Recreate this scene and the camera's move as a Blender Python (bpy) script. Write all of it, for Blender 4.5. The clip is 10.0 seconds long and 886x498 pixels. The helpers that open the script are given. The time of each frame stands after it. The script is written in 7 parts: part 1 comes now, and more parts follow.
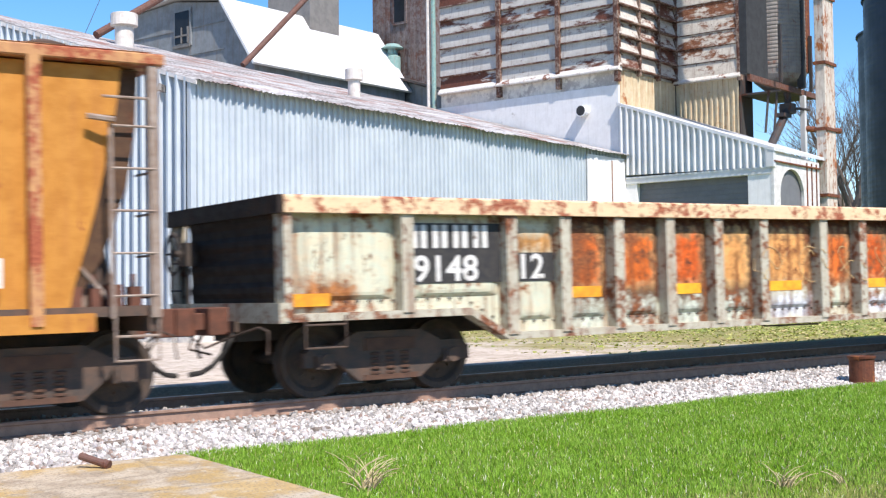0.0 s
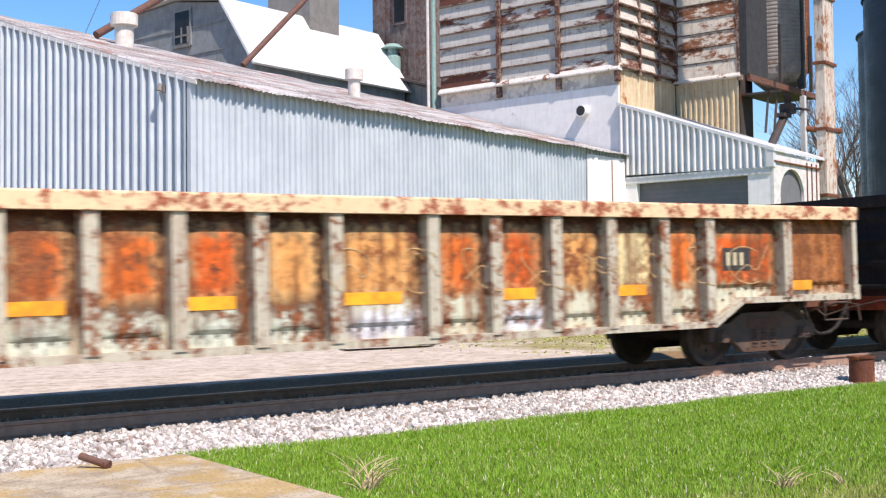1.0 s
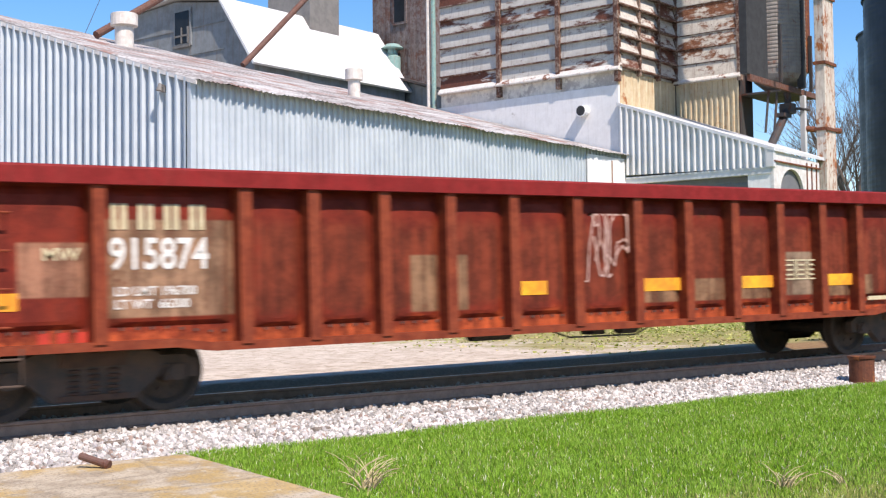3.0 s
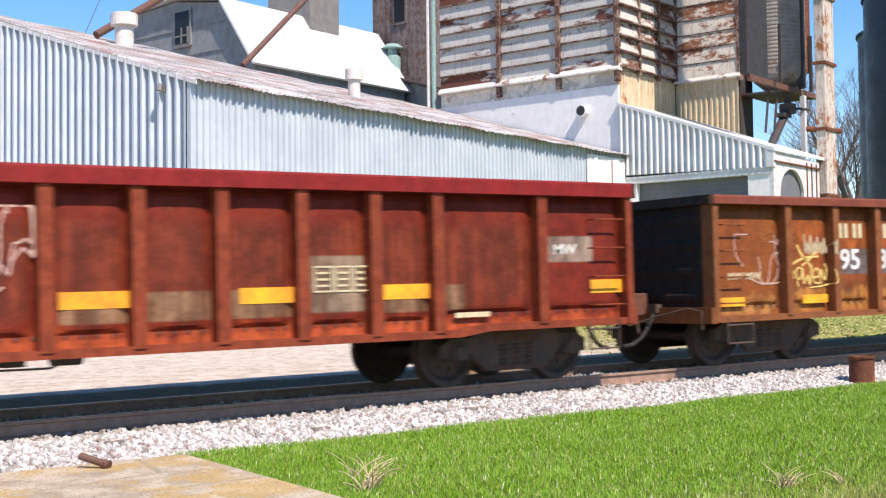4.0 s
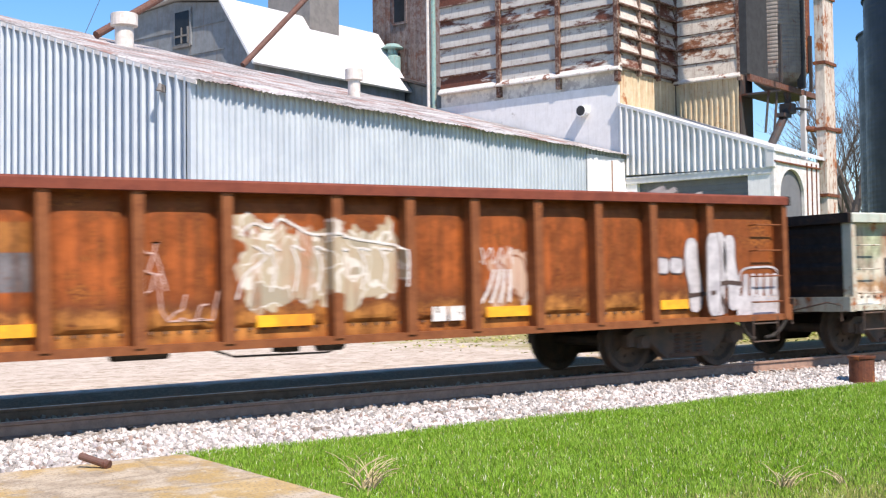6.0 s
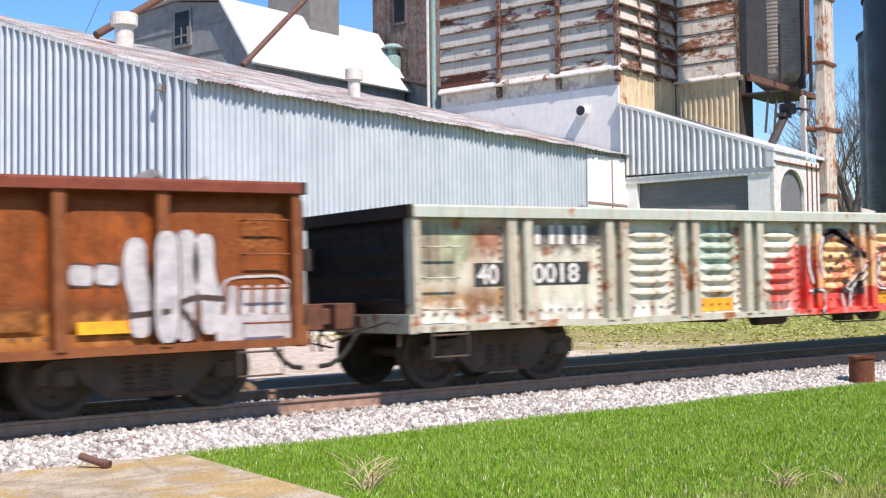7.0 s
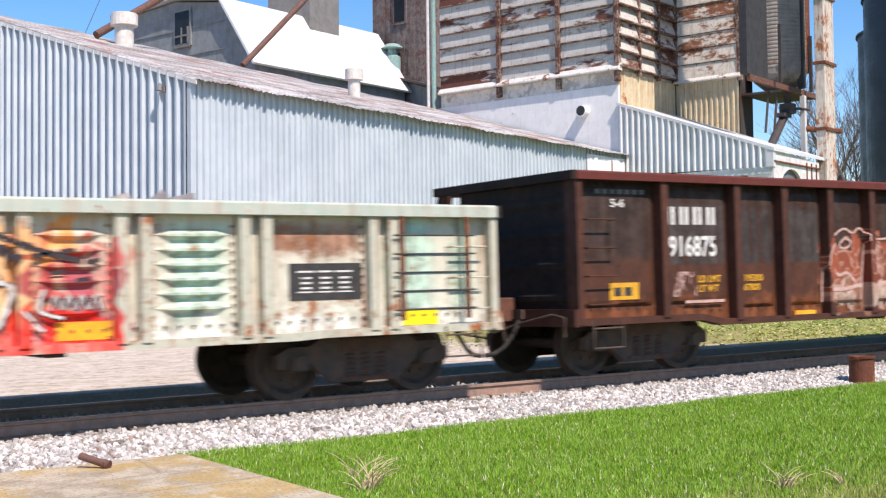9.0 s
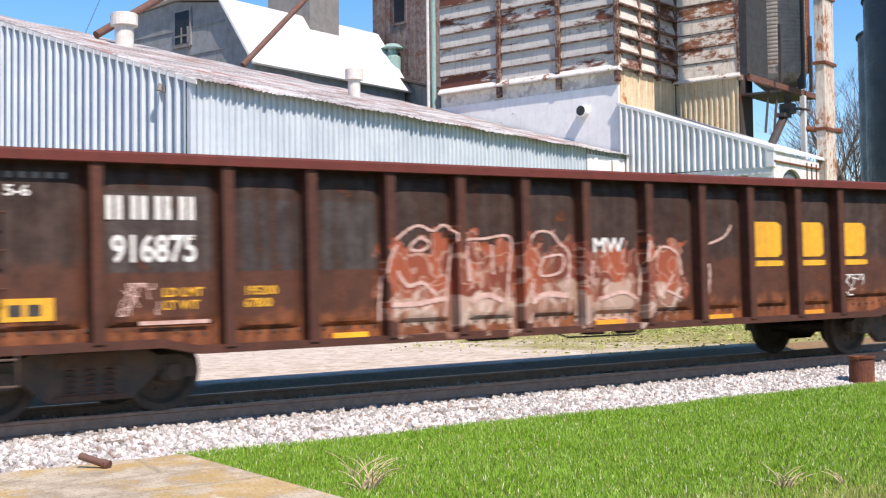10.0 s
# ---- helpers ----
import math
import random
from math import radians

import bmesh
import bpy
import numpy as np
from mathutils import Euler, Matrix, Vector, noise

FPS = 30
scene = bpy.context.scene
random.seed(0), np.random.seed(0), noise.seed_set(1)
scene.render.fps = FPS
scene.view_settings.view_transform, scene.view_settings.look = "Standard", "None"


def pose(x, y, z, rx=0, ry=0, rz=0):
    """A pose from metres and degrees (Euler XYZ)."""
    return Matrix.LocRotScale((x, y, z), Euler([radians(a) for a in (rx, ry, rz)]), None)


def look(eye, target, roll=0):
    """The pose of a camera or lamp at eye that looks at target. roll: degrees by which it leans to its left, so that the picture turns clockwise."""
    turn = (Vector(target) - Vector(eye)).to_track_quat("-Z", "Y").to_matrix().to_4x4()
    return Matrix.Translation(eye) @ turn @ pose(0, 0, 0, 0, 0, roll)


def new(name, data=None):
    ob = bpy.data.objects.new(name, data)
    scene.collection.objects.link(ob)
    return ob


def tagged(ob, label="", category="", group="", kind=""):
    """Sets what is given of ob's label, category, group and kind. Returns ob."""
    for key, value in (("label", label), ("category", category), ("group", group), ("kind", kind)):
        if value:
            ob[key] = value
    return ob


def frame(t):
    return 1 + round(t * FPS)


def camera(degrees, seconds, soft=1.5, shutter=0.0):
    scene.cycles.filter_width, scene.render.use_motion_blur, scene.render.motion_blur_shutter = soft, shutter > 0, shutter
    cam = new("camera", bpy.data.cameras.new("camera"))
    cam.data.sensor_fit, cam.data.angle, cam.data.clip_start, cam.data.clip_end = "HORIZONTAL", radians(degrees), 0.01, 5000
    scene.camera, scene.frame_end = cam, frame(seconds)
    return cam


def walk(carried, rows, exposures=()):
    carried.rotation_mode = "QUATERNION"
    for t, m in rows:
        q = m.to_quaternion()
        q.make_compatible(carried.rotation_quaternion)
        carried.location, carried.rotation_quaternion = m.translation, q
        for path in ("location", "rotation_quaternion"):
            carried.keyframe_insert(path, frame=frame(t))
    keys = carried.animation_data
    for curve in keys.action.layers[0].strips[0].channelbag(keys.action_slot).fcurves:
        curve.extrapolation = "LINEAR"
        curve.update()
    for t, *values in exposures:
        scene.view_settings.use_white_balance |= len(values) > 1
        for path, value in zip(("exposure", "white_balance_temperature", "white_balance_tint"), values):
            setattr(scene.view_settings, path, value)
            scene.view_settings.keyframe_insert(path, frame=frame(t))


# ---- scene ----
cam = camera(39.205, 10.0, soft=1.25, shutter=0.3)
EYE = Vector((0.0, 0.0, 1.2305))
YAW, PITCH = radians(34.334), radians(2.267)
AIM = EYE + Vector((math.sin(YAW) * math.cos(PITCH), math.cos(YAW) * math.cos(PITCH), math.sin(PITCH))) * 30
VIEW = look(EYE, AIM, -0.705)
walk(cam, [(0.0, VIEW), (10.0, VIEW)], exposures=[(0.0, 0.46, 6400, 16), (1.0, 0.36, 6750, 20), (2.6, 0.35, 6750, 19), (4.0, 0.46, 6750, 19), (5.5, 0.50, 6750, 19), (7.0, 0.36, 6700, 19), (9.0, 0.34, 6700, 19), (10.0, 0.42, 6700, 19)])

# ---- light: spring sun from behind the camera, clear sky ----
world = bpy.data.worlds.new("sky")
scene.world = world
world.use_nodes = True
wn = world.node_tree
sky = wn.nodes.new("ShaderNodeTexSky")
sky.sky_type, sky.sun_disc = "NISHITA", False
sky.sun_elevation, sky.sun_rotation = radians(52), radians(183)
sky.air_density, sky.dust_density, sky.ozone_density = 1.0, 0.1, 3.0
bg = wn.nodes["Background"]
deep = wn.nodes.new("ShaderNodeHueSaturation")
deep.inputs["Saturation"].default_value = 1.32
wn.links.new(sky.outputs[0], deep.inputs["Color"])
wn.links.new(deep.outputs[0], bg.inputs[0])
bg.inputs[1].default_value = 0.14
sun = new("sun", bpy.data.lights.new("sun", "SUN"))
sun.data.energy, sun.data.angle, sun.data.color = 5.0, radians(0.53), (1.0, 0.93, 0.82)
sun.matrix_world = look((-2.0, -36.9, 47.3), (0, 0, 0))

# ---- plan ----
SLOPE = 0.0166          # the line climbs gently
TILT = math.degrees(math.atan(SLOPE))
SIDE, WIDTH = 11.85, 3.1
MID = SIDE + WIDTH / 2  # track centre
# distance rolled by the train, time by time
RUN_T = [0, .5, 1, 1.5, 2, 2.5, 3.25, 4, 4.5, 5, 5.5, 6.25, 7, 7.5, 8, 8.5, 9, 9.5, 10]
RUN_S = [0, 3.32, 6.87, 10.45, 14.16, 17.57, 23.15, 28.78, 32.39, 35.95, 39.64, 45.34, 51.1, 54.68, 58.38, 62.1, 66.16, 70.02, 73.78]


def gz(x):
    return SLOPE * max(-60.0, min(90.0, x))


# ---- node helpers ----
class Nodes:
    def __init__(self, name):
        self.mat = bpy.data.materials.new(name)
        self.mat.use_nodes = True
        self.gloss = 0.22
        self.t = self.mat.node_tree
        self.bsdf = self.t.nodes["Principled BSDF"]
        self.co = self.t.nodes.new("ShaderNodeTexCoord")

    def add(self, kind):
        return self.t.nodes.new(kind)

    def put(self, socket, value):
        if isinstance(value, bpy.types.NodeSocket):
            self.t.links.new(value, socket)
        else:
            socket.default_value = value

    def vec(self, scale=(1, 1, 1), shift=(0, 0, 0), space="Object", source=None):
        m = self.add("ShaderNodeMapping")
        self.put(m.inputs[0], source or self.co.outputs[space])
        m.inputs["Scale"].default_value, m.inputs["Location"].default_value = scale, shift
        return m.outputs[0]

    def noise(self, vec, scale, detail=6, rough=0.6):
        n = self.add("ShaderNodeTexNoise")
        self.put(n.inputs["Vector"], vec)
        n.inputs["Scale"].default_value, n.inputs["Detail"].default_value, n.inputs["Roughness"].default_value = scale, detail, rough
        return n.outputs[0]

    def voronoi(self, vec, scale):
        n = self.add("ShaderNodeTexVoronoi")
        self.put(n.inputs["Vector"], vec)
        n.inputs["Scale"].default_value = scale
        return n

    def step(self, fac, lo, hi, a=0.0, b=1.0):
        n = self.add("ShaderNodeMapRange")
        n.interpolation_type = "SMOOTHSTEP"
        for i, v in enumerate((fac, lo, hi, a, b)):
            self.put(n.inputs[i], v)
        return n.outputs[0]

    def math(self, op, a, b=0.0):
        n = self.add("ShaderNodeMath")
        n.operation = op
        self.put(n.inputs[0], a)
        self.put(n.inputs[1], b)
        return n.outputs[0]

    def mix(self, fac, a, b):
        n = self.add("ShaderNodeMix")
        n.data_type = "RGBA"
        self.put(n.inputs[0], fac)
        self.put(n.inputs[6], a if isinstance(a, bpy.types.NodeSocket) else (*a, 1))
        self.put(n.inputs[7], b if isinstance(b, bpy.types.NodeSocket) else (*b, 1))
        return n.outputs[2]

    def xyz(self):
        n = self.add("ShaderNodeSeparateXYZ")
        self.put(n.inputs[0], self.co.outputs["Object"])
        return n.outputs

    def box(self, x, z, x0, x1, z0, z1, soft=0.04):
        m = self.math("MULTIPLY", self.step(x, x0 - soft, x0 + soft), self.step(x, x1 - soft, x1 + soft, 1, 0))
        return self.math("MULTIPLY", m, self.math("MULTIPLY", self.step(z, z0 - soft, z0 + soft), self.step(z, z1 - soft, z1 + soft, 1, 0)))

    def done(self, color, rough=0.7, metal=0.0, bump=None, strength=0.3, distance=0.01):
        self.put(self.bsdf.inputs["Base Color"], color if isinstance(color, bpy.types.NodeSocket) else (*color, 1))
        self.put(self.bsdf.inputs["Roughness"], rough)
        self.put(self.bsdf.inputs["Metallic"], metal)
        self.bsdf.inputs["Specular IOR Level"].default_value = self.gloss
        if bump is not None:
            b = self.add("ShaderNodeBump")
            b.inputs["Strength"].default_value, b.inputs["Distance"].default_value = strength, distance
            self.put(b.inputs["Height"], bump)
            self.put(self.bsdf.inputs["Normal"], b.outputs[0])
        return self.mat


def plain(name, col, col2=None, scale=6.0, rough=0.7, metal=0.0, strength=0.25, stretch=(1, 1, 1), grit=True):
    n = Nodes(name)
    v = n.vec(stretch)
    big, fine = n.noise(v, scale, 5), n.noise(v, scale * 9, 4)
    f = n.math("ADD", n.math("MULTIPLY", big, 0.7), n.math("MULTIPLY", fine, 0.3))
    c = n.mix(n.step(f, 0.35, 0.65), col, col2 or tuple(k * 0.7 for k in col))
    return n.done(c, rough, metal, fine if grit else None, strength, 0.006)


def weathered(name, paint, paint2, rust=(0.23, 0.075, 0.03), rust2=(0.42, 0.15, 0.05), cover=0.5, scale=2.2, streak=0.5, rough=0.65, shift=0.0, patches=(), tags=(), chips=0.62, soil=(0.10, 0.07, 0.05), stretch=(1, 1, 1), vary=0.0):
    """Old paint with rust blooms, runs and chips. patches: x0, x1, z0, z1, colour, ragged. tags: sprayed areas, x0, x1, z0, z1, three colours, size."""
    n = Nodes(name)
    x, y, z = n.xyz()
    v = n.vec(stretch, (shift, 0, 0))
    run = n.vec((5.5, 5.5, 0.35), (shift, 0, 0))
    big, mid, fine = n.noise(v, scale, 6, 0.65), n.noise(v, scale * 4.5, 6, 0.7), n.noise(v, 38, 4)
    runs = n.noise(run, 1.6, 5, 0.6)
    c = n.mix(n.step(mid, 0.35, 0.68), paint, paint2)
    ragged = n.math("MULTIPLY", n.math("SUBTRACT", mid, 0.5), 0.55)
    xr, zr = n.math("ADD", x, ragged), n.math("ADD", z, ragged)
    for x0, x1, z0, z1, col, rag in patches:
        m = n.box(xr if rag else x, zr if rag else z, x0, x1, z0, z1, 0.11 if rag else 0.015)
        m = n.math("MULTIPLY", m, n.step(fine, 0.28, 0.42, 0.55, 1.0))
        tone = n.math("ADD", n.math("MULTIPLY", mid, 0.5), n.math("MULTIPLY", runs, 0.5))
        c = n.mix(m, c, n.mix(n.step(tone, 0.36, 0.62), tuple(min(0.9, k * 1.25) for k in col), tuple(k * 0.42 for k in col)))
    rustc = n.mix(n.step(fine, 0.35, 0.65), rust, rust2)
    bloom = n.math("ADD", n.math("MULTIPLY", big, 0.6), n.math("MULTIPLY", mid, 0.4))
    if vary:
        luck = n.add("ShaderNodeObjectInfo").outputs["Random"]
        bloom = n.math("ADD", bloom, n.math("MULTIPLY", n.math("SUBTRACT", n.math("POWER", luck, 3.0), 0.25), vary))
    m = n.step(bloom, 0.62 - cover * 0.25, 0.70 - cover * 0.25)
    c = n.mix(m, c, rustc)
    c = n.mix(n.math("MULTIPLY", n.step(runs, 0.50, 0.72), streak), c, rustc)
    c = n.mix(n.math("MULTIPLY", n.step(n.noise(run, 4.0, 4), 0.52, 0.75), streak * 0.7), c, soil)
    drip = n.vec((1, 1, 0.42), (shift, 0, 0))
    c = n.mix(n.step(n.noise(drip, 11, 7, 0.75), chips, chips + 0.05), c, rust)
    for x0, x1, z0, z1, ca, cb, cc, size in tags:
        vv = n.vec((1, 0.05, 0.75), (shift + x0, 0, 0))
        bend = n.add("ShaderNodeTexNoise")
        n.put(bend.inputs["Vector"], vv)
        bend.inputs["Scale"].default_value, bend.inputs["Detail"].default_value = size * 0.8, 1.5
        mixv = n.add("ShaderNodeVectorMath")
        mixv.operation = "MULTIPLY_ADD"
        n.put(mixv.inputs[0], bend.outputs[1])
        mixv.inputs[1].default_value = (0.9, 0.05, 0.9)
        n.put(mixv.inputs[2], vv)
        cell = n.voronoi(mixv.outputs[0], size)
        edge = n.voronoi(mixv.outputs[0], size)
        edge.feature = "DISTANCE_TO_EDGE"
        tint = n.add("ShaderNodeSeparateColor")
        n.put(tint.inputs[0], cell.outputs["Color"])
        blob = n.noise(vv, size * 0.9, 2)
        xx = n.math("ADD", x, n.math("MULTIPLY", n.math("SUBTRACT", blob, 0.5), 0.9))
        zz = n.math("ADD", z, n.math("MULTIPLY", n.math("SUBTRACT", n.noise(vv, size * 1.3, 2), 0.5), 0.8))
        inside = n.math("MULTIPLY", n.box(xx, zz, x0, x1, z0, z1, 0.02), n.step(runs, 0.36, 0.52, 0.45, 1.0))
        body = n.mix(n.step(tint.outputs[0], 0.45, 0.55), ca, cb)
        c = n.mix(n.math("MULTIPLY", inside, 0.85), c, n.mix(n.step(edge.outputs["Distance"], 0.025, 0.05, 1, 0), body, cc))
    return n.done(c, n.step(mid, 0.3, 0.7, rough - 0.12, rough + 0.15), 0.0, n.math("ADD", n.math("MULTIPLY", mid, 0.5), n.math("MULTIPLY", fine, 0.5)), 0.45, 0.012)


# ---- mesh helpers ----
def box(bm, x0, x1, y0, y1, z0, z1, m=None):
    vs = [bm.verts.new((x, y, z)) for x in (x0, x1) for y in (y0, y1) for z in (z0, z1)]
    for q in ((0, 1, 3, 2), (4, 6, 7, 5), (0, 4, 5, 1), (2, 3, 7, 6), (0, 2, 6, 4), (1, 5, 7, 3)):
        bm.faces.new([vs[i] for i in q])
    if m is not None:
        bmesh.ops.transform(bm, matrix=m, verts=vs)
    return vs


def prism(bm, outline, y0, y1, axis="y"):
    """An outline, two numbers a corner, drawn out between y0 and y1 along an axis."""
    put = {"y": lambda a, b, d: (a, d, b), "x": lambda a, b, d: (d, a, b), "z": lambda a, b, d: (a, b, d)}[axis]
    lo, hi = ([bm.verts.new(put(a, b, d)) for a, b in outline] for d in (y0, y1))
    k = len(outline)
    for i in range(k):
        bm.faces.new((lo[i], lo[(i + 1) % k], hi[(i + 1) % k], hi[i]))
    bm.faces.new(lo[::-1])
    bm.faces.new(hi)


def rod(bm, a, b, r, seg=8, r2=None):
    a, b = Vector(a), Vector(b)
    q = (b - a).to_track_quat("Z", "Y")
    rings = []
    for p, rr in ((a, r), (b, r if r2 is None else r2)):
        rings.append([bm.verts.new(p + q @ Vector((math.cos(i * 2 * math.pi / seg) * rr, math.sin(i * 2 * math.pi / seg) * rr, 0))) for i in range(seg)])
    for i in range(seg):
        bm.faces.new((rings[0][i], rings[0][(i + 1) % seg], rings[1][(i + 1) % seg], rings[1][i]))
    bm.faces.new(rings[0][::-1])
    bm.faces.new(rings[1])


def lathe(bm, profile, seg=24, axis="z", at=(0, 0, 0)):
    """Turns a profile of (radius, height) about an axis; closed where the radius is 0."""
    at = Vector(at)
    rings = []
    for r, hgt in profile:
        ring = []
        for i in range(1 if r == 0 else seg):
            c, s = math.cos(i * 2 * math.pi / seg) * r, math.sin(i * 2 * math.pi / seg) * r
            ring.append(bm.verts.new(at + Vector((c, s, hgt) if axis == "z" else (c, hgt, s) if axis == "y" else (hgt, c, s))))
        rings.append(ring)
    for a, b in zip(rings, rings[1:]):
        for i in range(seg):
            j = (i + 1) % seg
            f = [a[i % len(a)], a[j % len(a)], b[j % len(b)], b[i % len(b)]]
            f = list(dict.fromkeys(f))
            if len(f) > 2:
                bm.faces.new(f)


def tube(bm, points, r, seg=6):
    """A round bar swept through points as one skin."""
    pts = [Vector(p) for p in points]
    rings = []
    for i, p in enumerate(pts):
        d = (pts[min(i + 1, len(pts) - 1)] - pts[max(i - 1, 0)]).normalized()
        side = d.cross(Vector((0.13, 0.31, 0.94))).normalized()
        up = side.cross(d)
        rings.append([bm.verts.new(p + (side * math.cos(k * 2 * math.pi / seg) + up * math.sin(k * 2 * math.pi / seg)) * r) for k in range(seg)])
    for a, b in zip(rings, rings[1:]):
        for k in range(seg):
            bm.faces.new((a[k], a[(k + 1) % seg], b[(k + 1) % seg], b[k]))
    bm.faces.new(rings[0][::-1])
    bm.faces.new(rings[-1])


def mesh_of(name, bm, mat, bevel=0.0):
    if bevel:
        bmesh.ops.bevel(bm, geom=bm.edges[:], offset=bevel, segments=1, affect="EDGES", clamp_overlap=True)
    bmesh.ops.recalc_face_normals(bm, faces=bm.faces[:])
    me = bpy.data.meshes.new(name)
    bm.to_mesh(me)
    bm.free()
    me.materials.append(mat)
    return me


def part(name, bm, mat, parent, label="", bevel=0.0, smooth=False):
    ob = new(name, mesh_of(name, bm, mat, bevel))
    ob.parent = parent
    if smooth:
        ob.data.shade_smooth()
    return tagged(ob, label)


def single(name, bm, mat, label, category, group="", kind="", m=None, bevel=0.0, smooth=False):
    ob = new(name, mesh_of(name, bm, mat, bevel))
    if m is not None:
        ob.matrix_world = m
    if smooth:
        ob.data.shade_smooth()
    return tagged(ob, label, category, group, kind)


def thing(name, label, category, group="", m=None):
    ob = new(name)
    if m is not None:
        ob.matrix_world = m
    return tagged(ob, label, category, group)


def words(text, size, x, y, z, mat, parent, name="lettering", label="", spread=1.0, tall=1.0):
    """Lettering on a face that looks towards -y, its lower left corner at x, z."""
    cu = bpy.data.curves.new(name, "FONT")
    cu.body, cu.size, cu.extrude, cu.resolution_u, cu.offset = text, size, 0.002, 3, size * 0.02
    tmp = new(name, cu)
    me = bpy.data.meshes.new_from_object(tmp)
    bpy.data.objects.remove(tmp)
    me.transform(pose(x, y, z, 90) @ Matrix.Diagonal((spread, tall, 1, 1)))
    me.materials.append(mat)
    ob = new(name, me)
    ob.parent = parent
    return tagged(ob, label)


BLOCK = [(0.12, 0), (0.88, 0), (1, 0.1), (1, 0.9), (0.88, 1), (0.12, 1), (0, 0.9), (0, 0.1)]


def marks(x, y, z, w, hgt, count, mat, parent, name="mark", gap=0.3):
    """A row of plain painted shapes where an emblem stands."""
    step = w / count
    for i in range(count):
        bm = bmesh.new()
        if name == "mark":
            full = step * (1 - gap)
            for a in (0.0, 0.56):
                box(bm, x + i * step + a * full, x + i * step + (a + 0.34) * full, y - 0.004, y, z, z + hgt)
        else:
            prism(bm, [(x + i * step + a * step * (1 - gap), z + b * hgt) for a, b in BLOCK], y - 0.004, y)
        part(name, bm, mat, parent)


def bars(x, y, z, w, hgt, count, mat, parent, name="mark", gap=0.3):
    """A row of plain bars where small writing cannot be read."""
    step = w / count
    for i in range(count):
        bm = bmesh.new()
        box(bm, x + i * step, x + (i + 1 - gap) * step, y - 0.004, y, z, z + hgt)
        part(name, bm, mat, parent)


# ---- materials of the place ----
def ground_material():
    n = Nodes("yard_ground")
    x, y, z = n.xyz()
    v = n.vec()
    big, mid, fine = n.noise(v, 0.35, 6), n.noise(v, 2.2, 6, 0.7), n.noise(v, 22, 5, 0.7)
    dirt = n.mix(n.step(mid, 0.35, 0.65), (0.60, 0.52, 0.43), (0.44, 0.36, 0.28))
    dirt = n.mix(n.step(fine, 0.5, 0.7), dirt, (0.72, 0.66, 0.58))
    gravel = n.noise(v, 5.5, 6, 0.75)
    dirt = n.mix(n.step(gravel, 0.53, 0.60, 0, 0.8), dirt, (0.27, 0.215, 0.14))
    dry = n.mix(n.step(fine, 0.4, 0.6), (0.34, 0.27, 0.13), (0.22, 0.22, 0.07))
    grass = n.mix(n.step(n.noise(v, 4.0, 6, 0.75), 0.42, 0.58), (0.12, 0.19, 0.03), (0.34, 0.32, 0.11))
    line = n.math("ADD", x, n.math("MULTIPLY", n.math("SUBTRACT", big, 0.5), 14.0))
    c = n.mix(n.step(n.math("ADD", line, n.math("MULTIPLY", mid, 6)), 17.5, 21.5), dirt, dry)
    c = n.mix(n.step(n.math("ADD", line, n.math("MULTIPLY", mid, 5)), 23.0, 27.0), c, grass)
    near = n.step(y, 11.2, 11.6, 1, 0)
    soil = n.mix(n.step(fine, 0.35, 0.65), (0.10, 0.11, 0.03), (0.17, 0.16, 0.06))
    c = n.mix(near, c, soil)
    # brown soil painted as far as the train's shadow reaches, to deepen that shade
    shadow_soil = n.step(n.math("ADD", y, n.math("MULTIPLY", n.math("SUBTRACT", mid, 0.5), 1.2)), 16.1, 16.7, 1, 0)
    c = n.mix(n.math("MULTIPLY", shadow_soil, n.math("SUBTRACT", 1.0, near)), c, n.mix(n.step(fine, 0.35, 0.65), (0.18, 0.115, 0.06), (0.25, 0.165, 0.09)))
    return n.done(c, 0.95, 0, n.math("ADD", fine, mid), 0.5, 0.03)


def ribbed_metal(name, col, col2, rust=0.12, stretch=(1, 1, 1)):
    n = Nodes(name)
    v = n.vec()
    run = n.vec((3.0, 3.0, 0.12))
    mid, fine, streak = n.noise(v, 1.1, 6), n.noise(v, 24, 4), n.noise(run, 1.5, 5)
    c = n.mix(n.step(mid, 0.35, 0.65), col, col2)
    c = n.mix(n.math("MULTIPLY", n.step(streak, 0.5, 0.75), 0.35), c, tuple(k * 0.6 for k in col))
    c = n.mix(n.math("MULTIPLY", n.step(n.noise(run, 3.2, 6), 0.72 - rust, 0.82 - rust), 0.7), c, (0.30, 0.13, 0.06))
    return n.done(c, n.step(mid, 0.3, 0.7, 0.42, 0.6), 0.15, fine, 0.15, 0.004)


M_GROUND = ground_material()


def stone_material():
    n = Nodes("crushed_stone")
    g = n.add("ShaderNodeNewGeometry")
    fine = n.noise(n.vec(), 40, 4)
    r = g.outputs["Random Per Island"]
    x, y, z = n.xyz()
    c = n.mix(n.step(r, 0.0, 1.0), (0.26, 0.245, 0.225), (0.72, 0.68, 0.635))
    c = n.mix(n.step(r, 0.90, 0.93), c, (0.30, 0.22, 0.18))
    c = n.mix(n.math("MULTIPLY", n.step(fine, 0.45, 0.7), 0.5), c, (0.34, 0.31, 0.29))
    # stones around the rails lean towards one brown-grey
    track_zone = n.math("MULTIPLY", n.step(y, -1.5, -1.0), n.step(y, 2.6, 3.3, 1, 0))
    c = n.mix(n.math("MULTIPLY", track_zone, 0.55), c, (0.30, 0.27, 0.24))
    return n.done(c, 0.9, 0, fine, 0.4, 0.006)


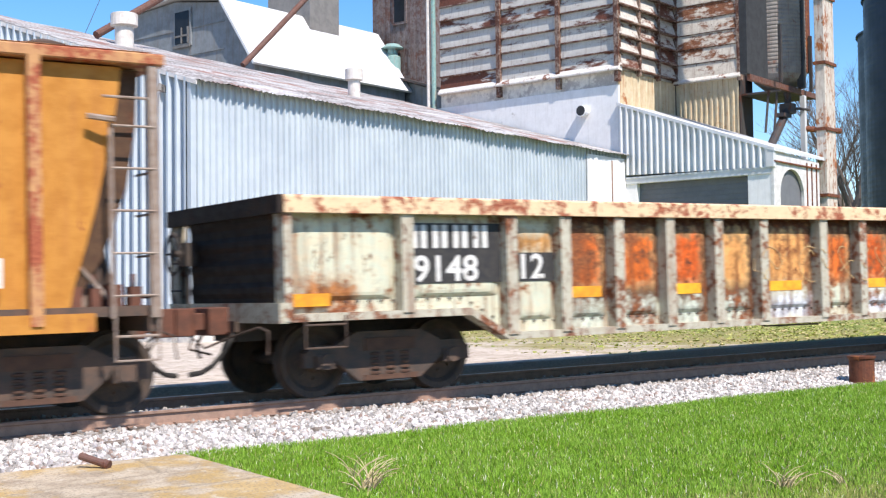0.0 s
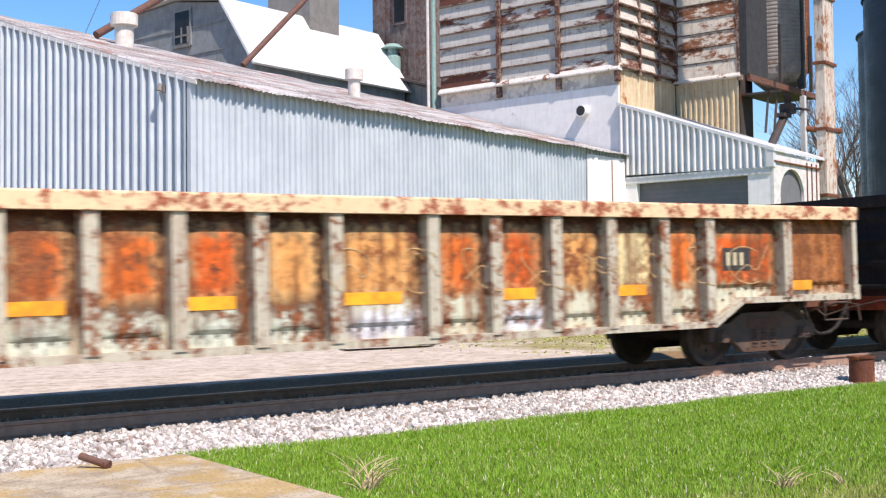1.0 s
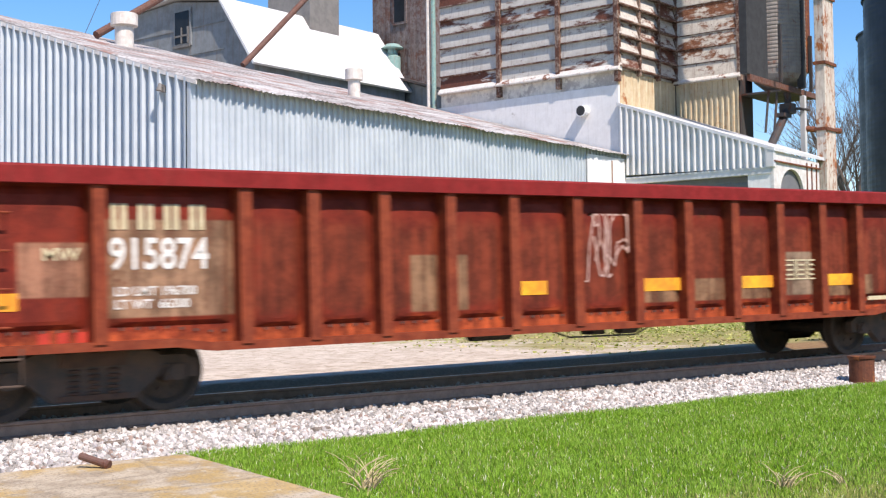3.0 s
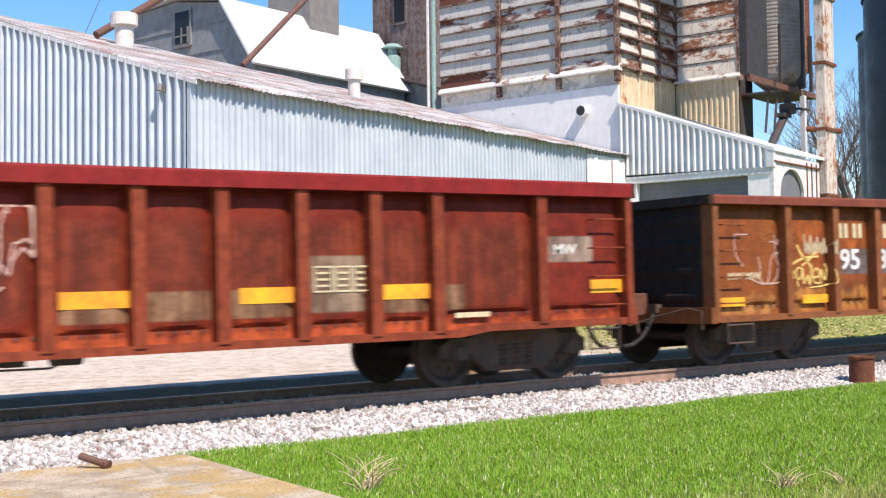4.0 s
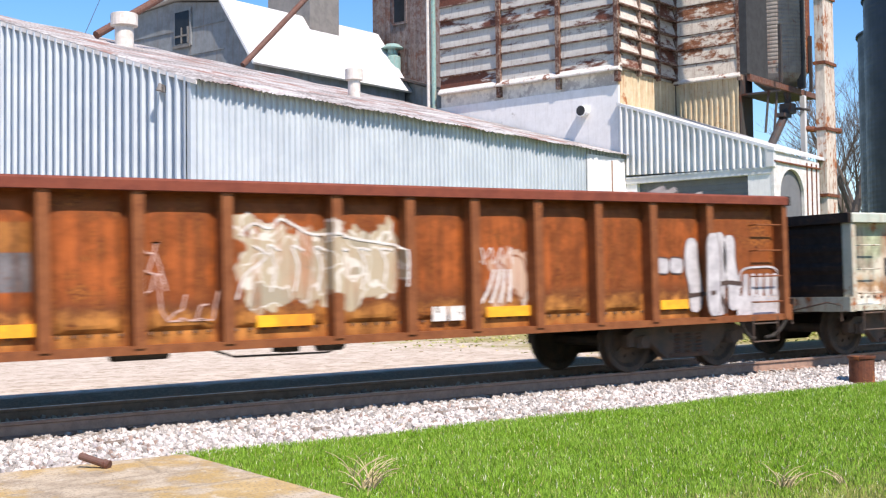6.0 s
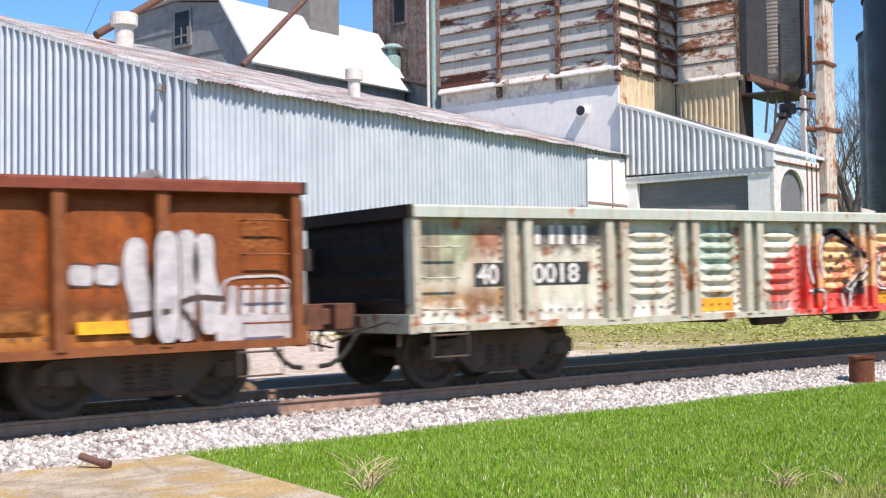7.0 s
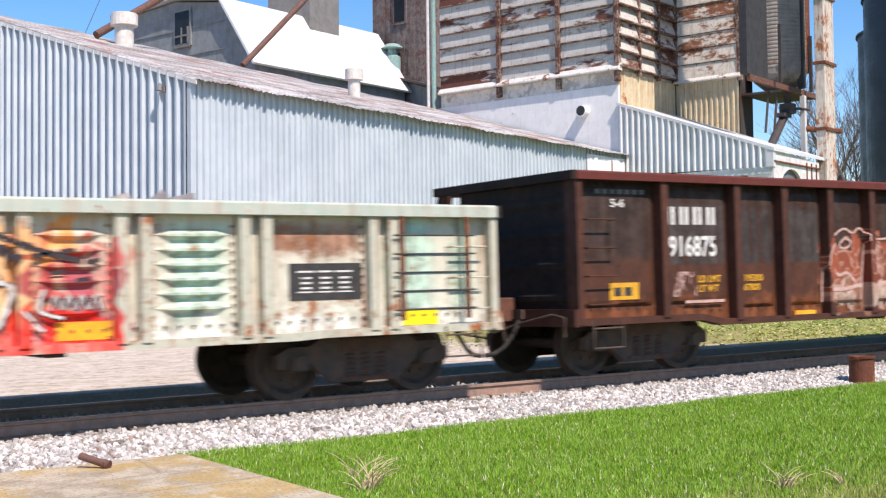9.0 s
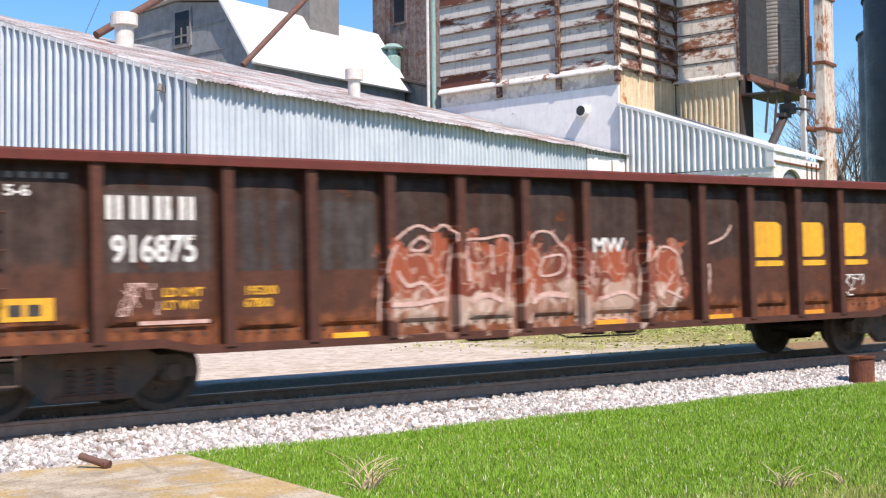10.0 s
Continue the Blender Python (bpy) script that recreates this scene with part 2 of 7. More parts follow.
def loose_stone_material():
    n = Nodes("single_stone")
    o = n.add("ShaderNodeObjectInfo")
    fine = n.noise(n.vec(), 40, 4)
    c = n.mix(o.outputs["Random"], (0.38, 0.35, 0.34), (0.70, 0.66, 0.63))
    c = n.mix(n.math("MULTIPLY", n.step(fine, 0.45, 0.7), 0.5), c, (0.34, 0.31, 0.29))
    return n.done(c, 0.9, 0, fine, 0.4, 0.006)


def grass_material():
    n = Nodes("grass_blades")
    g = n.add("ShaderNodeNewGeometry")
    mid = n.noise(n.vec(), 1.3, 4)
    r = g.outputs["Random Per Island"]
    c = n.mix(r, (0.125, 0.265, 0.02), (0.27, 0.45, 0.05))
    c = n.mix(n.step(mid, 0.4, 0.65), c, n.mix(r, (0.10, 0.23, 0.010), (0.22, 0.39, 0.026)))
    x, y, z = n.xyz()
    litter = n.step(n.math("ADD", n.math("ADD", y, n.math("MULTIPLY", r, 1.2)), n.math("MULTIPLY", n.noise(n.vec(), 2.4, 4), 1.6)), 6.5, 7.4, 0.75, 0)
    c = n.mix(litter, c, (0.40, 0.36, 0.13))
    c = n.mix(n.step(r, 0.94, 0.96), c, (0.55, 0.50, 0.22))
    c = n.mix(n.step(r, 0.982, 0.984), c, (0.74, 0.72, 0.55))
    n.bsdf.inputs["Subsurface Weight"].default_value = 0.0
    return n.done(c, 0.55)


M_STONES, M_LOOSE, M_GRASS = stone_material(), loose_stone_material(), grass_material()
M_BALLAST = plain("ballast_bed", (0.34, 0.31, 0.29), (0.25, 0.23, 0.21), 18, 0.95, strength=0.8)
M_TIE = plain("creosoted_timber", (0.15, 0.12, 0.10), (0.24, 0.20, 0.165), 5, 0.9, stretch=(6, 1, 6))
M_RAIL = plain("rail_steel", (0.36, 0.235, 0.175), (0.25, 0.165, 0.125), 9, 0.85, 0.0)
M_RAILTOP = plain("polished_rail", (0.50, 0.48, 0.46), (0.4, 0.38, 0.36), 20, 0.42, 1.0, grit=False)


def slab_material():
    n = Nodes("stained_concrete")
    v = n.vec()
    mid, fine, big = n.noise(v, 3, 7, 0.65), n.noise(v, 45, 4), n.noise(v, 0.9, 4)
    c = n.mix(n.step(mid, 0.35, 0.65), (0.49, 0.42, 0.31), (0.30, 0.245, 0.175))
    c = n.mix(n.math("MULTIPLY", n.step(n.math("ADD", big, n.math("MULTIPLY", mid, 0.5)), 0.70, 0.84), 0.6), c, (0.50, 0.33, 0.085))
    c = n.mix(n.step(fine, 0.52, 0.66), c, (0.20, 0.17, 0.13))
    c = n.mix(n.step(n.noise(v, 9, 6, 0.75), 0.58, 0.64, 0, 0.75), c, (0.52, 0.47, 0.38))
    cr = n.voronoi(n.vec((0.33, 0.55, 0.5)), 1.0)
    cr.feature = "DISTANCE_TO_EDGE"
    c = n.mix(n.step(n.math("ADD", cr.outputs["Distance"], n.math("MULTIPLY", n.math("SUBTRACT", mid, 0.5), 0.12)), 0.002, 0.006, 0.3, 0), c, (0.07, 0.06, 0.04))
    return n.done(c, 0.9, 0, n.math("ADD", fine, mid), 0.5, 0.008)


M_SLAB = slab_material()
M_BARN = ribbed_metal("pale_blue_ribbed_steel", (0.475, 0.535, 0.58), (0.52, 0.58, 0.62), 0.02)
def roof_material():
    n = Nodes("old_roof_steel")
    v, grain = n.vec(), n.vec((0.22, 1.6, 1.6))
    mid, streak, fine = n.noise(v, 0.8, 6), n.noise(grain, 1.4, 8, 0.75), n.noise(v, 18, 4)
    c = n.mix(n.step(streak, 0.36, 0.62), (0.17, 0.15, 0.14), (0.56, 0.55, 0.535))
    c = n.mix(n.math("MULTIPLY", n.step(n.math("ADD", mid, n.math("MULTIPLY", streak, 0.6)), 0.80, 0.96), 0.8), c, (0.25, 0.10, 0.065))
    c = n.mix(n.step(fine, 0.58, 0.7), c, (0.30, 0.25, 0.22))
    return n.done(c, 0.7, 0.1, fine, 0.3, 0.01)


M_BARNROOF = roof_material()
M_WHITE_ROOF = ribbed_metal("white_roof_steel", (0.78, 0.78, 0.77), (0.70, 0.70, 0.69), 0.0)
M_TOWER = weathered("white_tower_panel", (0.57, 0.55, 0.505), (0.48, 0.46, 0.42), rust=(0.085, 0.034, 0.024), rust2=(0.18, 0.066, 0.042), cover=0.38, scale=0.75, streak=0.28, chips=0.615, soil=(0.30, 0.23, 0.16), stretch=(0.7, 0.5, 1.7), vary=0.16)
M_BAY = weathered("rusty_bay_panel", (0.70, 0.66, 0.58), (0.58, 0.53, 0.46), rust=(0.13, 0.05, 0.028), rust2=(0.34, 0.15, 0.08), cover=0.46, scale=1.0, streak=0.35, chips=0.60, soil=(0.2, 0.13, 0.08), stretch=(0.8, 0.6, 1.6), vary=0.16)
M_LEDGE = weathered("rusty_angle_iron", (0.34, 0.27, 0.22), (0.17, 0.10, 0.075), rust=(0.07, 0.032, 0.023), rust2=(0.15, 0.062, 0.04), cover=0.66, scale=2.2, streak=0.4, chips=0.55)
M_CONC = weathered("pale_concrete", (0.83, 0.825, 0.81), (0.75, 0.745, 0.73), rust=(0.30, 0.26, 0.22), rust2=(0.42, 0.38, 0.33), cover=0.02, scale=0.5, streak=0.12, chips=0.74, soil=(0.3, 0.28, 0.25))
M_COURSE = weathered("stained_course", (0.76, 0.72, 0.64), (0.60, 0.57, 0.52), rust=(0.40, 0.37, 0.34), rust2=(0.50, 0.46, 0.42), cover=0.5, scale=0.9, streak=0.3, chips=0.66, soil=(0.3, 0.25, 0.2))
M_BIN = weathered("rusty_bin_steel", (0.27, 0.25, 0.225), (0.22, 0.20, 0.18), rust=(0.16, 0.08, 0.055), rust2=(0.24, 0.12, 0.08), cover=0.2, scale=0.6, streak=0.5, chips=0.68)
M_BEIGE = weathered("stained_cream_wall", (0.60, 0.52, 0.36), (0.52, 0.42, 0.27), cover=0.16, scale=0.6, streak=0.65, chips=0.7, soil=(0.30, 0.22, 0.12))
M_SHED = ribbed_metal("galvanised_ribbed_steel", (0.70, 0.71, 0.71), (0.60, 0.61, 0.61), 0.02)
M_HOUSE = weathered("grey_tin_cladding", (0.25, 0.275, 0.285), (0.19, 0.205, 0.21), rust=(0.14, 0.08, 0.05), rust2=(0.22, 0.12, 0.08), cover=0.02, scale=0.4, streak=0.35, chips=0.7, soil=(0.2, 0.17, 0.14))
M_WOOD = weathered("flaking_boards", (0.20, 0.175, 0.17), (0.125, 0.10, 0.095), rust=(0.10, 0.055, 0.045), rust2=(0.17, 0.09, 0.07), cover=0.45, scale=0.9, streak=0.8, chips=0.55, soil=(0.12, 0.08, 0.06))
M_DARK = plain("dark_interior", (0.05, 0.052, 0.055), None, 3, 0.8)
M_DOORGREY = plain("grey_roller_door", (0.17, 0.175, 0.185), (0.14, 0.145, 0.155), 2, 0.6)
M_TANK = weathered("dark_bin_steel", (0.045, 0.045, 0.05), (0.07, 0.065, 0.06), rust=(0.06, 0.025, 0.018), rust2=(0.11, 0.045, 0.03), cover=0.3, scale=0.7, streak=0.6, chips=0.66)
M_SILO = ribbed_metal("dark_silo_steel", (0.085, 0.10, 0.125), (0.075, 0.09, 0.11), 0.0)
M_VENT = plain("white_vent_paint", (0.70, 0.67, 0.62), (0.55, 0.5, 0.45), 5, 0.6)
M_TEAL = weathered("teal_paint", (0.19, 0.34, 0.32), (0.28, 0.42, 0.39), cover=0.2, scale=2, streak=0.5, chips=0.6)
M_PIPE = weathered("rusty_spout", (0.16, 0.09, 0.07), (0.11, 0.06, 0.05), rust=(0.10, 0.04, 0.03), rust2=(0.18, 0.08, 0.05), cover=0.5, scale=2, streak=0.3)
M_RUST = weathered("rusted_iron", (0.16, 0.055, 0.03), (0.10, 0.04, 0.025), cover=0.4, scale=4, streak=0.3, chips=0.7)
M_BARK = plain("grey_bark", (0.16, 0.13, 0.11), (0.10, 0.08, 0.07), 4, 0.9)
M_STRAW = plain("dry_straw", (0.55, 0.46, 0.27), (0.38, 0.30, 0.16), 8, 0.85)
M_GLASS = plain("dusty_dark_glass", (0.02, 0.022, 0.025), None, 3, 0.2, grit=False)
M_FRESH = plain("fresh_white_paint", (0.80, 0.80, 0.80), (0.72, 0.72, 0.72), 3, 0.6)
M_SHAFT = weathered("grey_shaft_concrete", (0.215, 0.205, 0.19), (0.16, 0.155, 0.145), rust=(0.2, 0.18, 0.16), rust2=(0.28, 0.25, 0.22), cover=0.1, scale=0.5, streak=0.3, chips=0.72)
M_LEDGEWHITE = weathered("chipped_white_ledge", (0.68, 0.66, 0.62), (0.58, 0.55, 0.5), rust=(0.13, 0.05, 0.03), rust2=(0.26, 0.11, 0.065), cover=0.32, scale=1.6, streak=0.25, chips=0.64)
M_TRIM = plain("white_trim_paint", (0.72, 0.71, 0.69), (0.55, 0.53, 0.5), 4, 0.6)

# ---- ground, one sheet to the horizon ----
bm = bmesh.new()
xs = [-2500, -60] + [i * 2.0 for i in range(-15, 46)] + [150, 2500]
ys = [-2500, -60, -10, 0, 4, 8, 10.4, 10.9, 11.6, 12.0, 15.4, 16.2, 17.5, 20, 24, 30, 40, 60, 120, 2500]


def yard_z(y):
    return (-0.26 if y < 12 else -0.05) - (0.20 if 11.3 < y < 15.9 else 0)


grid = [[bm.verts.new((x, y, gz(x) + yard_z(y))) for y in ys] for x in xs]
for i in range(len(xs) - 1):
    for j in range(len(ys) - 1):
        bm.faces.new((grid[i][j], grid[i + 1][j], grid[i + 1][j + 1], grid[i][j + 1]))
single("ground", bm, M_GROUND, "pale gravel yard turning to grass beside the railway", "ground", kind="structure")

TRACK = pose(0, MID, 0, 0, -TILT)
# ballast bed: a low bank with sloped shoulders
bm = bmesh.new()
prism(bm, [(-2.62, -0.30), (-1.5, -0.175), (1.5, -0.175), (1.9, -0.16), (2.9, -0.20)], -55, 85, "x")
bed = single("ballast_bed", bm, M_BALLAST, "bank of pale crushed stone under the rails", "ballast", kind="structure", m=TRACK)

rng = random.Random(5)


def stone_shape(r, k):
    """A broken stone: an uneven eight- to ten-cornered lump."""
    rr = random.Random(k)
    b = bmesh.new()
    bmesh.ops.create_icosphere(b, subdivisions=1, radius=r)
    for v in b.verts:
        v.co *= rr.uniform(0.72, 1.2)
    sq = Vector((rr.uniform(0.8, 1.35), rr.uniform(0.7, 1.1), rr.uniform(0.5, 0.85)))
    for v in b.verts:
        v.co = Vector((v.co.x * sq.x, v.co.y * sq.y, v.co.z * sq.z))
    return b


def bank_z(y):
    a = abs(y)
    if y > 1.5:
        return -0.175 + min(0.12, (y - 1.5) * 0.09)
    return -0.175 if a < 1.5 else -0.175 - (a - 1.5) * 0.115


shapes = []
for k in range(14):
    b = stone_shape(1.0, k)
    shapes.append((np.array([v.co[:] for v in b.verts]), [[v.index for v in f.verts] for f in b.faces]))
    b.free()


def stone_field(name, spots, label):
    verts, faces = [], []
    base = 0
    for (x, y, z, r, k, turn) in spots:
        co, fs = shapes[k]
        m = np.array(Euler(turn).to_matrix())
        verts.append(co @ m.T * r + (x, y, z))
        faces += [[i + base for i in f] for f in fs]
        base += len(co)
    me = bpy.data.meshes.new(name)
    me.from_pydata(np.concatenate(verts).tolist(), [], faces)
    me.materials.append(M_STONES)
    ob = new(name, me)
    ob.matrix_world = TRACK
    return tagged(ob, label, "ballast", kind="stuff")


def spot(x0, x1, y0, y1, r0, r1):
    x, y = rng.uniform(x0, x1), rng.uniform(y0, y1)
    r = rng.uniform(r0, r1)
    return (x, y, bank_z(y) + r * 0.25, r, rng.randrange(14), (rng.uniform(0, 6), rng.uniform(0, 6), rng.uniform(0, 6)))


spots = [spot(1.5, 19.5, -2.72, -1.25, 0.021, 0.046) for _ in range(21000)]
for _ in range(9500):
    x, y, z, rad, k, turn = spot(1.5, 26, -1.3, 1.5, 0.024, 0.048)
    spots.append((x, y, z + (0.04 if abs(y) < 0.64 else 0.0), rad, k, turn))
stone_field("ballast_stones", spots, "pale grey crushed ballast stones heaped along the track")
loose_meshes = []
for k in range(8):
    b = stone_shape(0.038, 50 + k)
    loose_meshes.append(mesh_of("ballast_stone", b, M_LOOSE))
for i in range(280):
    x, y = rng.uniform(2.6, 8.0), rng.uniform(-2.75, -1.7)
    ob = new("ballast_stone", loose_meshes[i % 8])
    ob.parent = bed
    ob.matrix_basis = pose(x, y, bank_z(y) + 0.028, rng.uniform(0, 360), rng.uniform(0, 360), rng.uniform(0, 360))

# ties and rails
tie_bm = bmesh.new()
box(tie_bm, -0.115, 0.115, -1.3, 1.3, -0.335, -0.165)
tie_me = mesh_of("tie", tie_bm, M_TIE, 0.008)
track = thing("railway_track", "steel rails spiked on dark creosoted timber ties", "railway track", m=TRACK)
track["kind"] = "structure"
for i in range(-14, 90):
    ob = new("tie", tie_me)
    ob.parent = track
    ob.matrix_basis = pose(i * 0.52 + rng.uniform(-0.03, 0.03), rng.uniform(-0.04, 0.04), 0.012 + rng.uniform(-0.01, 0.008), 0, 0, rng.uniform(-1.2, 1.2))
RAIL = [(-0.07, -0.165), (0.07, -0.165), (0.07, -0.153), (0.012, -0.135), (0.009, -0.04), (0.035, -0.03), (0.036, -0.004), (0.03, 0.0), (-0.03, 0.0), (-0.036, -0.004), (-0.035, -0.03), (-0.009, -0.04), (-0.012, -0.135), (-0.07, -0.153)]
for y in (-0.7525, 0.7525):
    bm = bmesh.new()
    prism(bm, [(a + y, b) for a, b in RAIL], -55, 85, "x")
    r = part("rail", bm, M_RAIL, track)
    bm = bmesh.new()
    box(bm, -55, 85, y - 0.026, y + 0.026, 0.0005, 0.002)
    part("running_surface", bm, M_RAILTOP, r, "worn bright running surface")
bm = bmesh.new()
box(bm, -0.09, 0.09, -0.1, 0.1, -0.165, -0.150)
plate_me = mesh_of("tie_plate", bm, M_RAIL)
for i in range(2, 46):
    for y in (-0.7525, 0.7525):
        ob = new("tie_plate", plate_me)
        ob.parent = track
        ob.matrix_basis = pose(i * 0.52, y, 0.016)

# concrete slab and lawn
bm = bmesh.new()
prism(bm, [(-6.0, 10.47), (4.37, 10.50), (4.26, 7.6), (4.1, 2.0), (-6.0, 2.0)], -0.32, -0.195, "z")
for v in bm.verts:
    v.co.z += gz(v.co.x)
single("concrete_slab", bm, M_SLAB, "yellow-stained old concrete slab beside the track", "slab", kind="structure", bevel=0.015)


def lawn():
    r = np.random.RandomState(3)
    k = 470000
    x, y = r.uniform(3.2, 20.0, k), r.uniform(4.6, 11.0, k)
    edge = 4.30 + 0.03 * (y - 7.6) + r.normal(0, 0.035, k)
    keep = (x > edge) & (x < 4.6 + (y - 4.0) * 1.75 + 1.0) & (x > y * 0.33)
    keep &= (y < 10.86 + r.normal(0, 0.06, k) + 0.06 * np.sin(x * 1.7))
    keep &= r.uniform(0, 1, k) < np.clip(0.45 + 4.0 / np.maximum(y - 4.2, 0.5), 0, 1)
    x, y = x[keep], y[keep]
    k = len(x)
    z = SLOPE * x - 0.26
    patch = 0.5 + 0.5 * np.sin(x * 2.1 + 1.3 * np.sin(y * 1.9)) * np.sin(y * 2.7 + x)
    hgt = r.uniform(0.02, 0.056, k) * (0.85 + 0.3 * patch)
    wid = r.uniform(0.0018, 0.0038, k)
    az, lean = r.uniform(0, 2 * np.pi, k), r.uniform(0.0, 0.75, k)
    turn = r.uniform(0, 2 * np.pi, k)
    dx, dy = np.cos(az) * hgt * lean, np.sin(az) * hgt * lean
    wx, wy = np.cos(turn) * wid, np.sin(turn) * wid
    co = np.zeros((k, 5, 3))
    co[:, 0] = np.stack([x - wx, y - wy, z], -1)
    co[:, 1] = np.stack([x + wx, y + wy, z], -1)
    co[:, 2] = np.stack([x + wx * 0.8 + dx * 0.4, y + wy * 0.8 + dy * 0.4, z + hgt * 0.6], -1)
    co[:, 3] = np.stack([x - wx * 0.8 + dx * 0.4, y - wy * 0.8 + dy * 0.4, z + hgt * 0.6], -1)
    co[:, 4] = np.stack([x + dx, y + dy, z + hgt], -1)
    base = np.arange(k) * 5
    quads = np.stack([base, base + 1, base + 2, base + 3], -1).tolist()
    tris = np.stack([base + 3, base + 2, base + 4], -1).tolist()
    me = bpy.data.meshes.new("lawn_grass")
    me.from_pydata(co.reshape(-1, 3).tolist(), [], quads + tris)
    me.materials.append(M_GRASS)
    tagged(new("lawn_grass", me), "bright green mown spring grass beside the ballast", "grass", kind="stuff")


lawn()


def rough_grass_material():
    n = Nodes("rough_yard_grass")
    g = n.add("ShaderNodeNewGeometry")
    r = g.outputs["Random Per Island"]
    c = n.mix(n.step(r, 0.0, 0.7), (0.22, 0.27, 0.055), (0.36, 0.37, 0.11))
    c = n.mix(n.step(r, 0.72, 0.78), c, (0.50, 0.42, 0.22))
    return n.done(c, 0.7)


def rough_grass():
    """Ragged tufts and straw in the yard beyond the track."""
    r = np.random.RandomState(8)
    k = 60000
    x, y = r.uniform(4.0, 44.0, k), r.uniform(16.6, 30.0, k)
    clump = np.sin(x * 1.9 + 1.7 * np.sin(y * 1.3)) * np.sin(y * 2.6 + 0.8 * x) + 0.5 * np.sin(x * 5.1 + y * 3.3)
    share = np.clip((x - 13.0) / 11.0, 0.0, 0.85)
    keep = (r.uniform(-1.0, 1.4, k) < clump + share - 0.4) & (r.uniform(0, 1, k) < share)
    keep &= (x * -0.289 + y * 0.957 < 24.6)
    x, y = x[keep], y[keep]
    k = len(x)
    z = SLOPE * x - 0.06
    hgt, wid = r.uniform(0.012, 0.045, k), r.uniform(0.02, 0.05, k)
    turn = r.uniform(0, 2 * np.pi, k)
    co = np.zeros((k, 4, 3))
    wx, wy = np.cos(turn) * wid, np.sin(turn) * wid
    co[:, 0] = np.stack([x - wx, y - wy, z], -1)
    co[:, 1] = np.stack([x + wx, y + wy, z], -1)
    co[:, 2] = np.stack([x + wx * 0.4 + r.normal(0, 0.03, k), y + r.normal(0, 0.03, k), z + hgt], -1)
    co[:, 3] = np.stack([x - wx * 0.9 + r.normal(0, 0.03, k), y + r.normal(0, 0.03, k), z + hgt * 0.8], -1)
    base = np.arange(k) * 4
    me = bpy.data.meshes.new("rough_grass")
    me.from_pydata(co.reshape(-1, 3).tolist(), [], np.stack([base, base + 1, base + 2, base + 3], -1).tolist())
    me.materials.append(rough_grass_material())
    tagged(new("rough_grass", me), "ragged yellow-green grass tufts and straw in the yard", "grass", kind="stuff")


rough_grass()


def weed(x, y, count, size, seed):
    r = random.Random(seed)
    bm = bmesh.new()
    for _ in range(count):
        a, l = r.uniform(0, 6.28), r.uniform(0.4, 1.0) * size
        p = Vector((r.uniform(-0.05, 0.05), r.uniform(-0.05, 0.05), 0))
        d = Vector((math.cos(a) * r.uniform(0.05, 0.6), math.sin(a) * r.uniform(0.05, 0.6), 1)).normalized()
        pts = [p]
        for s in range(4):
            d = (d + Vector((math.cos(a) * 0.25, math.sin(a) * 0.25, -0.12 * s * 0.6 + r.uniform(-0.1, 0.1)))).normalized()
            p = p + d * l / 4
            pts.append(p)
        for i, (u, w) in enumerate(zip(pts, pts[1:])):
            rod(bm, u, w, 0.0048 - i * 0.0008, 4)
    single("dry_weed", bm, M_STRAW, "tuft of dead straw-coloured weed stalks in the grass", "weed", "dead weeds", m=pose(x, y, gz(x) - 0.26))


weed(4.72, 7.95, 30, 0.40, 1)
weed(4.95, 8.5, 9, 0.36, 2)
weed(6.95, 5.95, 24, 0.26, 3)
weed(7.35, 5.75, 8, 0.22, 4)
weed(7.0, 11.2, 4, 0.22, 5)
weed(9.6, 11.5, 3, 0.30, 6)

# rusty drum stub and iron bar
bm = bmesh.new()
lathe(bm, [(0, 0), (0.17, 0), (0.175, 0.02), (0.17, 0.04), (0.17, 0.34), (0.19, 0.355), (0.195, 0.385), (0.165, 0.388), (0.152, 0.36), (0.152, 0.1), (0, 0.1)], 28)
single("pipe_stub", bm, M_RUST, "short rusty steel pipe standing upright at the lawn's edge", "pipe", m=pose(14.53, 11.02, gz(14.45) - 0.265), smooth=False)
bm = bmesh.new()
rod(bm, (-0.13, 0, 0.035), (0.13, 0, 0.035), 0.032, 12)
rod(bm, (0.10, 0, 0.035), (0.15, 0, 0.035), 0.042, 12)
single("iron_bar", bm, M_PIPE, "rusty iron bar lying across the slab's edge", "scrap", m=pose(3.43, 10.2, gz(3.4) - 0.165, 0, 15, -50))
for x, y, l, a in ((6.2, 11.35, 0.22, 10), (7.9, 11.55, 0.26, -8), (8.35, 11.6, 0.3, 5), (4.1, 11.6, 0.22, 20)):
    bm = bmesh.new()
    box(bm, -l / 2, l / 2, -0.04, 0.04, 0, 0.05)
    single("timber_scrap", bm, M_TIE, "weathered splinter of tie timber on the stones", "scrap", "timber scraps", m=pose(x, y, gz(x) + bank_z(y - MID) + 0.005, 0, 0, a), bevel=0.01)

# ---- grain elevator, all on one grid turned 16.8 degrees ----
SITE = pose(0, 0, 0, 0, 0, 16.8)


def base_z(x, y):
    return gz(x * 0.957 - y * 0.289) - 0.30


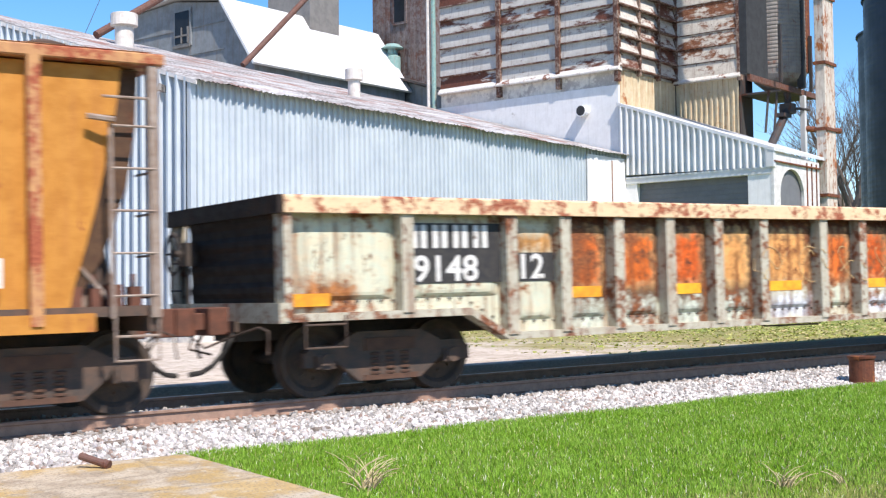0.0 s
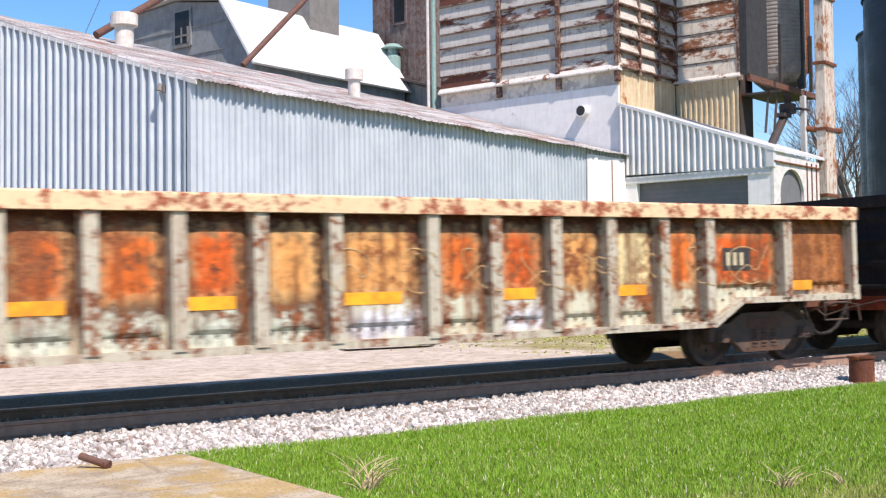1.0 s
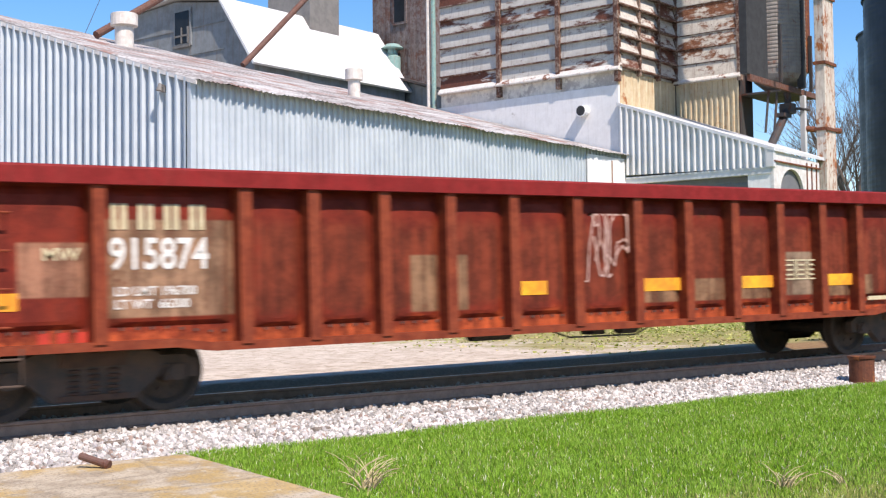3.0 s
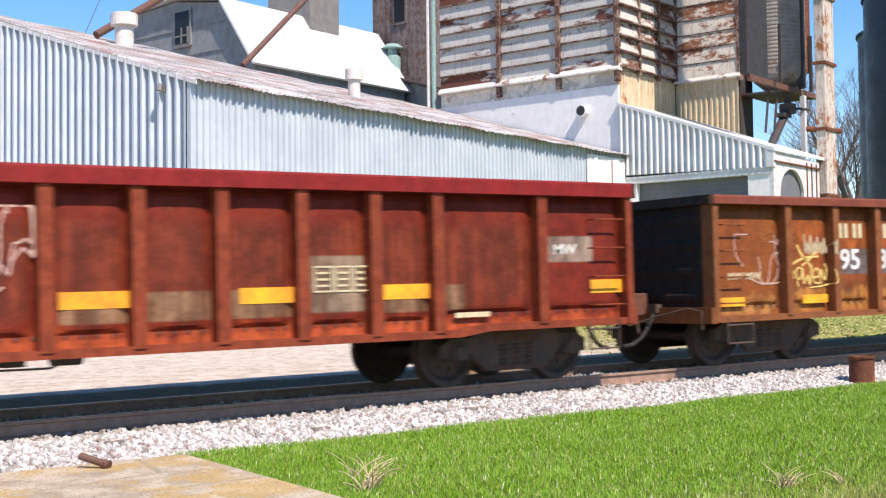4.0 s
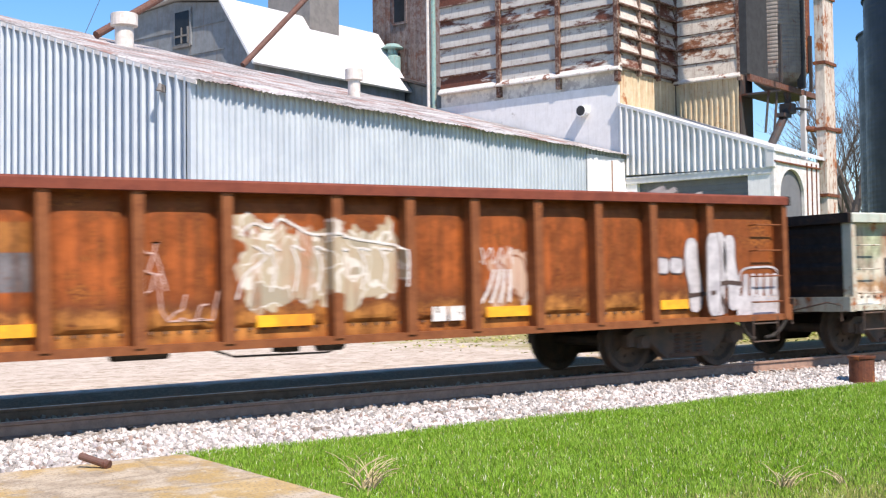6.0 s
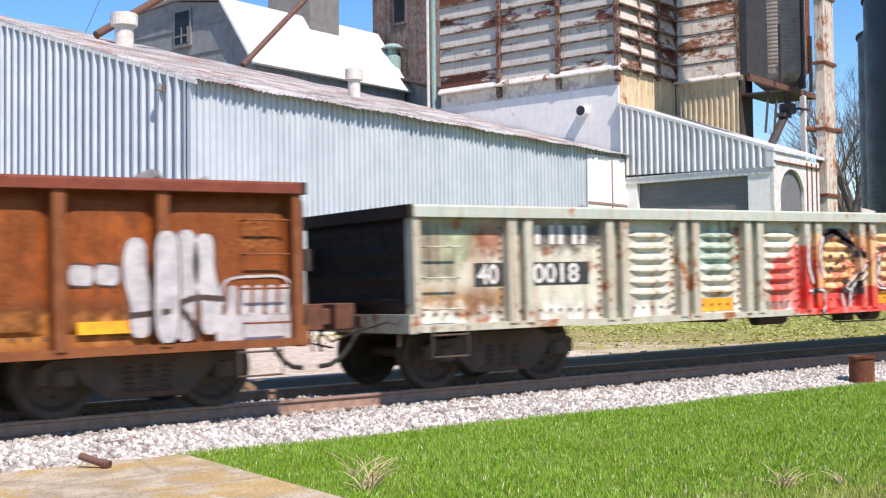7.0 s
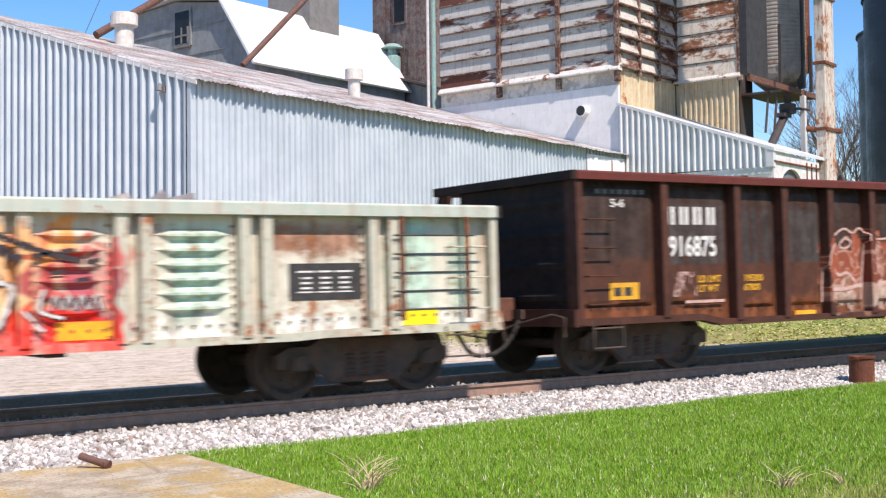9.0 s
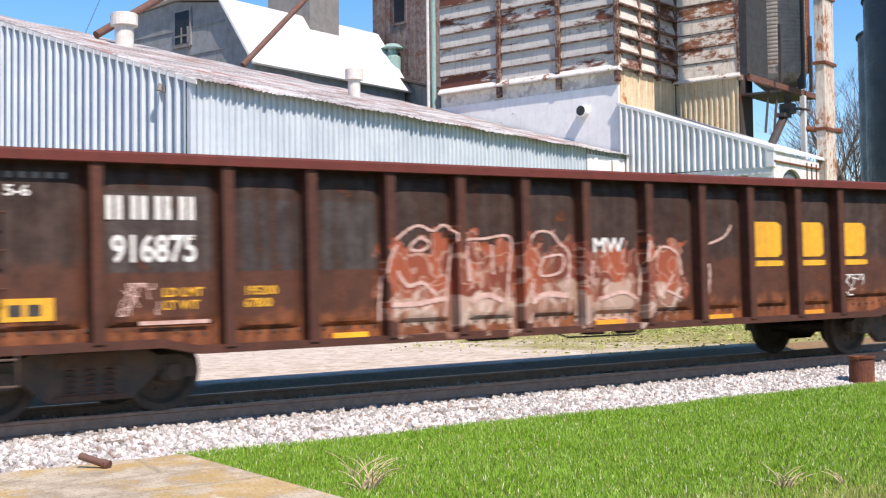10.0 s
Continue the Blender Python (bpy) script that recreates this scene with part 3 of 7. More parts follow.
def rib_sheet(bm, x0, x1, zlo, zhi, pitch=0.245, depth=0.06, flat=0.45, back=0.86):
    """A ribbed sheet in the xz plane that looks towards -y; zlo and zhi take x."""
    count = max(1, round((x1 - x0) / pitch))
    w = (x1 - x0) / count
    top, low = [], []
    for i in range(count):
        for f, d in ((0, 0), (flat, 0), (flat + 0.10, -depth), (back, -depth)):
            x = x0 + (i + f) * w
            top.append(bm.verts.new((x, d, zhi(x))))
            low.append(bm.verts.new((x, d, zlo(x))))
    for i in range(len(top) - 1):
        bm.faces.new((low[i], low[i + 1], top[i + 1], top[i]))


# ribbed warehouse
XB, YB, XS, EAVE, RIDGE_Y, PITCH_R = 20.80, 25.02, 42.45, 6.83, 36.5, 0.318
barn = thing("warehouse", "long pale blue ribbed-steel warehouse with a rusty roof", "warehouse", m=SITE)
g0 = base_z(30, 25)
bm = bmesh.new()
rib_sheet(bm, XB, XS, lambda x: g0 + 0.9, lambda x: EAVE - 0.05, pitch=0.22, depth=0.075, flat=0.5, back=0.8)
bmesh.ops.translate(bm, verts=bm.verts[:], vec=(0, YB, 0))
part("long_wall", bm, M_BARN, barn, "pale ribbed steel long wall")
bm = bmesh.new()
rib_sheet(bm, -47.9, -YB, lambda x: g0 + 0.9, lambda x: EAVE - 0.05 + PITCH_R * (11.48 - abs(-x - RIDGE_Y)), pitch=0.36, depth=0.15, flat=0.50, back=0.80)
bmesh.ops.rotate(bm, verts=bm.verts[:], cent=(0, 0, 0), matrix=Matrix.Rotation(radians(-90), 3, "Z"))
bmesh.ops.translate(bm, verts=bm.verts[:], vec=(XB, 0, 0))
part("gable_wall", bm, M_BARN, barn, "deep-ribbed steel gable wall")
bm = bmesh.new()
box(bm, XB + 0.05, XS, YB + 0.05, 47.8, g0 - 0.4, g0 + 0.95)
part("foundation", bm, M_COURSE, barn, "pale concrete foundation")
bm = bmesh.new()
for ya, yb in ((YB - 0.33, RIDGE_Y), (RIDGE_Y, 48.2)):
    za, zb = (EAVE - 0.14, EAVE + PITCH_R * 11.48) if ya < RIDGE_Y else (EAVE + PITCH_R * 11.48, EAVE - 0.13)
    count = 130
    x0, x1 = XB - 0.135, XS
    w = (x1 - x0) / count
    rng2 = random.Random(int(ya))
    rows = []
    for j in range(4):
        f = j / 3
        row = []
        for i in range(count):
            sag = 0.02 * math.sin(i * 0.31) + rng2.uniform(-0.012, 0.012) * (j == 0)
            for q, d in ((0, 0), (0.45, 0.035)):
                row.append(bm.verts.new((x0 + (i + q) * w, ya + (yb - ya) * f + (rng2.uniform(-0.05, 0.05) if j == 0 else 0), za + (zb - za) * f + d + sag)))
        rows.append(row)
    for a, b in zip(rows, rows[1:]):
        for i in range(len(a) - 1):
            bm.faces.new((a[i], a[i + 1], b[i + 1], b[i]))
for v in bm.verts:
    v.co.z -= 0.36 * (v.co.x - XB) / (XS - XB) * (1 - min(1.0, abs(v.co.y - RIDGE_Y) / 11.5))
part("roof", bm, M_BARNROOF, barn, "rust-streaked corrugated roof")
bm = bmesh.new()
prism(bm, [(YB - 0.33, EAVE - 0.25), (YB - 0.33, EAVE - 0.15), (RIDGE_Y, EAVE + PITCH_R * 11.48 - 0.01), (48.2, EAVE - 0.14), (48.2, EAVE - 0.26), (RIDGE_Y, EAVE + PITCH_R * 11.48 - 0.16)], XB - 0.135, XB - 0.10, "x")
part("rake_trim", bm, M_TRIM, barn)
bm = bmesh.new()
box(bm, XB - 0.10, XB + 0.06, YB - 0.075, YB + 0.08, g0 + 0.9, EAVE - 0.12)
part("corner_trim", bm, M_BARN, barn)
# the old frame leans: its eave stands a little higher at the gable
for ob in barn.children:
    for v in ob.data.vertices:
        if v.co.z > EAVE - 0.6:
            v.co.z += 0.19 * max(0.0, min(1.0, 1 - (v.co.x - XB) / (XS - XB)))
bm = bmesh.new()
box(bm, 39.6, XS - 0.03, YB - 0.12, YB - 0.065, 3.2, EAVE - 0.25)
part("white_panel", bm, M_FRESH, barn, "plain white-painted end panel")
for x0, x1, z0, z1 in ((41.3, 41.36, 3.2, 6.45), (39.6, XS - 0.05, 4.72, 4.80)):
    bm = bmesh.new()
    box(bm, x0, x1, YB - 0.15, YB - 0.118, z0, z1)
    part("panel_batten", bm, M_RAIL, barn, "thin dark batten")
bm = bmesh.new()
box(bm, XB - 0.16, XB - 0.04, 25.95, 26.05, 6.72, 6.86)
rod(bm, (XB - 0.02, 26.0, 6.86), (XB - 0.26, 26.0, 6.92), 0.03, 8)
rod(bm, (XB - 0.24, 26.0, 6.93), (XB - 0.28, 26.0, 6.74), 0.04, 8, 0.085)
part("wall_lamp", bm, M_SHAFT, barn, "small wall lamp under the rake")
for x, y, z0, z1, r in ((24.66, 33.0, 8.6, 10.55, 0.30), (32.3, 30.0, 7.9, 9.42, 0.22)):
    bm = bmesh.new()
    lathe(bm, [(0, z0), (r * 1.0, z0), (r * 1.0, z1 - 0.42), (r * 1.45, z1 - 0.40), (r * 1.45, z1 - 0.02), (r * 1.3, z1), (0, z1)], 20, at=(x, y, 0))
    part("roof_vent", bm, M_VENT, barn, "round white roof ventilator")

# louvred tower
YT, YT2, X2, BANDZ, TOPZ = 25.22, 34.25, 47.2, 10.22, 16.5
tower = thing("grain_tower", "tall rusty white steel-banded grain elevator tower", "grain elevator", m=SITE)
bm = bmesh.new()
box(bm, XS + 0.12, X2 + 3.5, YT + 0.12, YT2, g0 - 0.4, TOPZ)
part("core", bm, M_CONC, tower)


def band(bm, p, q, out, z0, z1, lip):
    """One course of cladding from p to q that flares out at its foot."""
    p, q, out = Vector((*p, 0)), Vector((*q, 0)), Vector((*out, 0))
    prof = [(0.02, z1), (0.05, z1 - 0.02), (lip, z0 + 0.06), (lip, z0), (0.0, z0)]
    rings = [[bm.verts.new(e0 + out * d + Vector((0, 0, z))) for d, z in prof] for e0 in (p, q)]
    for i in range(len(prof) - 1):
        bm.faces.new((rings[0][i], rings[1][i], rings[1][i + 1], rings[0][i + 1]))


cols_left = [YT2, 31.0, 27.99, YT]
k = 0
while BANDZ + k * 0.62 < TOPZ - 1:
    z0, z1 = BANDZ + 0.12 + k * 0.62, BANDZ + 0.12 + (k + 1) * 0.62
    for a, b in zip(cols_left, cols_left[1:]):
        bm = bmesh.new()
        band(bm, (XS + 0.1, a), (XS + 0.1, b), (-1, 0), z0, z1, 0.10)
        part("cladding_panel", bm, M_TOWER, tower)
    for a, b in ((XS, 44.0), (44.0, 45.6), (45.6, X2)):
        bm = bmesh.new()
        band(bm, (a, YT + 0.1), (b, YT + 0.1), (0, -1), z0, z1, 0.22)
        part("cladding_panel", bm, M_TOWER, tower)
    bm = bmesh.new()
    band(bm, (X2, YT + 0.1), (X2, 22.3), (-1, 0), z0, z1, 0.10)
    part("cladding_panel", bm, M_BAY, tower)
    bm = bmesh.new()
    box(bm, XS - 0.06, XS + 0.05, YT - 0.1, YT2, z0 - 0.03, z0 + 0.015)
    box(bm, XS - 0.06, X2, YT - 0.2, YT + 0.05, z0 - 0.035, z0 + 0.02)
    box(bm, X2 - 0.08, X2 + 0.05, 22.25, YT - 0.2, z0 - 0.035, z0 + 0.03)
    part("ledge", bm, M_LEDGE, tower, "rusted angle-iron ledge")
    k += 1
for y in cols_left[1:]:
    bm = bmesh.new()
    box(bm, XS - 0.13, XS + 0.1, y - 0.10, y + 0.10, BANDZ - 0.5, TOPZ)
    part("column", bm, M_LEDGE, tower, "rusted steel column")
for x in (44.0, 45.6, X2 - 0.1):
    bm = bmesh.new()
    box(bm, x - 0.06, x + 0.06, YT - 0.16, YT + 0.1, BANDZ - 0.1, TOPZ)
    part("column", bm, M_LEDGE, tower, "rusted steel column")
bm = bmesh.new()
box(bm, X2 - 0.12, X2 + 0.1, 22.18, 22.36, BANDZ - 0.2, TOPZ)
part("column", bm, M_LEDGE, tower, "rusted steel column")
bm = bmesh.new()
for xw, y0, y1 in ((XS, YT - 0.14, YT2), (X2, 22.2, YT)):
    prism(bm, [(xw - 0.22, BANDZ - 0.06), (xw - 0.22, BANDZ - 0.01), (xw - 0.04, BANDZ + 0.20), (xw + 0.1, BANDZ + 0.22), (xw + 0.1, BANDZ - 0.08)], y0, y1)
part("base_ledge", bm, M_LEDGEWHITE, tower, "white-painted sloping ledge below the cladding")
bm = bmesh.new()
box(bm, XS + 0.06, XS + 0.14, YT + 0.05, YT2, BANDZ - 0.62, BANDZ - 0.06)
for y in (26.6, 28.9, 30.0, 32.6):
    box(bm, XS + 0.04, XS + 0.1, y - 0.03, y + 0.03, BANDZ - 0.62, BANDZ - 0.06)
part("concrete_course", bm, M_COURSE, tower, "stained concrete course")
bm = bmesh.new()
box(bm, XS + 0.02, XS + 0.12, YT, YT2 + 0.3, 6.0, BANDZ - 0.62)
part("base_wall", bm, M_CONC, tower, "pale painted base wall")
bm = bmesh.new()
rib_sheet(bm, XS + 0.02, X2, lambda x: 7.2, lambda x: BANDZ - 0.02, pitch=0.56, depth=0.03, flat=0.72)
bmesh.ops.translate(bm, verts=bm.verts[:], vec=(0, YT + 0.02, 0))
part("stained_wall", bm, M_BEIGE, tower, "cream wall with brown runs")
bm = bmesh.new()
rib_sheet(bm, -YT, -22.3, lambda x: 6.2, lambda x: BANDZ - 0.06, pitch=0.24, depth=0.05)
bmesh.ops.rotate(bm, verts=bm.verts[:], cent=(0, 0, 0), matrix=Matrix.Rotation(radians(-90), 3, "Z"))
bmesh.ops.translate(bm, verts=bm.verts[:], vec=(X2 + 0.02, 0, 0))
part("bay_wall", bm, M_BEIGE, tower, "cream ribbed wall of the bay")
bm = bmesh.new()
box(bm, X2 + 0.1, X2 + 1.3, 22.34, YT + 0.1, g0 - 0.4, TOPZ)
part("bay_core", bm, M_TANK, tower)
bm = bmesh.new()
rod(bm, (XS + 0.1, 26.8, 8.68), (XS - 0.30, 26.8, 8.68), 0.235, 20)
part("vent_pipe", bm, M_CONC, tower, "grey stub pipe")
# dark disc on the closed pipe end stands for the shaded hollow
bm = bmesh.new()
rod(bm, (XS - 0.28, 26.8, 8.68), (XS - 0.305, 26.8, 8.68), 0.20, 20)
part("pipe_mouth_shade", bm, M_DARK, tower)
bm = bmesh.new()
rod(bm, (XS - 0.05, YT2 + 0.32, 9.3), (XS - 0.05, YT2 + 0.32, TOPZ), 0.11, 10)
part("downpipe", bm, M_TEAL, tower, "teal-painted downpipe")
bm = bmesh.new()
rod(bm, (XS - 0.05, YT2 + 0.62, 9.3), (XS - 0.05, YT2 + 0.62, TOPZ), 0.09, 10)
part("downpipe", bm, M_VENT, tower, "dull white downpipe")

# drive-through shed against the tower
shed = thing("drive_shed", "galvanised ribbed lean-to shed with a wide truck door", "shed", m=SITE)
roofz = lambda y: 6.53 + (y - 18.9) * (8.8 - 6.53) / (YT - 18.9)
bm = bmesh.new()
rib_sheet(bm, -YT, -18.9, lambda x: 5.84 + (-x - 18.9) * 0.018, lambda x: roofz(-x) - 0.04, pitch=0.262, depth=0.12, flat=0.45, back=0.72)
bmesh.ops.rotate(bm, verts=bm.verts[:], cent=(0, 0, 0), matrix=Matrix.Rotation(radians(-90), 3, "Z"))
bmesh.ops.translate(bm, verts=bm.verts[:], vec=(XS - 0.06, 0, 0))
part("ribbed_wall", bm, M_SHED, shed)
bm = bmesh.new()
box(bm, XS - 0.15, XS + 0.06, 18.74, 19.04, 5.84, 6.52)
part("corner_trim", bm, M_SHED, shed)
bm = bmesh.new()
box(bm, XS - 0.1, XS + 0.2, 18.9, YT, 5.60, 5.80)
box(bm, XS - 0.13, XS + 0.2, 18.9, YT, 5.80, 5.86)
part("lintel", bm, M_SHED, shed, "steel lintel over the door")
bm = bmesh.new()
box(bm, XS - 0.05, XS + 0.2, 24.42, YT, g0 - 0.3, 5.60)
part("jamb", bm, M_CONC, shed)
bm = bmesh.new()
box(bm, XS - 0.05, XS + 0.2, 18.9, 19.79, g0 - 0.3, 5.60)
part("jamb", bm, M_CONC, shed)
bm = bmesh.new()
prof = [(XS + 0.24, g0 - 0.3)]
for i in range(31):
    z = g0 - 0.3 + i * 0.2
    prof += [(XS + 0.172, z), (XS + 0.16, z + 0.03), (XS + 0.16, z + 0.17), (XS + 0.172, z + 0.199)]
prism(bm, prof + [(XS + 0.24, prof[-1][1])], 19.79, 24.42)
part("roller_door", bm, M_DOORGREY, shed, "closed grey roller door")
bm = bmesh.new()
prism(bm, [(18.7, roofz(18.7) - 0.06), (18.7, roofz(18.7) + 0.06), (YT, roofz(YT) + 0.06), (YT, roofz(YT) - 0.06)], XS - 0.17, 47.1, "x")
part("roof", bm, M_SHED, shed, "galvanised lean-to roof")
# front wall with an arched opening
bm = bmesh.new()
ax0, ax1, spring, crown = 42.95, 45.1, 4.9, 5.86
arch = [(ax0 + (ax1 - ax0) * (1 - math.cos(i * math.pi / 14)) / 2, spring + (crown - spring) * math.sin(i * math.pi / 14)) for i in range(15)]
prism(bm, [(XS - 0.06, g0 - 0.3), (ax0, g0 - 0.3)] + arch + [(ax1, g0 - 0.3), (46.6, g0 - 0.3), (46.6, 6.28), (XS - 0.06, 6.46)], 18.78, 18.9)
part("front_wall", bm, M_TRIM, shed, "white-painted front wall")
bm = bmesh.new()
box(bm, ax0 - 0.1, ax1 + 0.1, 18.92, 18.96, g0 - 0.3, crown + 0.1)
part("arched_door", bm, M_DOORGREY, shed, "grey door in an arched opening")
for x in (45.35, 45.8, 46.25):
    bm = bmesh.new()
    box(bm, x, x + 0.04, 18.74, 18.79, g0, 6.2)
    part("batten", bm, M_RUST, shed)
bm = bmesh.new()
box(bm, XS - 0.1, 46.6, 18.7, 18.8, 6.02, 6.07, Matrix.Identity(4))
part("gutter_rail", bm, M_RUST, shed)

# steel frame, loading bin and leg
frame_t = thing("loading_frame", "rusty steel frame carrying a dark loading bin", "steel frame", m=SITE)
bm = bmesh.new()
prof = [(0, 9.45), (0.35, 9.45), (1.0, 10.0), (1.1, 10.2)]
for i in range(60):
    prof += [(1.1, 10.4 + i * 0.16), (1.118, 10.44 + i * 0.16), (1.118, 10.5 + i * 0.16), (1.1, 10.54 + i * 0.16)]
lathe(bm, prof + [(1.1, 20.5), (0, 20.5)], 36, at=(48.6, 21.2, 0))
part("bin", bm, M_BIN, frame_t, "weathered corrugated steel bin")
bm = bmesh.new()
box(bm, 43.65, 45.5, 20.3, 20.6, 9.6, 20.5)
part("bin_shaft", bm, M_DARK, frame_t, "dark steel shaft beside the bin")
bm = bmesh.new()
box(bm, 48.32, 48.6, 20.05, 20.3, 9.6, 20.5)
part("bin_shaft", bm, M_DARK, frame_t, "dark steel shaft beside the bin")
bm = bmesh.new()
box(bm, 48.8, 49.25, 20.1, 20.3, 10.3, 20.5)
part("bin_flank", bm, M_RUST, frame_t, "rust-red steel flank")
for x, y in ((46.0, 20.0), (49.0, 20.0)):
    bm = bmesh.new()
    box(bm, x - 0.06, x + 0.06, y - 0.06, y + 0.06, 9.5, 11.8)
    part("bracket_post", bm, M_TANK, frame_t)
bm = bmesh.new()
box(bm, 43.9, 50.6, 20.3, 20.45, 9.38, 9.60)
part("platform_beam", bm, M_PIPE, frame_t, "rusty platform beam")
bm = bmesh.new()
box(bm, 47.4, 50.4, 20.5, 22.3, 9.40, 9.48)
part("platform_deck", bm, M_TANK, frame_t)
bm = bmesh.new()
tube(bm, [(48.0, 20.6, 9.4), (48.0, 20.6, 8.75), (46.2, 20.6, 7.0)], 0.17, 12)
box(bm, 47.75, 48.25, 20.35, 20.85, 8.55, 8.95)
part("spout", bm, M_TANK, frame_t, "bent steel loading spout")
bm = bmesh.new()
box(bm, 48.75, 48.95, 20.2, 20.4, 5.8, 9.35)
part("leg", bm, M_SHED, frame_t, "pale steel leg")
bm = bmesh.new()
rod(bm, (48.9, 20.3, 8.0), (50.0, 19.2, 7.9), 0.12, 10)
part("cross_pipe", bm, M_RUST, frame_t)
for x in (46.2, 47.0):
    bm = bmesh.new()
    rod(bm, (x, 20.6, 9.3), (x - 0.15, 20.7, 7.6), 0.05, 8)
    part("hanger", bm, M_TANK, frame_t)
bm = bmesh.new()
box(bm, 47.2, 47.9, 20.4, 20.8, 8.35, 8.5)
part("gate_box", bm, M_TANK, frame_t)
bm = bmesh.new()
tube(bm, [(48.2, 20.3, 8.75), (49.1, 20.2, 8.8)], 0.06, 8)
part("gate_shaft", bm, M_TANK, frame_t)
leg = thing("elevator_leg", "tall white-painted elevator leg streaked with rust", "elevator leg", m=SITE)
bm = bmesh.new()
box(bm, 46.95, 47.95, 18.6, 19.0, g0 - 0.4, 25)
part("casing", bm, weathered("leg_paint", (0.62, 0.57, 0.50), (0.5, 0.44, 0.37), cover=0.42, scale=1.8, streak=0.6, stretch=(1, 1, 0.5)), leg, bevel=0.02)
for z in (5.0, 7.6, 10.2, 12.8):
    bm = bmesh.new()
    box(bm, 46.88, 48.02, 18.54, 19.05, z, z + 0.12)
    part("flange", bm, M_RUST, leg, "rusted flange")

# tin-clad mill house behind the warehouse
house = thing("mill_house", "grey tin-clad mill house with a white gambrel roof", "mill house", m=SITE)
HX, HX2, HY = 38.22, 49.2, 42.0
gable = [(HY, 7.0), (HY, 12.30), (44.1, 15.2), (47.6, 15.75), (51.0, 15.55), (52.2, 12.3), (52.2, 7.0)]
bm = bmesh.new()
prism(bm, gable, HX + 0.35, HX2 - 0.1, "x")
part("gable_wall", bm, M_HOUSE, house, "grey tin gable wall")
for a, b in (((HY - 0.25, 11.95), (44.1, 15.3)), ((44.1, 15.3), (47.6, 15.85)), ((47.6, 15.85), (51.2, 15.6))):
    dn = Vector((0, -(b[1] - a[1]), b[0] - a[0])).normalized() * 0.12
    bm = bmesh.new()
    prism(bm, [a, (a[0] + dn.y, a[1] + dn.z), (b[0] + dn.y, b[1] + dn.z), b], HX, HX2 + 0.1, "x")
    part("roof_slope", bm, M_WHITE_ROOF, house, "bright white sheet-steel roof slope")
bm = bmesh.new()
prism(bm, [(50.95, 15.6), (51.2, 15.75), (53.0, 12.6), (52.7, 12.4)], HX, HX2, "x")
part("rear_roof", bm, M_RUST, house, "rusty rear roof slope")
win = bmesh.new()
box(win, HX + 0.25, HX + 0.36, 46.35, 47.6, 13.5, 15.3)
wf = part("window", win, M_HOUSE, house, "narrow attic window with broken panes")
bm = bmesh.new()
box(bm, HX + 0.22, HX + 0.26, 46.47, 47.48, 13.62, 15.18)
part("pane", bm, M_GLASS, wf)
bm = bmesh.new()
for y0, y1, z0, z1 in ((46.93, 47.01, 13.62, 14.4), (46.47, 47.48, 13.95, 14.03), (46.47, 46.55, 13.62, 14.4), (46.35, 47.6, 13.42, 13.56)):
    box(bm, HX + 0.18, HX + 0.235, y0, y1, z0, z1)
part("sash", bm, M_SHAFT, wf, "pale broken sash")
for z in (13.0, 14.3):
    bm = bmesh.new()
    box(bm, HX + 0.30, HX + 0.36, 44.0, 52.2, z, z + 0.04)
    part("cladding_seam", bm, M_HOUSE, house)
bm = bmesh.new()
box(bm, 43.66, 45.75, 43.5, 46.5, 13.2, 23)
part("headhouse_shaft", bm, M_SHAFT, house, "grey concrete shaft through the roof")
bm = bmesh.new()
rod(bm, (33.8, 37.5, 10.72), (39.4, 37.5, 15.95), 0.12, 12)
part("grain_spout", bm, M_PIPE, house, "rusty slanting grain spout")
bm = bmesh.new()
rod(bm, (24.3, 34.0, 9.95), (28.6, 34.6, 12.6), 0.13, 10)
part("grain_spout", bm, M_PIPE, barn, "rusty slanting pipe over the roof")

# weathered board tower and its outshot
wood = thing("board_tower", "old board-clad tower with flaking paint", "tower", m=SITE)
bm = bmesh.new()
box(bm, 50.05, 55, 41.0, 45.0, 9.0, 19.5)
part("core", bm, M_WOOD, wood)
for i in range(16):
    y = 41.0 + i * 0.25
    bm = bmesh.new()
    box(bm, 49.97 - (i % 3) * 0.012, 50.05, y, y + 0.24, 11.5, 19.5)
    part("board", bm, M_WOOD, wood)
for y0, y1, z0, z1 in ((42.5, 43.45, 15.85, 17.7),):
    win = bmesh.new()
    box(win, 49.86, 49.98, y0, y1, z0, z1)
    wf = part("window", win, M_WOOD, wood, "small dark tower window")
    bm = bmesh.new()
    box(bm, 49.84, 49.87, y0 + 0.12, y1 - 0.12, z0 + 0.14, z1 - 0.1)
    part("pane", bm, M_GLASS, wf)
bm = bmesh.new()
prism(bm, [(39.4, 9.0), (39.4, 11.7), (43.4, 13.0), (43.4, 9.0)], 49.4, 50.04, "x")
part("outshot", bm, M_HOUSE, wood)
bm = bmesh.new()
prism(bm, [(39.2, 11.72), (39.2, 11.84), (43.5, 13.2), (43.5, 13.08)], 48.9, 50.1, "x")
part("outshot_roof", bm, M_TANK, wood, "dark tin roof")
bm = bmesh.new()
lathe(bm, [(0, 12.3), (0.42, 12.3), (0.42, 14.0), (0.28, 14.1), (0.28, 14.4), (0.62, 14.46), (0.35, 14.68), (0, 14.75)], 20, at=(49.3, 43.0, 0))
part("roof_vent", bm, M_TEAL, wood, "teal-painted roof ventilator")

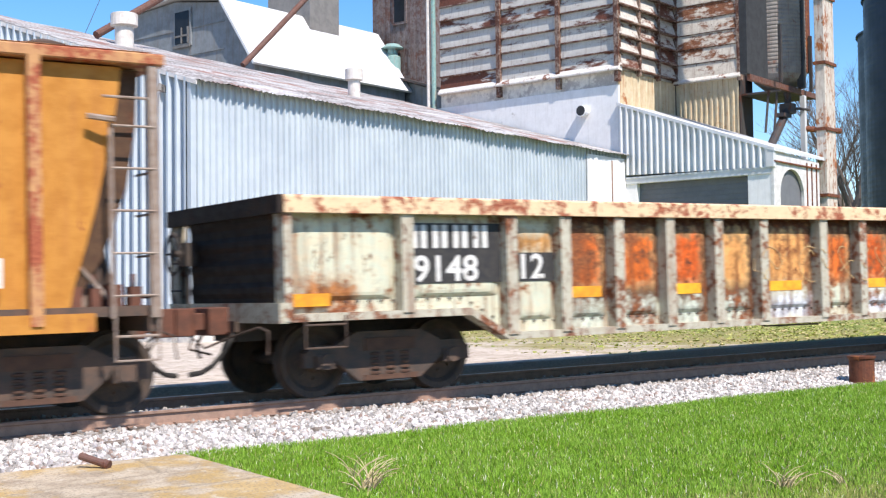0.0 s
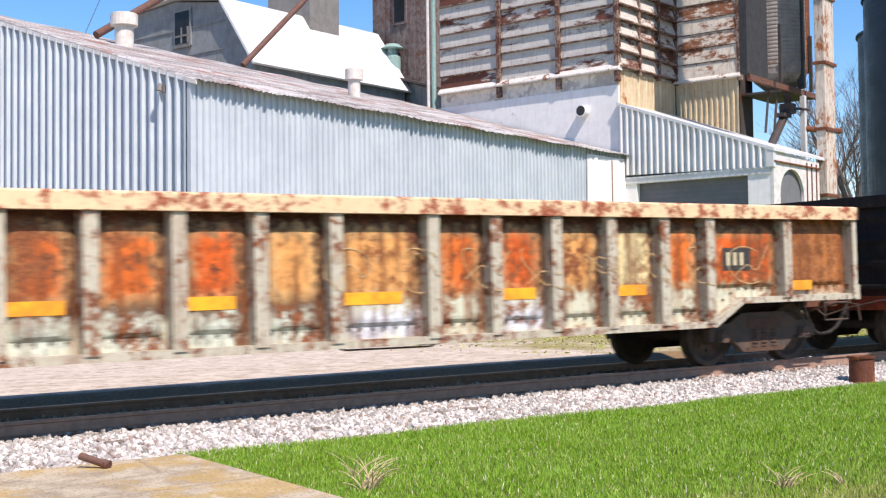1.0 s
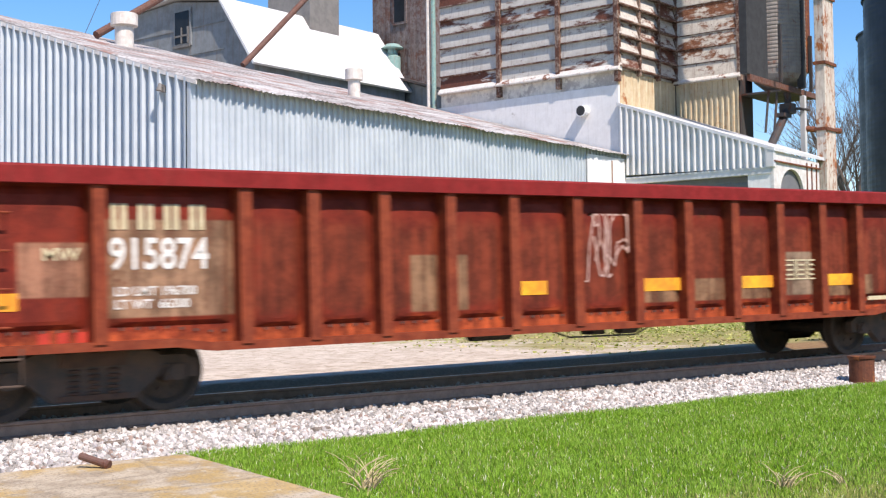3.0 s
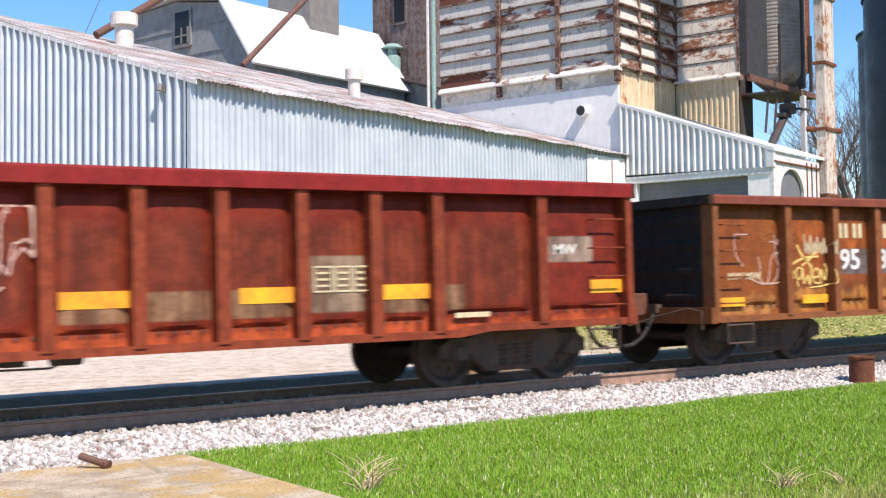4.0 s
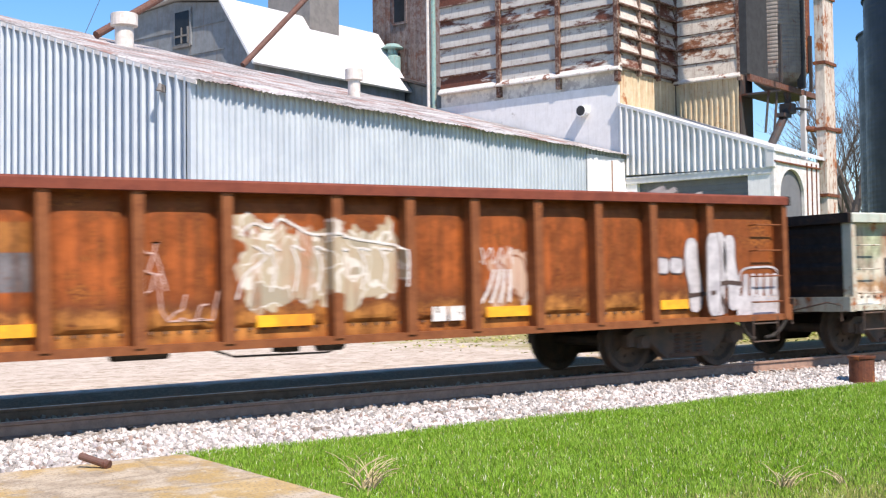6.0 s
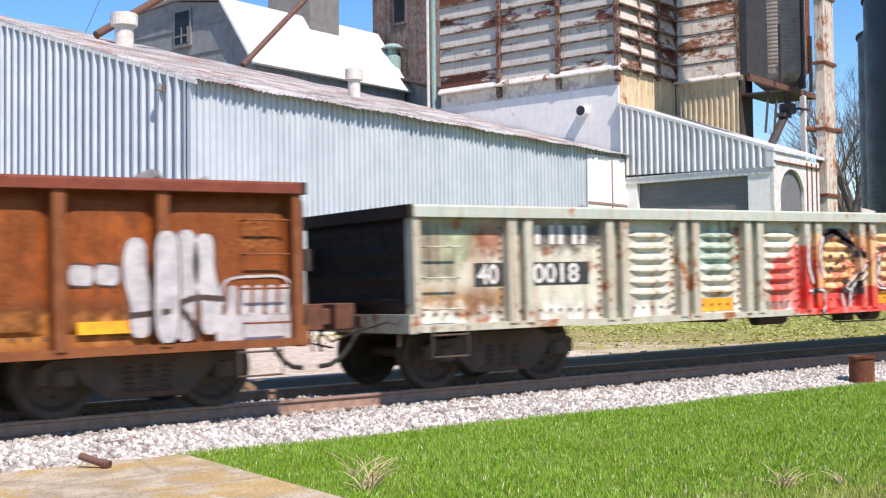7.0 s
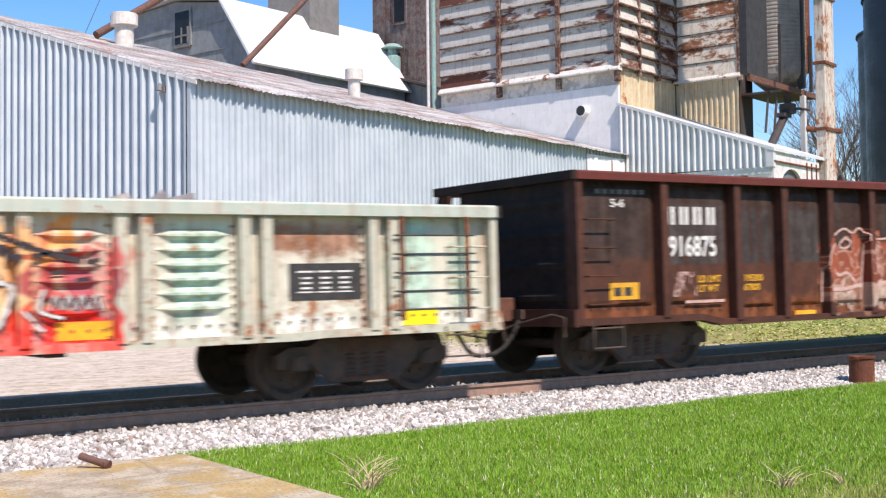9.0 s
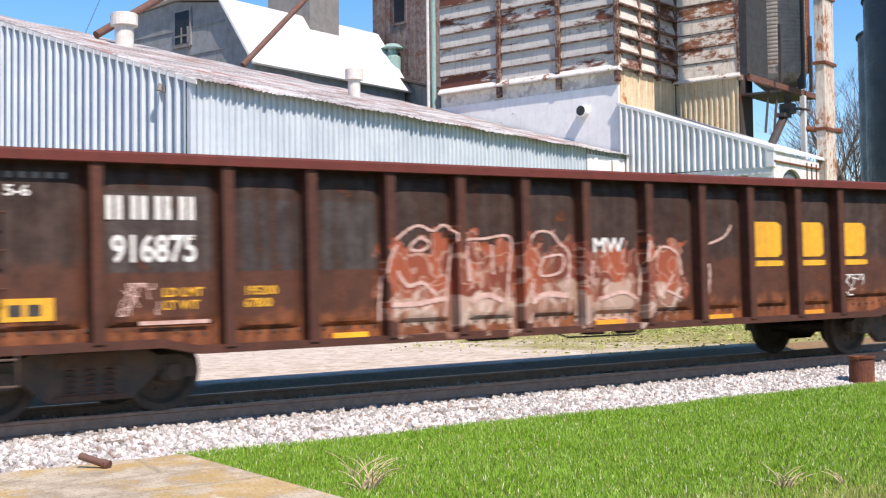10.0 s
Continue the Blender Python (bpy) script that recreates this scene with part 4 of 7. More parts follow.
# steel silos
for d, az, r, ztop, ln in ((62, 55.75, 2.70, 0.214, ""), (66, 56.12, 3.6, 0.186, "")):
    cx, cy = d * math.sin(radians(az)), d * math.cos(radians(az))
    top = 1.23 + ztop * d
    silo = thing("silo", "dark blue-grey ribbed steel silo with a low cone roof", "silo", "silos by the elevator", m=pose(cx, cy, gz(cx) - 0.3))
    bm = bmesh.new()
    prof = []
    z = 0.0
    while z < top:
        prof += [(r, z), (r + 0.012, z + 0.12)]
        z += 0.24
    lathe(bm, prof, 48)
    part("wall", bm, M_SILO, silo)
    bm = bmesh.new()
    lathe(bm, [(r + 0.1, top - 0.05), (r + 0.1, top + 0.05), (r * 0.3, top + 1.0), (0, top + 1.1)], 48)
    part("roof", bm, M_SILO, silo)


# bare trees
def bare_tree(x, y, hgt, seed):
    r = random.Random(seed)
    t = thing("bare_tree", "leafless grey-brown tree with fine upright twigs", "tree", "bare trees", m=pose(x, y, gz(x) - 0.3))
    wood_bm, twig_bm = bmesh.new(), bmesh.new()

    def grow(bm_, p, d, l, rad, depth):
        steps = 3
        for _ in range(steps):
            d2 = (d + Vector((r.uniform(-0.18, 0.18), r.uniform(-0.18, 0.18), r.uniform(0, 0.15)))).normalized()
            q = p + d2 * l / steps
            rod(bm_, p, q, rad, 6 if depth < 2 else 3, rad * 0.82)
            p, d, rad = q, d2, rad * 0.82
            if depth < 5:
                for _ in range(2 if depth else 1):
                    side = (d + Vector((r.uniform(-0.9, 0.9), r.uniform(-0.9, 0.9), r.uniform(0.1, 0.5)))).normalized()
                    grow(wood_bm if depth < 1 else twig_bm, p, side, l * r.uniform(0.5, 0.72), max(0.012, rad * 0.55), depth + 1 + (r.random() < 0.3))
    grow(wood_bm, Vector((0, 0, 0)), Vector((0, 0, 1)), hgt * 0.5, hgt * 0.022, 0)
    part("trunk", wood_bm, M_BARK, t)
    part("crown", twig_bm, M_BARK, t, "fine bare twigs")


for i, (d, az, hh) in enumerate(((92, 52.2, 19.0), (98, 53.1, 18.0), (104, 51.6, 16.0), (110, 52.7, 21), (120, 50.9, 15.0))):
    bare_tree(d * math.sin(radians(az)), d * math.cos(radians(az)), hh, 20 + i)
# low far wood on the horizon
bm = bmesh.new()
rr = random.Random(9)
for i in range(900):
    az, d = radians(rr.uniform(5, 75)), rr.uniform(190, 260)
    p = Vector((d * math.sin(az), d * math.cos(az), 1.2))
    hh = rr.uniform(4, 9)
    for _ in range(5):
        rod(bm, p + Vector((rr.uniform(-1, 1), 0, 0)), p + Vector((rr.uniform(-3, 3), 0, hh * rr.uniform(0.6, 1))), 0.12, 3, 0.03)
single("far_wood", bm, M_BARK, "distant line of leafless trees", "wood", kind="stuff")
# overhead wire
bm = bmesh.new()
rod(bm, (24.3, 35.0, 9.6), (33.5, 44.0, 18.0), 0.011, 5)
single("wire", bm, M_TANK, "thin black overhead wire", "wire", m=SITE)

# ---- rolling stock ----
M_YELLOW = plain("yellow_reflector", (0.88, 0.46, 0.03), (0.66, 0.25, 0.03), 1.6, 0.4, grit=False)
M_YELLOW_NEW = plain("fresh_yellow_reflector", (0.88, 0.72, 0.02), (0.82, 0.62, 0.02), 12, 0.35, grit=False)
M_WHITE = weathered("white_stencil_paint", (0.76, 0.75, 0.71), (0.60, 0.58, 0.54), rust=(0.16, 0.12, 0.09), rust2=(0.3, 0.24, 0.2), cover=0.1, scale=3.0, streak=0.35, chips=0.6)
M_CREAM = plain("faded_cream_paint", (0.62, 0.55, 0.36), (0.5, 0.42, 0.26), 12, 0.6)
M_GOLD = weathered("gold_paint", (0.72, 0.38, 0.03), (0.62, 0.32, 0.03), cover=0.0, streak=0.3, chips=0.66)
M_BLACK = plain("black_stencil_ground", (0.035, 0.035, 0.037), (0.06, 0.055, 0.05), 10, 0.6)
M_UNDER = plain("grimy_underframe", (0.058, 0.051, 0.046), (0.09, 0.072, 0.06), 5, 0.85)
M_TRUCK = plain("grimy_cast_truck", (0.07, 0.058, 0.05), (0.125, 0.08, 0.058), 6, 0.85)
M_WHEEL = plain("wheel_steel", (0.06, 0.05, 0.043), (0.11, 0.074, 0.054), 6, 0.7, 0.2)
M_TREAD = plain("wheel_tread", (0.45, 0.44, 0.43), None, 20, 0.3, 1.0, grit=False)
M_GRAB = plain("grab_iron_steel", (0.24, 0.17, 0.13), (0.36, 0.3, 0.25), 9, 0.6)
M_HOSE = plain("rubber_hose", (0.02, 0.02, 0.02), (0.05, 0.045, 0.04), 9, 0.8)
M_SCRAP = plain("scrap_steel", (0.20, 0.18, 0.17), (0.34, 0.3, 0.27), 6, 0.6, 0.4)

WHEEL_R = 0.42
WHEELSETS = []


def wheelset_mesh():
    bm = bmesh.new()
    for s in (-1, 1):
        y = 0.7525 * s
        prof = [(0, -0.09), (0.11, -0.09), (0.12, -0.05), (0.30, -0.015), (0.35, -0.06), (WHEEL_R, -0.065), (WHEEL_R, 0.04), (WHEEL_R + 0.028, 0.045), (WHEEL_R + 0.028, 0.07), (0.36, 0.07), (0.30, 0.02), (0.12, 0.05), (0, 0.06)]
        lathe(bm, [(r, y + (hh if s < 0 else -hh)) for r, hh in prof], 32, "y")
        for i in range(8):
            a = i * math.pi / 4
            rod(bm, (math.cos(a) * 0.2, y - s * 0.0, math.sin(a) * 0.2), (math.cos(a) * 0.2, y + s * 0.06, math.sin(a) * 0.2), 0.02, 5)
    rod(bm, (0, -1.05, 0), (0, 1.05, 0), 0.075, 12)
    return mesh_of("wheelset", bm, M_WHEEL)


def tread_mesh():
    bm = bmesh.new()
    for s in (-1, 1):
        y = 0.7525 * s
        lathe(bm, [(WHEEL_R + 0.001, y - s * 0.035), (WHEEL_R + 0.0015, y + s * 0.06)], 32, "y")
        lathe(bm, [(WHEEL_R - 0.002, y + s * 0.067), (WHEEL_R - 0.03, y + s * 0.068)], 32, "y")
    return mesh_of("tread", bm, M_TREAD)


def frame_mesh(y):
    """Cast side frame with its two journal arches and spring window."""
    bm = bmesh.new()
    prism(bm, [(-1.12, 0.36), (-1.12, 0.52), (-0.98, 0.60), (-0.72, 0.60), (-0.45, 0.74), (0.45, 0.74), (0.72, 0.60), (0.98, 0.60), (1.12, 0.52), (1.12, 0.36), (1.0, 0.36), (1.0, 0.48), (0.74, 0.48), (0.70, 0.40), (0.42, 0.18), (-0.42, 0.18), (-0.70, 0.40), (-0.74, 0.48), (-1.0, 0.48), (-1.0, 0.36)], y - 0.06, y + 0.06)
    return mesh_of("side_frame", bm, M_TRUCK)


def spring_mesh():
    bm = bmesh.new()
    for x in (-0.2, 0.0, 0.2):
        for k in range(5):
            lathe(bm, [(0.055, 0.24 + k * 0.055), (0.085, 0.25 + k * 0.055), (0.085, 0.27 + k * 0.055), (0.055, 0.28 + k * 0.055)], 12, at=(x, 0, 0))
    box(bm, -0.36, 0.36, -0.07, 0.07, 0.18, 0.24)
    box(bm, -0.34, 0.34, -0.07, 0.07, 0.52, 0.66)
    return mesh_of("spring_nest", bm, plain("spring_rust", (0.12, 0.065, 0.042), (0.08, 0.046, 0.034), 8, 0.8))


ME_WHEELS, ME_TREAD, ME_SPRING = wheelset_mesh(), tread_mesh(), spring_mesh()
ME_FRAME = {s: frame_mesh(1.02 * s) for s in (-1, 1)}


def truck(car, x):
    bm = bmesh.new()
    box(bm, -0.18, 0.18, -1.0, 1.0, 0.42, 0.66)
    rod(bm, (-0.62, -0.6, 0.36), (0.62, -0.6, 0.36), 0.03, 6)
    t = part("truck", bm, M_TRUCK, car, "grimy two-axle freight truck")
    t.location = (x, 0, 0)
    for s in (-1, 1):
        ob = new("side_frame", ME_FRAME[s])
        ob.parent = t
        ob = new("spring_nest", ME_SPRING)
        ob.parent, ob.location = t, (0, 1.03 * s, 0)
        for dx in (-0.86, 0.86):
            bm = bmesh.new()
            box(bm, dx - 0.12, dx + 0.12, 1.02 * s - 0.09, 1.02 * s + 0.09, 0.34, 0.5)
            rod(bm, (dx, 1.02 * s, WHEEL_R), (dx, 1.14 * s, WHEEL_R), 0.09, 10)
            part("journal", bm, M_TRUCK, t)
    for dx in (-0.86, 0.86):
        ob = new("wheelset", ME_WHEELS)
        ob.parent = t
        ob.location = (dx, 0, WHEEL_R)
        WHEELSETS.append((ob, dx))
    return t


M_COUPLER = plain("rusty_coupler_casting", (0.17, 0.07, 0.045), (0.10, 0.05, 0.036), 7, 0.8)


def coupler(car, x, s):
    """Draft gear, coupler shank and knuckle, with the air hose and cut lever, at an end of a car."""
    bm = bmesh.new()
    box(bm, min(x, x + s * 0.30), max(x, x + s * 0.30), -0.24, 0.24, 0.74, 1.06)
    box(bm, min(x, x + s * 0.48), max(x, x + s * 0.48), -0.10, 0.10, 0.80, 1.0)
    prism(bm, [(x + s * 0.42, -0.15), (x + s * 0.50, -0.19), (x + s * 0.66, -0.17), (x + s * 0.68, -0.05), (x + s * 0.58, -0.02), (x + s * 0.58, 0.08), (x + s * 0.66, 0.12), (x + s * 0.5, 0.18)], 0.74, 1.06, "z")
    c = part("coupler", bm, M_COUPLER, car, "rusty knuckle coupler", bevel=0.012)
    bm = bmesh.new()
    line = [(x + s * 0.02, -0.42, 0.80), (x + s * 0.10, -0.43, 0.74), (x + s * 0.16, -0.43, 0.64), (x + s * 0.24, -0.42, 0.52), (x + s * 0.34, -0.40, 0.41), (x + s * 0.46, -0.37, 0.34), (x + s * 0.60, -0.34, 0.32)]
    tube(bm, line, 0.030, 8)
    part("air_hose", bm, M_HOSE, c, "black rubber air hose")
    bm = bmesh.new()
    rod(bm, (x - s * 0.05, -0.42, 0.80), (x + s * 0.05, -0.42, 0.80), 0.045, 8)
    box(bm, min(x, x + s * 0.1), max(x, x + s * 0.1), -0.50, -0.34, 0.78, 0.90)
    part("angle_cock", bm, M_TRUCK, c)
    bm = bmesh.new()
    tube(bm, [(x + s * 0.5, -0.1, 0.76), (x + s * 0.34, -0.2, 0.60), (x + s * 0.2, -0.55, 0.72), (x + s * 0.12, -1.15, 0.84), (x + s * 0.14, -1.42, 0.80), (x + s * 0.16, -1.44, 0.56)], 0.013, 6)
    part("cut_lever", bm, M_TRUCK, c)
    bm = bmesh.new()
    tube(bm, [(x, 0.5, 0.86), (x + s * 0.14, 0.5, 0.6), (x + s * 0.1, 0.5, 0.45)], 0.022, 6)
    tube(bm, [(x, 0.85, 0.86), (x + s * 0.1, 0.82, 0.55), (x + s * 0.05, 0.3, 0.5)], 0.016, 6)
    part("brake_rigging", bm, M_TRUCK, c)


def gondola(name, label, left, length, top, chord, ze, zb, xe, slope, ribs, rib_w, mats, rib_out=0.19, bulge=0.05, twin=0.0, louvres=(), reflectors=(), rz=(1.05, 1.25), fresh=(), ladder=True, rivets=True):
    m_side, m_rib, m_chord, m_end = mats
    car = thing(name, label, "gondola car", "gondolas of the train", m=pose(left, MID, gz(left), 0, -TILT))
    half = WIDTH / 2
    yo, yi = -half + rib_out, -half + rib_out + 0.03
    L = length
    out = [(0.03, top - chord * 0.5), (L - 0.03, top - chord * 0.5), (L - 0.03, ze), (L - xe, ze), (L - xe - slope, zb), (xe + slope, zb), (xe, ze), (0.03, ze)]
    for s in (-1, 1):
        bm = bmesh.new()
        prism(bm, out if s < 0 else [(max(a, 0.40), b) for a, b in out], yo * -s if s > 0 else yo, yi * -s if s > 0 else yi)
        part("side_sheet", bm, m_side, car)
        bm = bmesh.new()
        a, b = (-half - 0.02, -half + rib_out + 0.06)
        prism(bm, [(a, top - chord), (a, top - 0.02), (a + 0.03, top), (b, top), (b, top - 0.03), (a + 0.05, top - chord)] if s < 0 else [(-a, top - chord), (-a, top - 0.02), (-a - 0.03, top), (-b, top), (-b, top - 0.03), (-a - 0.05, top - chord)], 0, L, "x")
        part("top_chord", bm, m_chord, car, bevel=0.006)
        bm = bmesh.new()
        y0, y1 = sorted((s * (half - 0.03), s * (half - rib_out - 0.05)))
        for (xa, za), (xb, zb2) in zip(out[2:], out[3:]):
            d = 0.075
            prism(bm, [(xa, za - 0.012), (xb, zb2 - 0.012), (xb, zb2 + d), (xa, za + d)], y0, y1)
        part("side_sill", bm, m_rib, car)

    def low(x):
        if x < xe or x > L - xe:
            return ze
        f = min((x - xe) / slope, (L - xe - x) / slope, 1.0)
        return ze + (zb - ze) * f
    for x in ribs:
        for s in (-1, 1):
            for dx in ((-twin / 2, twin / 2) if twin else (0,)):
                bm = bmesh.new()
                w = rib_w
                y0 = s * (half - rib_out)
                y1 = s * (half - 0.012)
                prism(bm, [(x + dx - w * 0.5, y0), (x + dx - w * 0.47, y1), (x + dx + w * 0.47, y1), (x + dx + w * 0.5, y0)], low(x) + 0.05, top - chord, "z")
                part("rib", bm, m_rib, car)
    # sheets pushed out between the ribs by years of scrap loads
    bays = [0.1, *ribs, L - 0.1] if bulge else []
    for i, (xa, xb) in enumerate(zip(bays, bays[1:])):
        xa, xb = xa + rib_w * (0.55 if i else 0.1), xb - rib_w * (0.55 if i < len(bays) - 2 else 0.1)
        za, zc = max(low(xa), low(xb)) + 0.21, top - chord - 0.015
        bm = bmesh.new()
        rings = []
        for inset, out_, rad in ((0.0, -0.002, 0.05), (0.035, 0.42, 0.09), (0.08, 0.84, 0.13), (0.14, 1.0, 0.15)):
            ring = []
            for cx, cz, a0 in ((xb - inset - rad, zc - inset - rad, 0), (xa + inset + rad, zc - inset - rad, 90), (xa + inset + rad, za + inset * 0.6 + rad, 180), (xb - inset - rad, za + inset * 0.6 + rad, 270)):
                for k in range(5):
                    a = radians(a0 + k * 22.5)
                    ring.append(bm.verts.new((cx + math.cos(a) * rad, yo - bulge * out_, cz + math.sin(a) * rad)))
            rings.append(ring)
        for p, q in zip(rings, rings[1:]):
            for k in range(20):
                bm.faces.new((p[k], p[(k + 1) % 20], q[(k + 1) % 20], q[k]))
        bm.faces.new(rings[-1])
        part("side_panel", bm, m_side, car)
    for x in (0.0, L - 0.1):
        for s in (-1, 1):
            bm = bmesh.new()
            y0, y1 = sorted((s * (half - rib_out - 0.04), s * (half - 0.01)))
            box(bm, x, x + 0.1, y0, y1, ze, top - chord * 0.9)
            part("corner_post", bm, m_rib, car)
    for z_a, z_b, sl in louvres:
        for xa, xb in sl:
            for i in range(6):
                bm = bmesh.new()
                zz = z_a + (z_b - z_a) * i / 6
                st = (z_b - z_a) / 6
                nib = 0.2
                base = [bm.verts.new((x, yo + 0.005, z)) for x, z in ((xa, zz + st * 0.40), (xa + nib * 0.8, zz), (xb - nib * 0.8, zz), (xb, zz + st * 0.40), (xb - nib * 0.8, zz + st * 0.85), (xa + nib * 0.8, zz + st * 0.85))]
                crest = [bm.verts.new((x, yo - 0.06, z)) for x, z in ((xa + nib, zz + st * 0.28), (xb - nib, zz + st * 0.28), (xb - nib, zz + st * 0.46), (xa + nib, zz + st * 0.46))]
                for f in ((base[1], base[2], crest[1], crest[0]), (base[4], base[5], crest[3], crest[2]), (crest[0], crest[1], crest[2], crest[3]), (base[0], base[1], crest[0]), (base[5], base[0], crest[3]), (base[0], crest[0], crest[3]), (base[2], base[3], crest[1]), (base[3], base[4], crest[2]), (base[3], crest[2], crest[1])):
                    bm.faces.new(f)
                part("pressed_corrugation", bm, m_side, car)
    # ends, with pressed ribs, and the floor
    for x0, x1, s in ((0.03, 0.07, -1), (L - 0.07, L - 0.03, 1)):
        bm = bmesh.new()
        if s < 0:
            prism(bm, [(x0, -half + rib_out), (x0, half - rib_out - 0.34), (x0 + 0.37, half - rib_out), (x0 + 0.41, half - rib_out), (x1, half - rib_out - 0.37), (x1, -half + rib_out)], ze, top - 0.03, "z")
        else:
            box(bm, x0, x1, -half + rib_out, half - rib_out, ze, top - 0.03)
        e = part("end_wall", bm, m_end, car, "grimy ribbed end wall, darkened further to stand for shade")
        for i in range(4):
            bm = bmesh.new()
            zz = ze + 0.25 + i * (top - ze - 0.3) / 4
            xx = x0 if s < 0 else x1
            prism(bm, [(xx, zz), (xx + s * 0.025, zz + 0.06), (xx + s * 0.025, zz + 0.12), (xx, zz + 0.18)], -half + 0.2, half - (0.55 if s < 0 else 0.2))
            part("end_rib", bm, m_end, e)
        bm = bmesh.new()
        a, b = sorted((x0 if s < 0 else x1, (x0 if s < 0 else x1) + s * 0.1))
        box(bm, a, b, -half, half, top - chord, top - 0.002)
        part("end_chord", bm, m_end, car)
        bm = bmesh.new()
        a, b = sorted(((x0 if s < 0 else x1) - s * 0.02, (x0 if s < 0 else x1) + s * 0.09))
        box(bm, a, b, -half + 0.02, half - 0.02, ze - 0.02, ze + 0.2)
        part("end_sill", bm, m_rib, car)
    bm = bmesh.new()
    box(bm, 0.06, L - 0.06, -half + 0.22, half - 0.22, ze + 0.08, ze + 0.14)
    part("floor", bm, M_UNDER, car)
    bm = bmesh.new()
    box(bm, 0.0, L, -0.33, 0.33, 0.66, ze + 0.09)
    for x in (L * 0.32, L * 0.5, L * 0.68):
        prism(bm, [(x - 0.1, 0.64), (x + 0.1, 0.64), (x + 0.1, ze + 0.08), (x - 0.1, ze + 0.08)], -1.33, 1.33)
    part("centre_sill", bm, M_UNDER, car)
    bm = bmesh.new()
    rod(bm, (L * 0.40, -0.75, 0.66), (L * 0.40 + 0.6, -0.75, 0.66), 0.125, 14)
    part("air_reservoir", bm, M_UNDER, car)
    bm = bmesh.new()
    rod(bm, (L * 0.55, -0.8, 0.66), (L * 0.55 + 0.3, -0.8, 0.66), 0.13, 12)
    part("brake_cylinder", bm, M_UNDER, car)
    bm = bmesh.new()
    box(bm, L * 0.52, L * 0.52 + 0.22, -0.85, -0.6, 0.54, 0.72)
    part("brake_valve", bm, M_UNDER, car)
    bm = bmesh.new()
    tube(bm, [(2.9, -0.6, 0.68), (L * 0.5, -0.6, 0.64), (L * 0.6, -0.6, 0.66), (L - 2.9, -0.6, 0.68)], 0.016, 6)
    tube(bm, [(L * 0.45, -1.3, 0.66), (L * 0.47, -1.32, 0.55), (L * 0.54, -1.32, 0.54), (L * 0.56, -1.3, 0.66)], 0.012, 6)
    part("brake_pipe", bm, M_UNDER, car)
    for x in (1.58, L - 1.58):
        truck(car, x)
    coupler(car, 0.0, -1)
    coupler(car, L, 1)
    # end ladders: on the far corner of the leading end, on the near corner of the trailing one
    for x, y0, y1, s in ((-0.02, half - 0.42, half - 0.08, -1), (L + 0.02, -half + 0.1, -half + 0.5, 1)):
        bm = bmesh.new()
        for y in (y0, y1):
            tube(bm, [(x, y, top - chord), (x + s * 0.03, y, top - chord - 0.1), (x + s * 0.03, y, ze + 0.32), (x, y, ze + 0.2)], 0.017, 6)
        for i in range(4):
            z = ze + 0.36 + i * 0.34
            if z < top - chord - 0.1:
                rod(bm, (x + s * 0.03, y0, z), (x + s * 0.03, y1, z), 0.013, 6)
        part("end_ladder", bm, M_UNDER, car, "dark steel end ladder")
    bm = bmesh.new()
    wx, wy, wz = -0.24, half - 0.62, top - 0.55
    lathe(bm, [(0.24, -0.02), (0.27, 0.0), (0.24, 0.02), (0.22, 0.0), (0.24, -0.02)], 20, "x", at=(wx, wy, wz))
    for i in range(5):
        a = i * 2 * math.pi / 5
        rod(bm, (wx, wy, wz), (wx, wy + math.cos(a) * 0.24, wz + math.sin(a) * 0.24), 0.013, 5)
    rod(bm, (0.08, wy, wz), (wx - 0.02, wy, wz), 0.04, 8)
    box(bm, -0.12, 0.04, wy - 0.12, wy + 0.12, wz - 0.15, wz + 0.13)
    tube(bm, [(-0.05, wy, wz - 0.1), (-0.05, wy, ze + 0.1)], 0.02, 6)
    part("brake_wheel", bm, M_UNDER, car, "spoked hand brake wheel")
    # steps and grab irons
    for x, d in ((0.25, 1), (L - 0.75, 1)):
        bm = bmesh.new()
        tube(bm, [(x, -half + 0.03, ze + 0.05), (x, -half + 0.03, ze - 0.30), (x + 0.5, -half + 0.03, ze - 0.30), (x + 0.5, -half + 0.03, ze + 0.05)], 0.014, 6)
        tube(bm, [(x, -half + 0.03, ze - 0.05), (x + 0.5, -half + 0.03, ze - 0.05)], 0.012, 6)
        part("stirrup_step", bm, M_TRUCK, car)
    if ladder:
        for x in (0.17, L - 0.65):
            for i in range(4):
                z = ze + 0.25 + i * 0.36
                if z > top - chord - 0.1:
                    continue
                bm = bmesh.new()
                tube(bm, [(x, -half + rib_out, z), (x, -half + 0.0, z), (x + 0.48, -half + 0.0, z), (x + 0.48, -half + rib_out, z)], 0.011, 6)
                part("grab_iron", bm, m_rib, car)
    for xa, xb in reflectors:
        bm = bmesh.new()
        box(bm, xa, xb, yo - bulge - 0.006, yo - 0.001, *rz)
        part("reflector", bm, M_YELLOW_NEW if (xa, xb) in fresh else M_YELLOW, car, "yellow reflective strip")
    if rivets:
        bm = bmesh.new()
        k = int(L / 0.16)
        for i in range(k):
            x = 0.2 + i * (L - 0.4) / k
            z = low(x) + 0.19
            box(bm, x - 0.016, x + 0.016, yo - 0.016, yo, z - 0.014, z + 0.014)
        tagged(part("rivet_strip", bm, M_UNDER, car), kind="stuff")
    return car


TRAIN = []
OUT = 0.14
YP = -WIDTH / 2 + OUT - 0.004

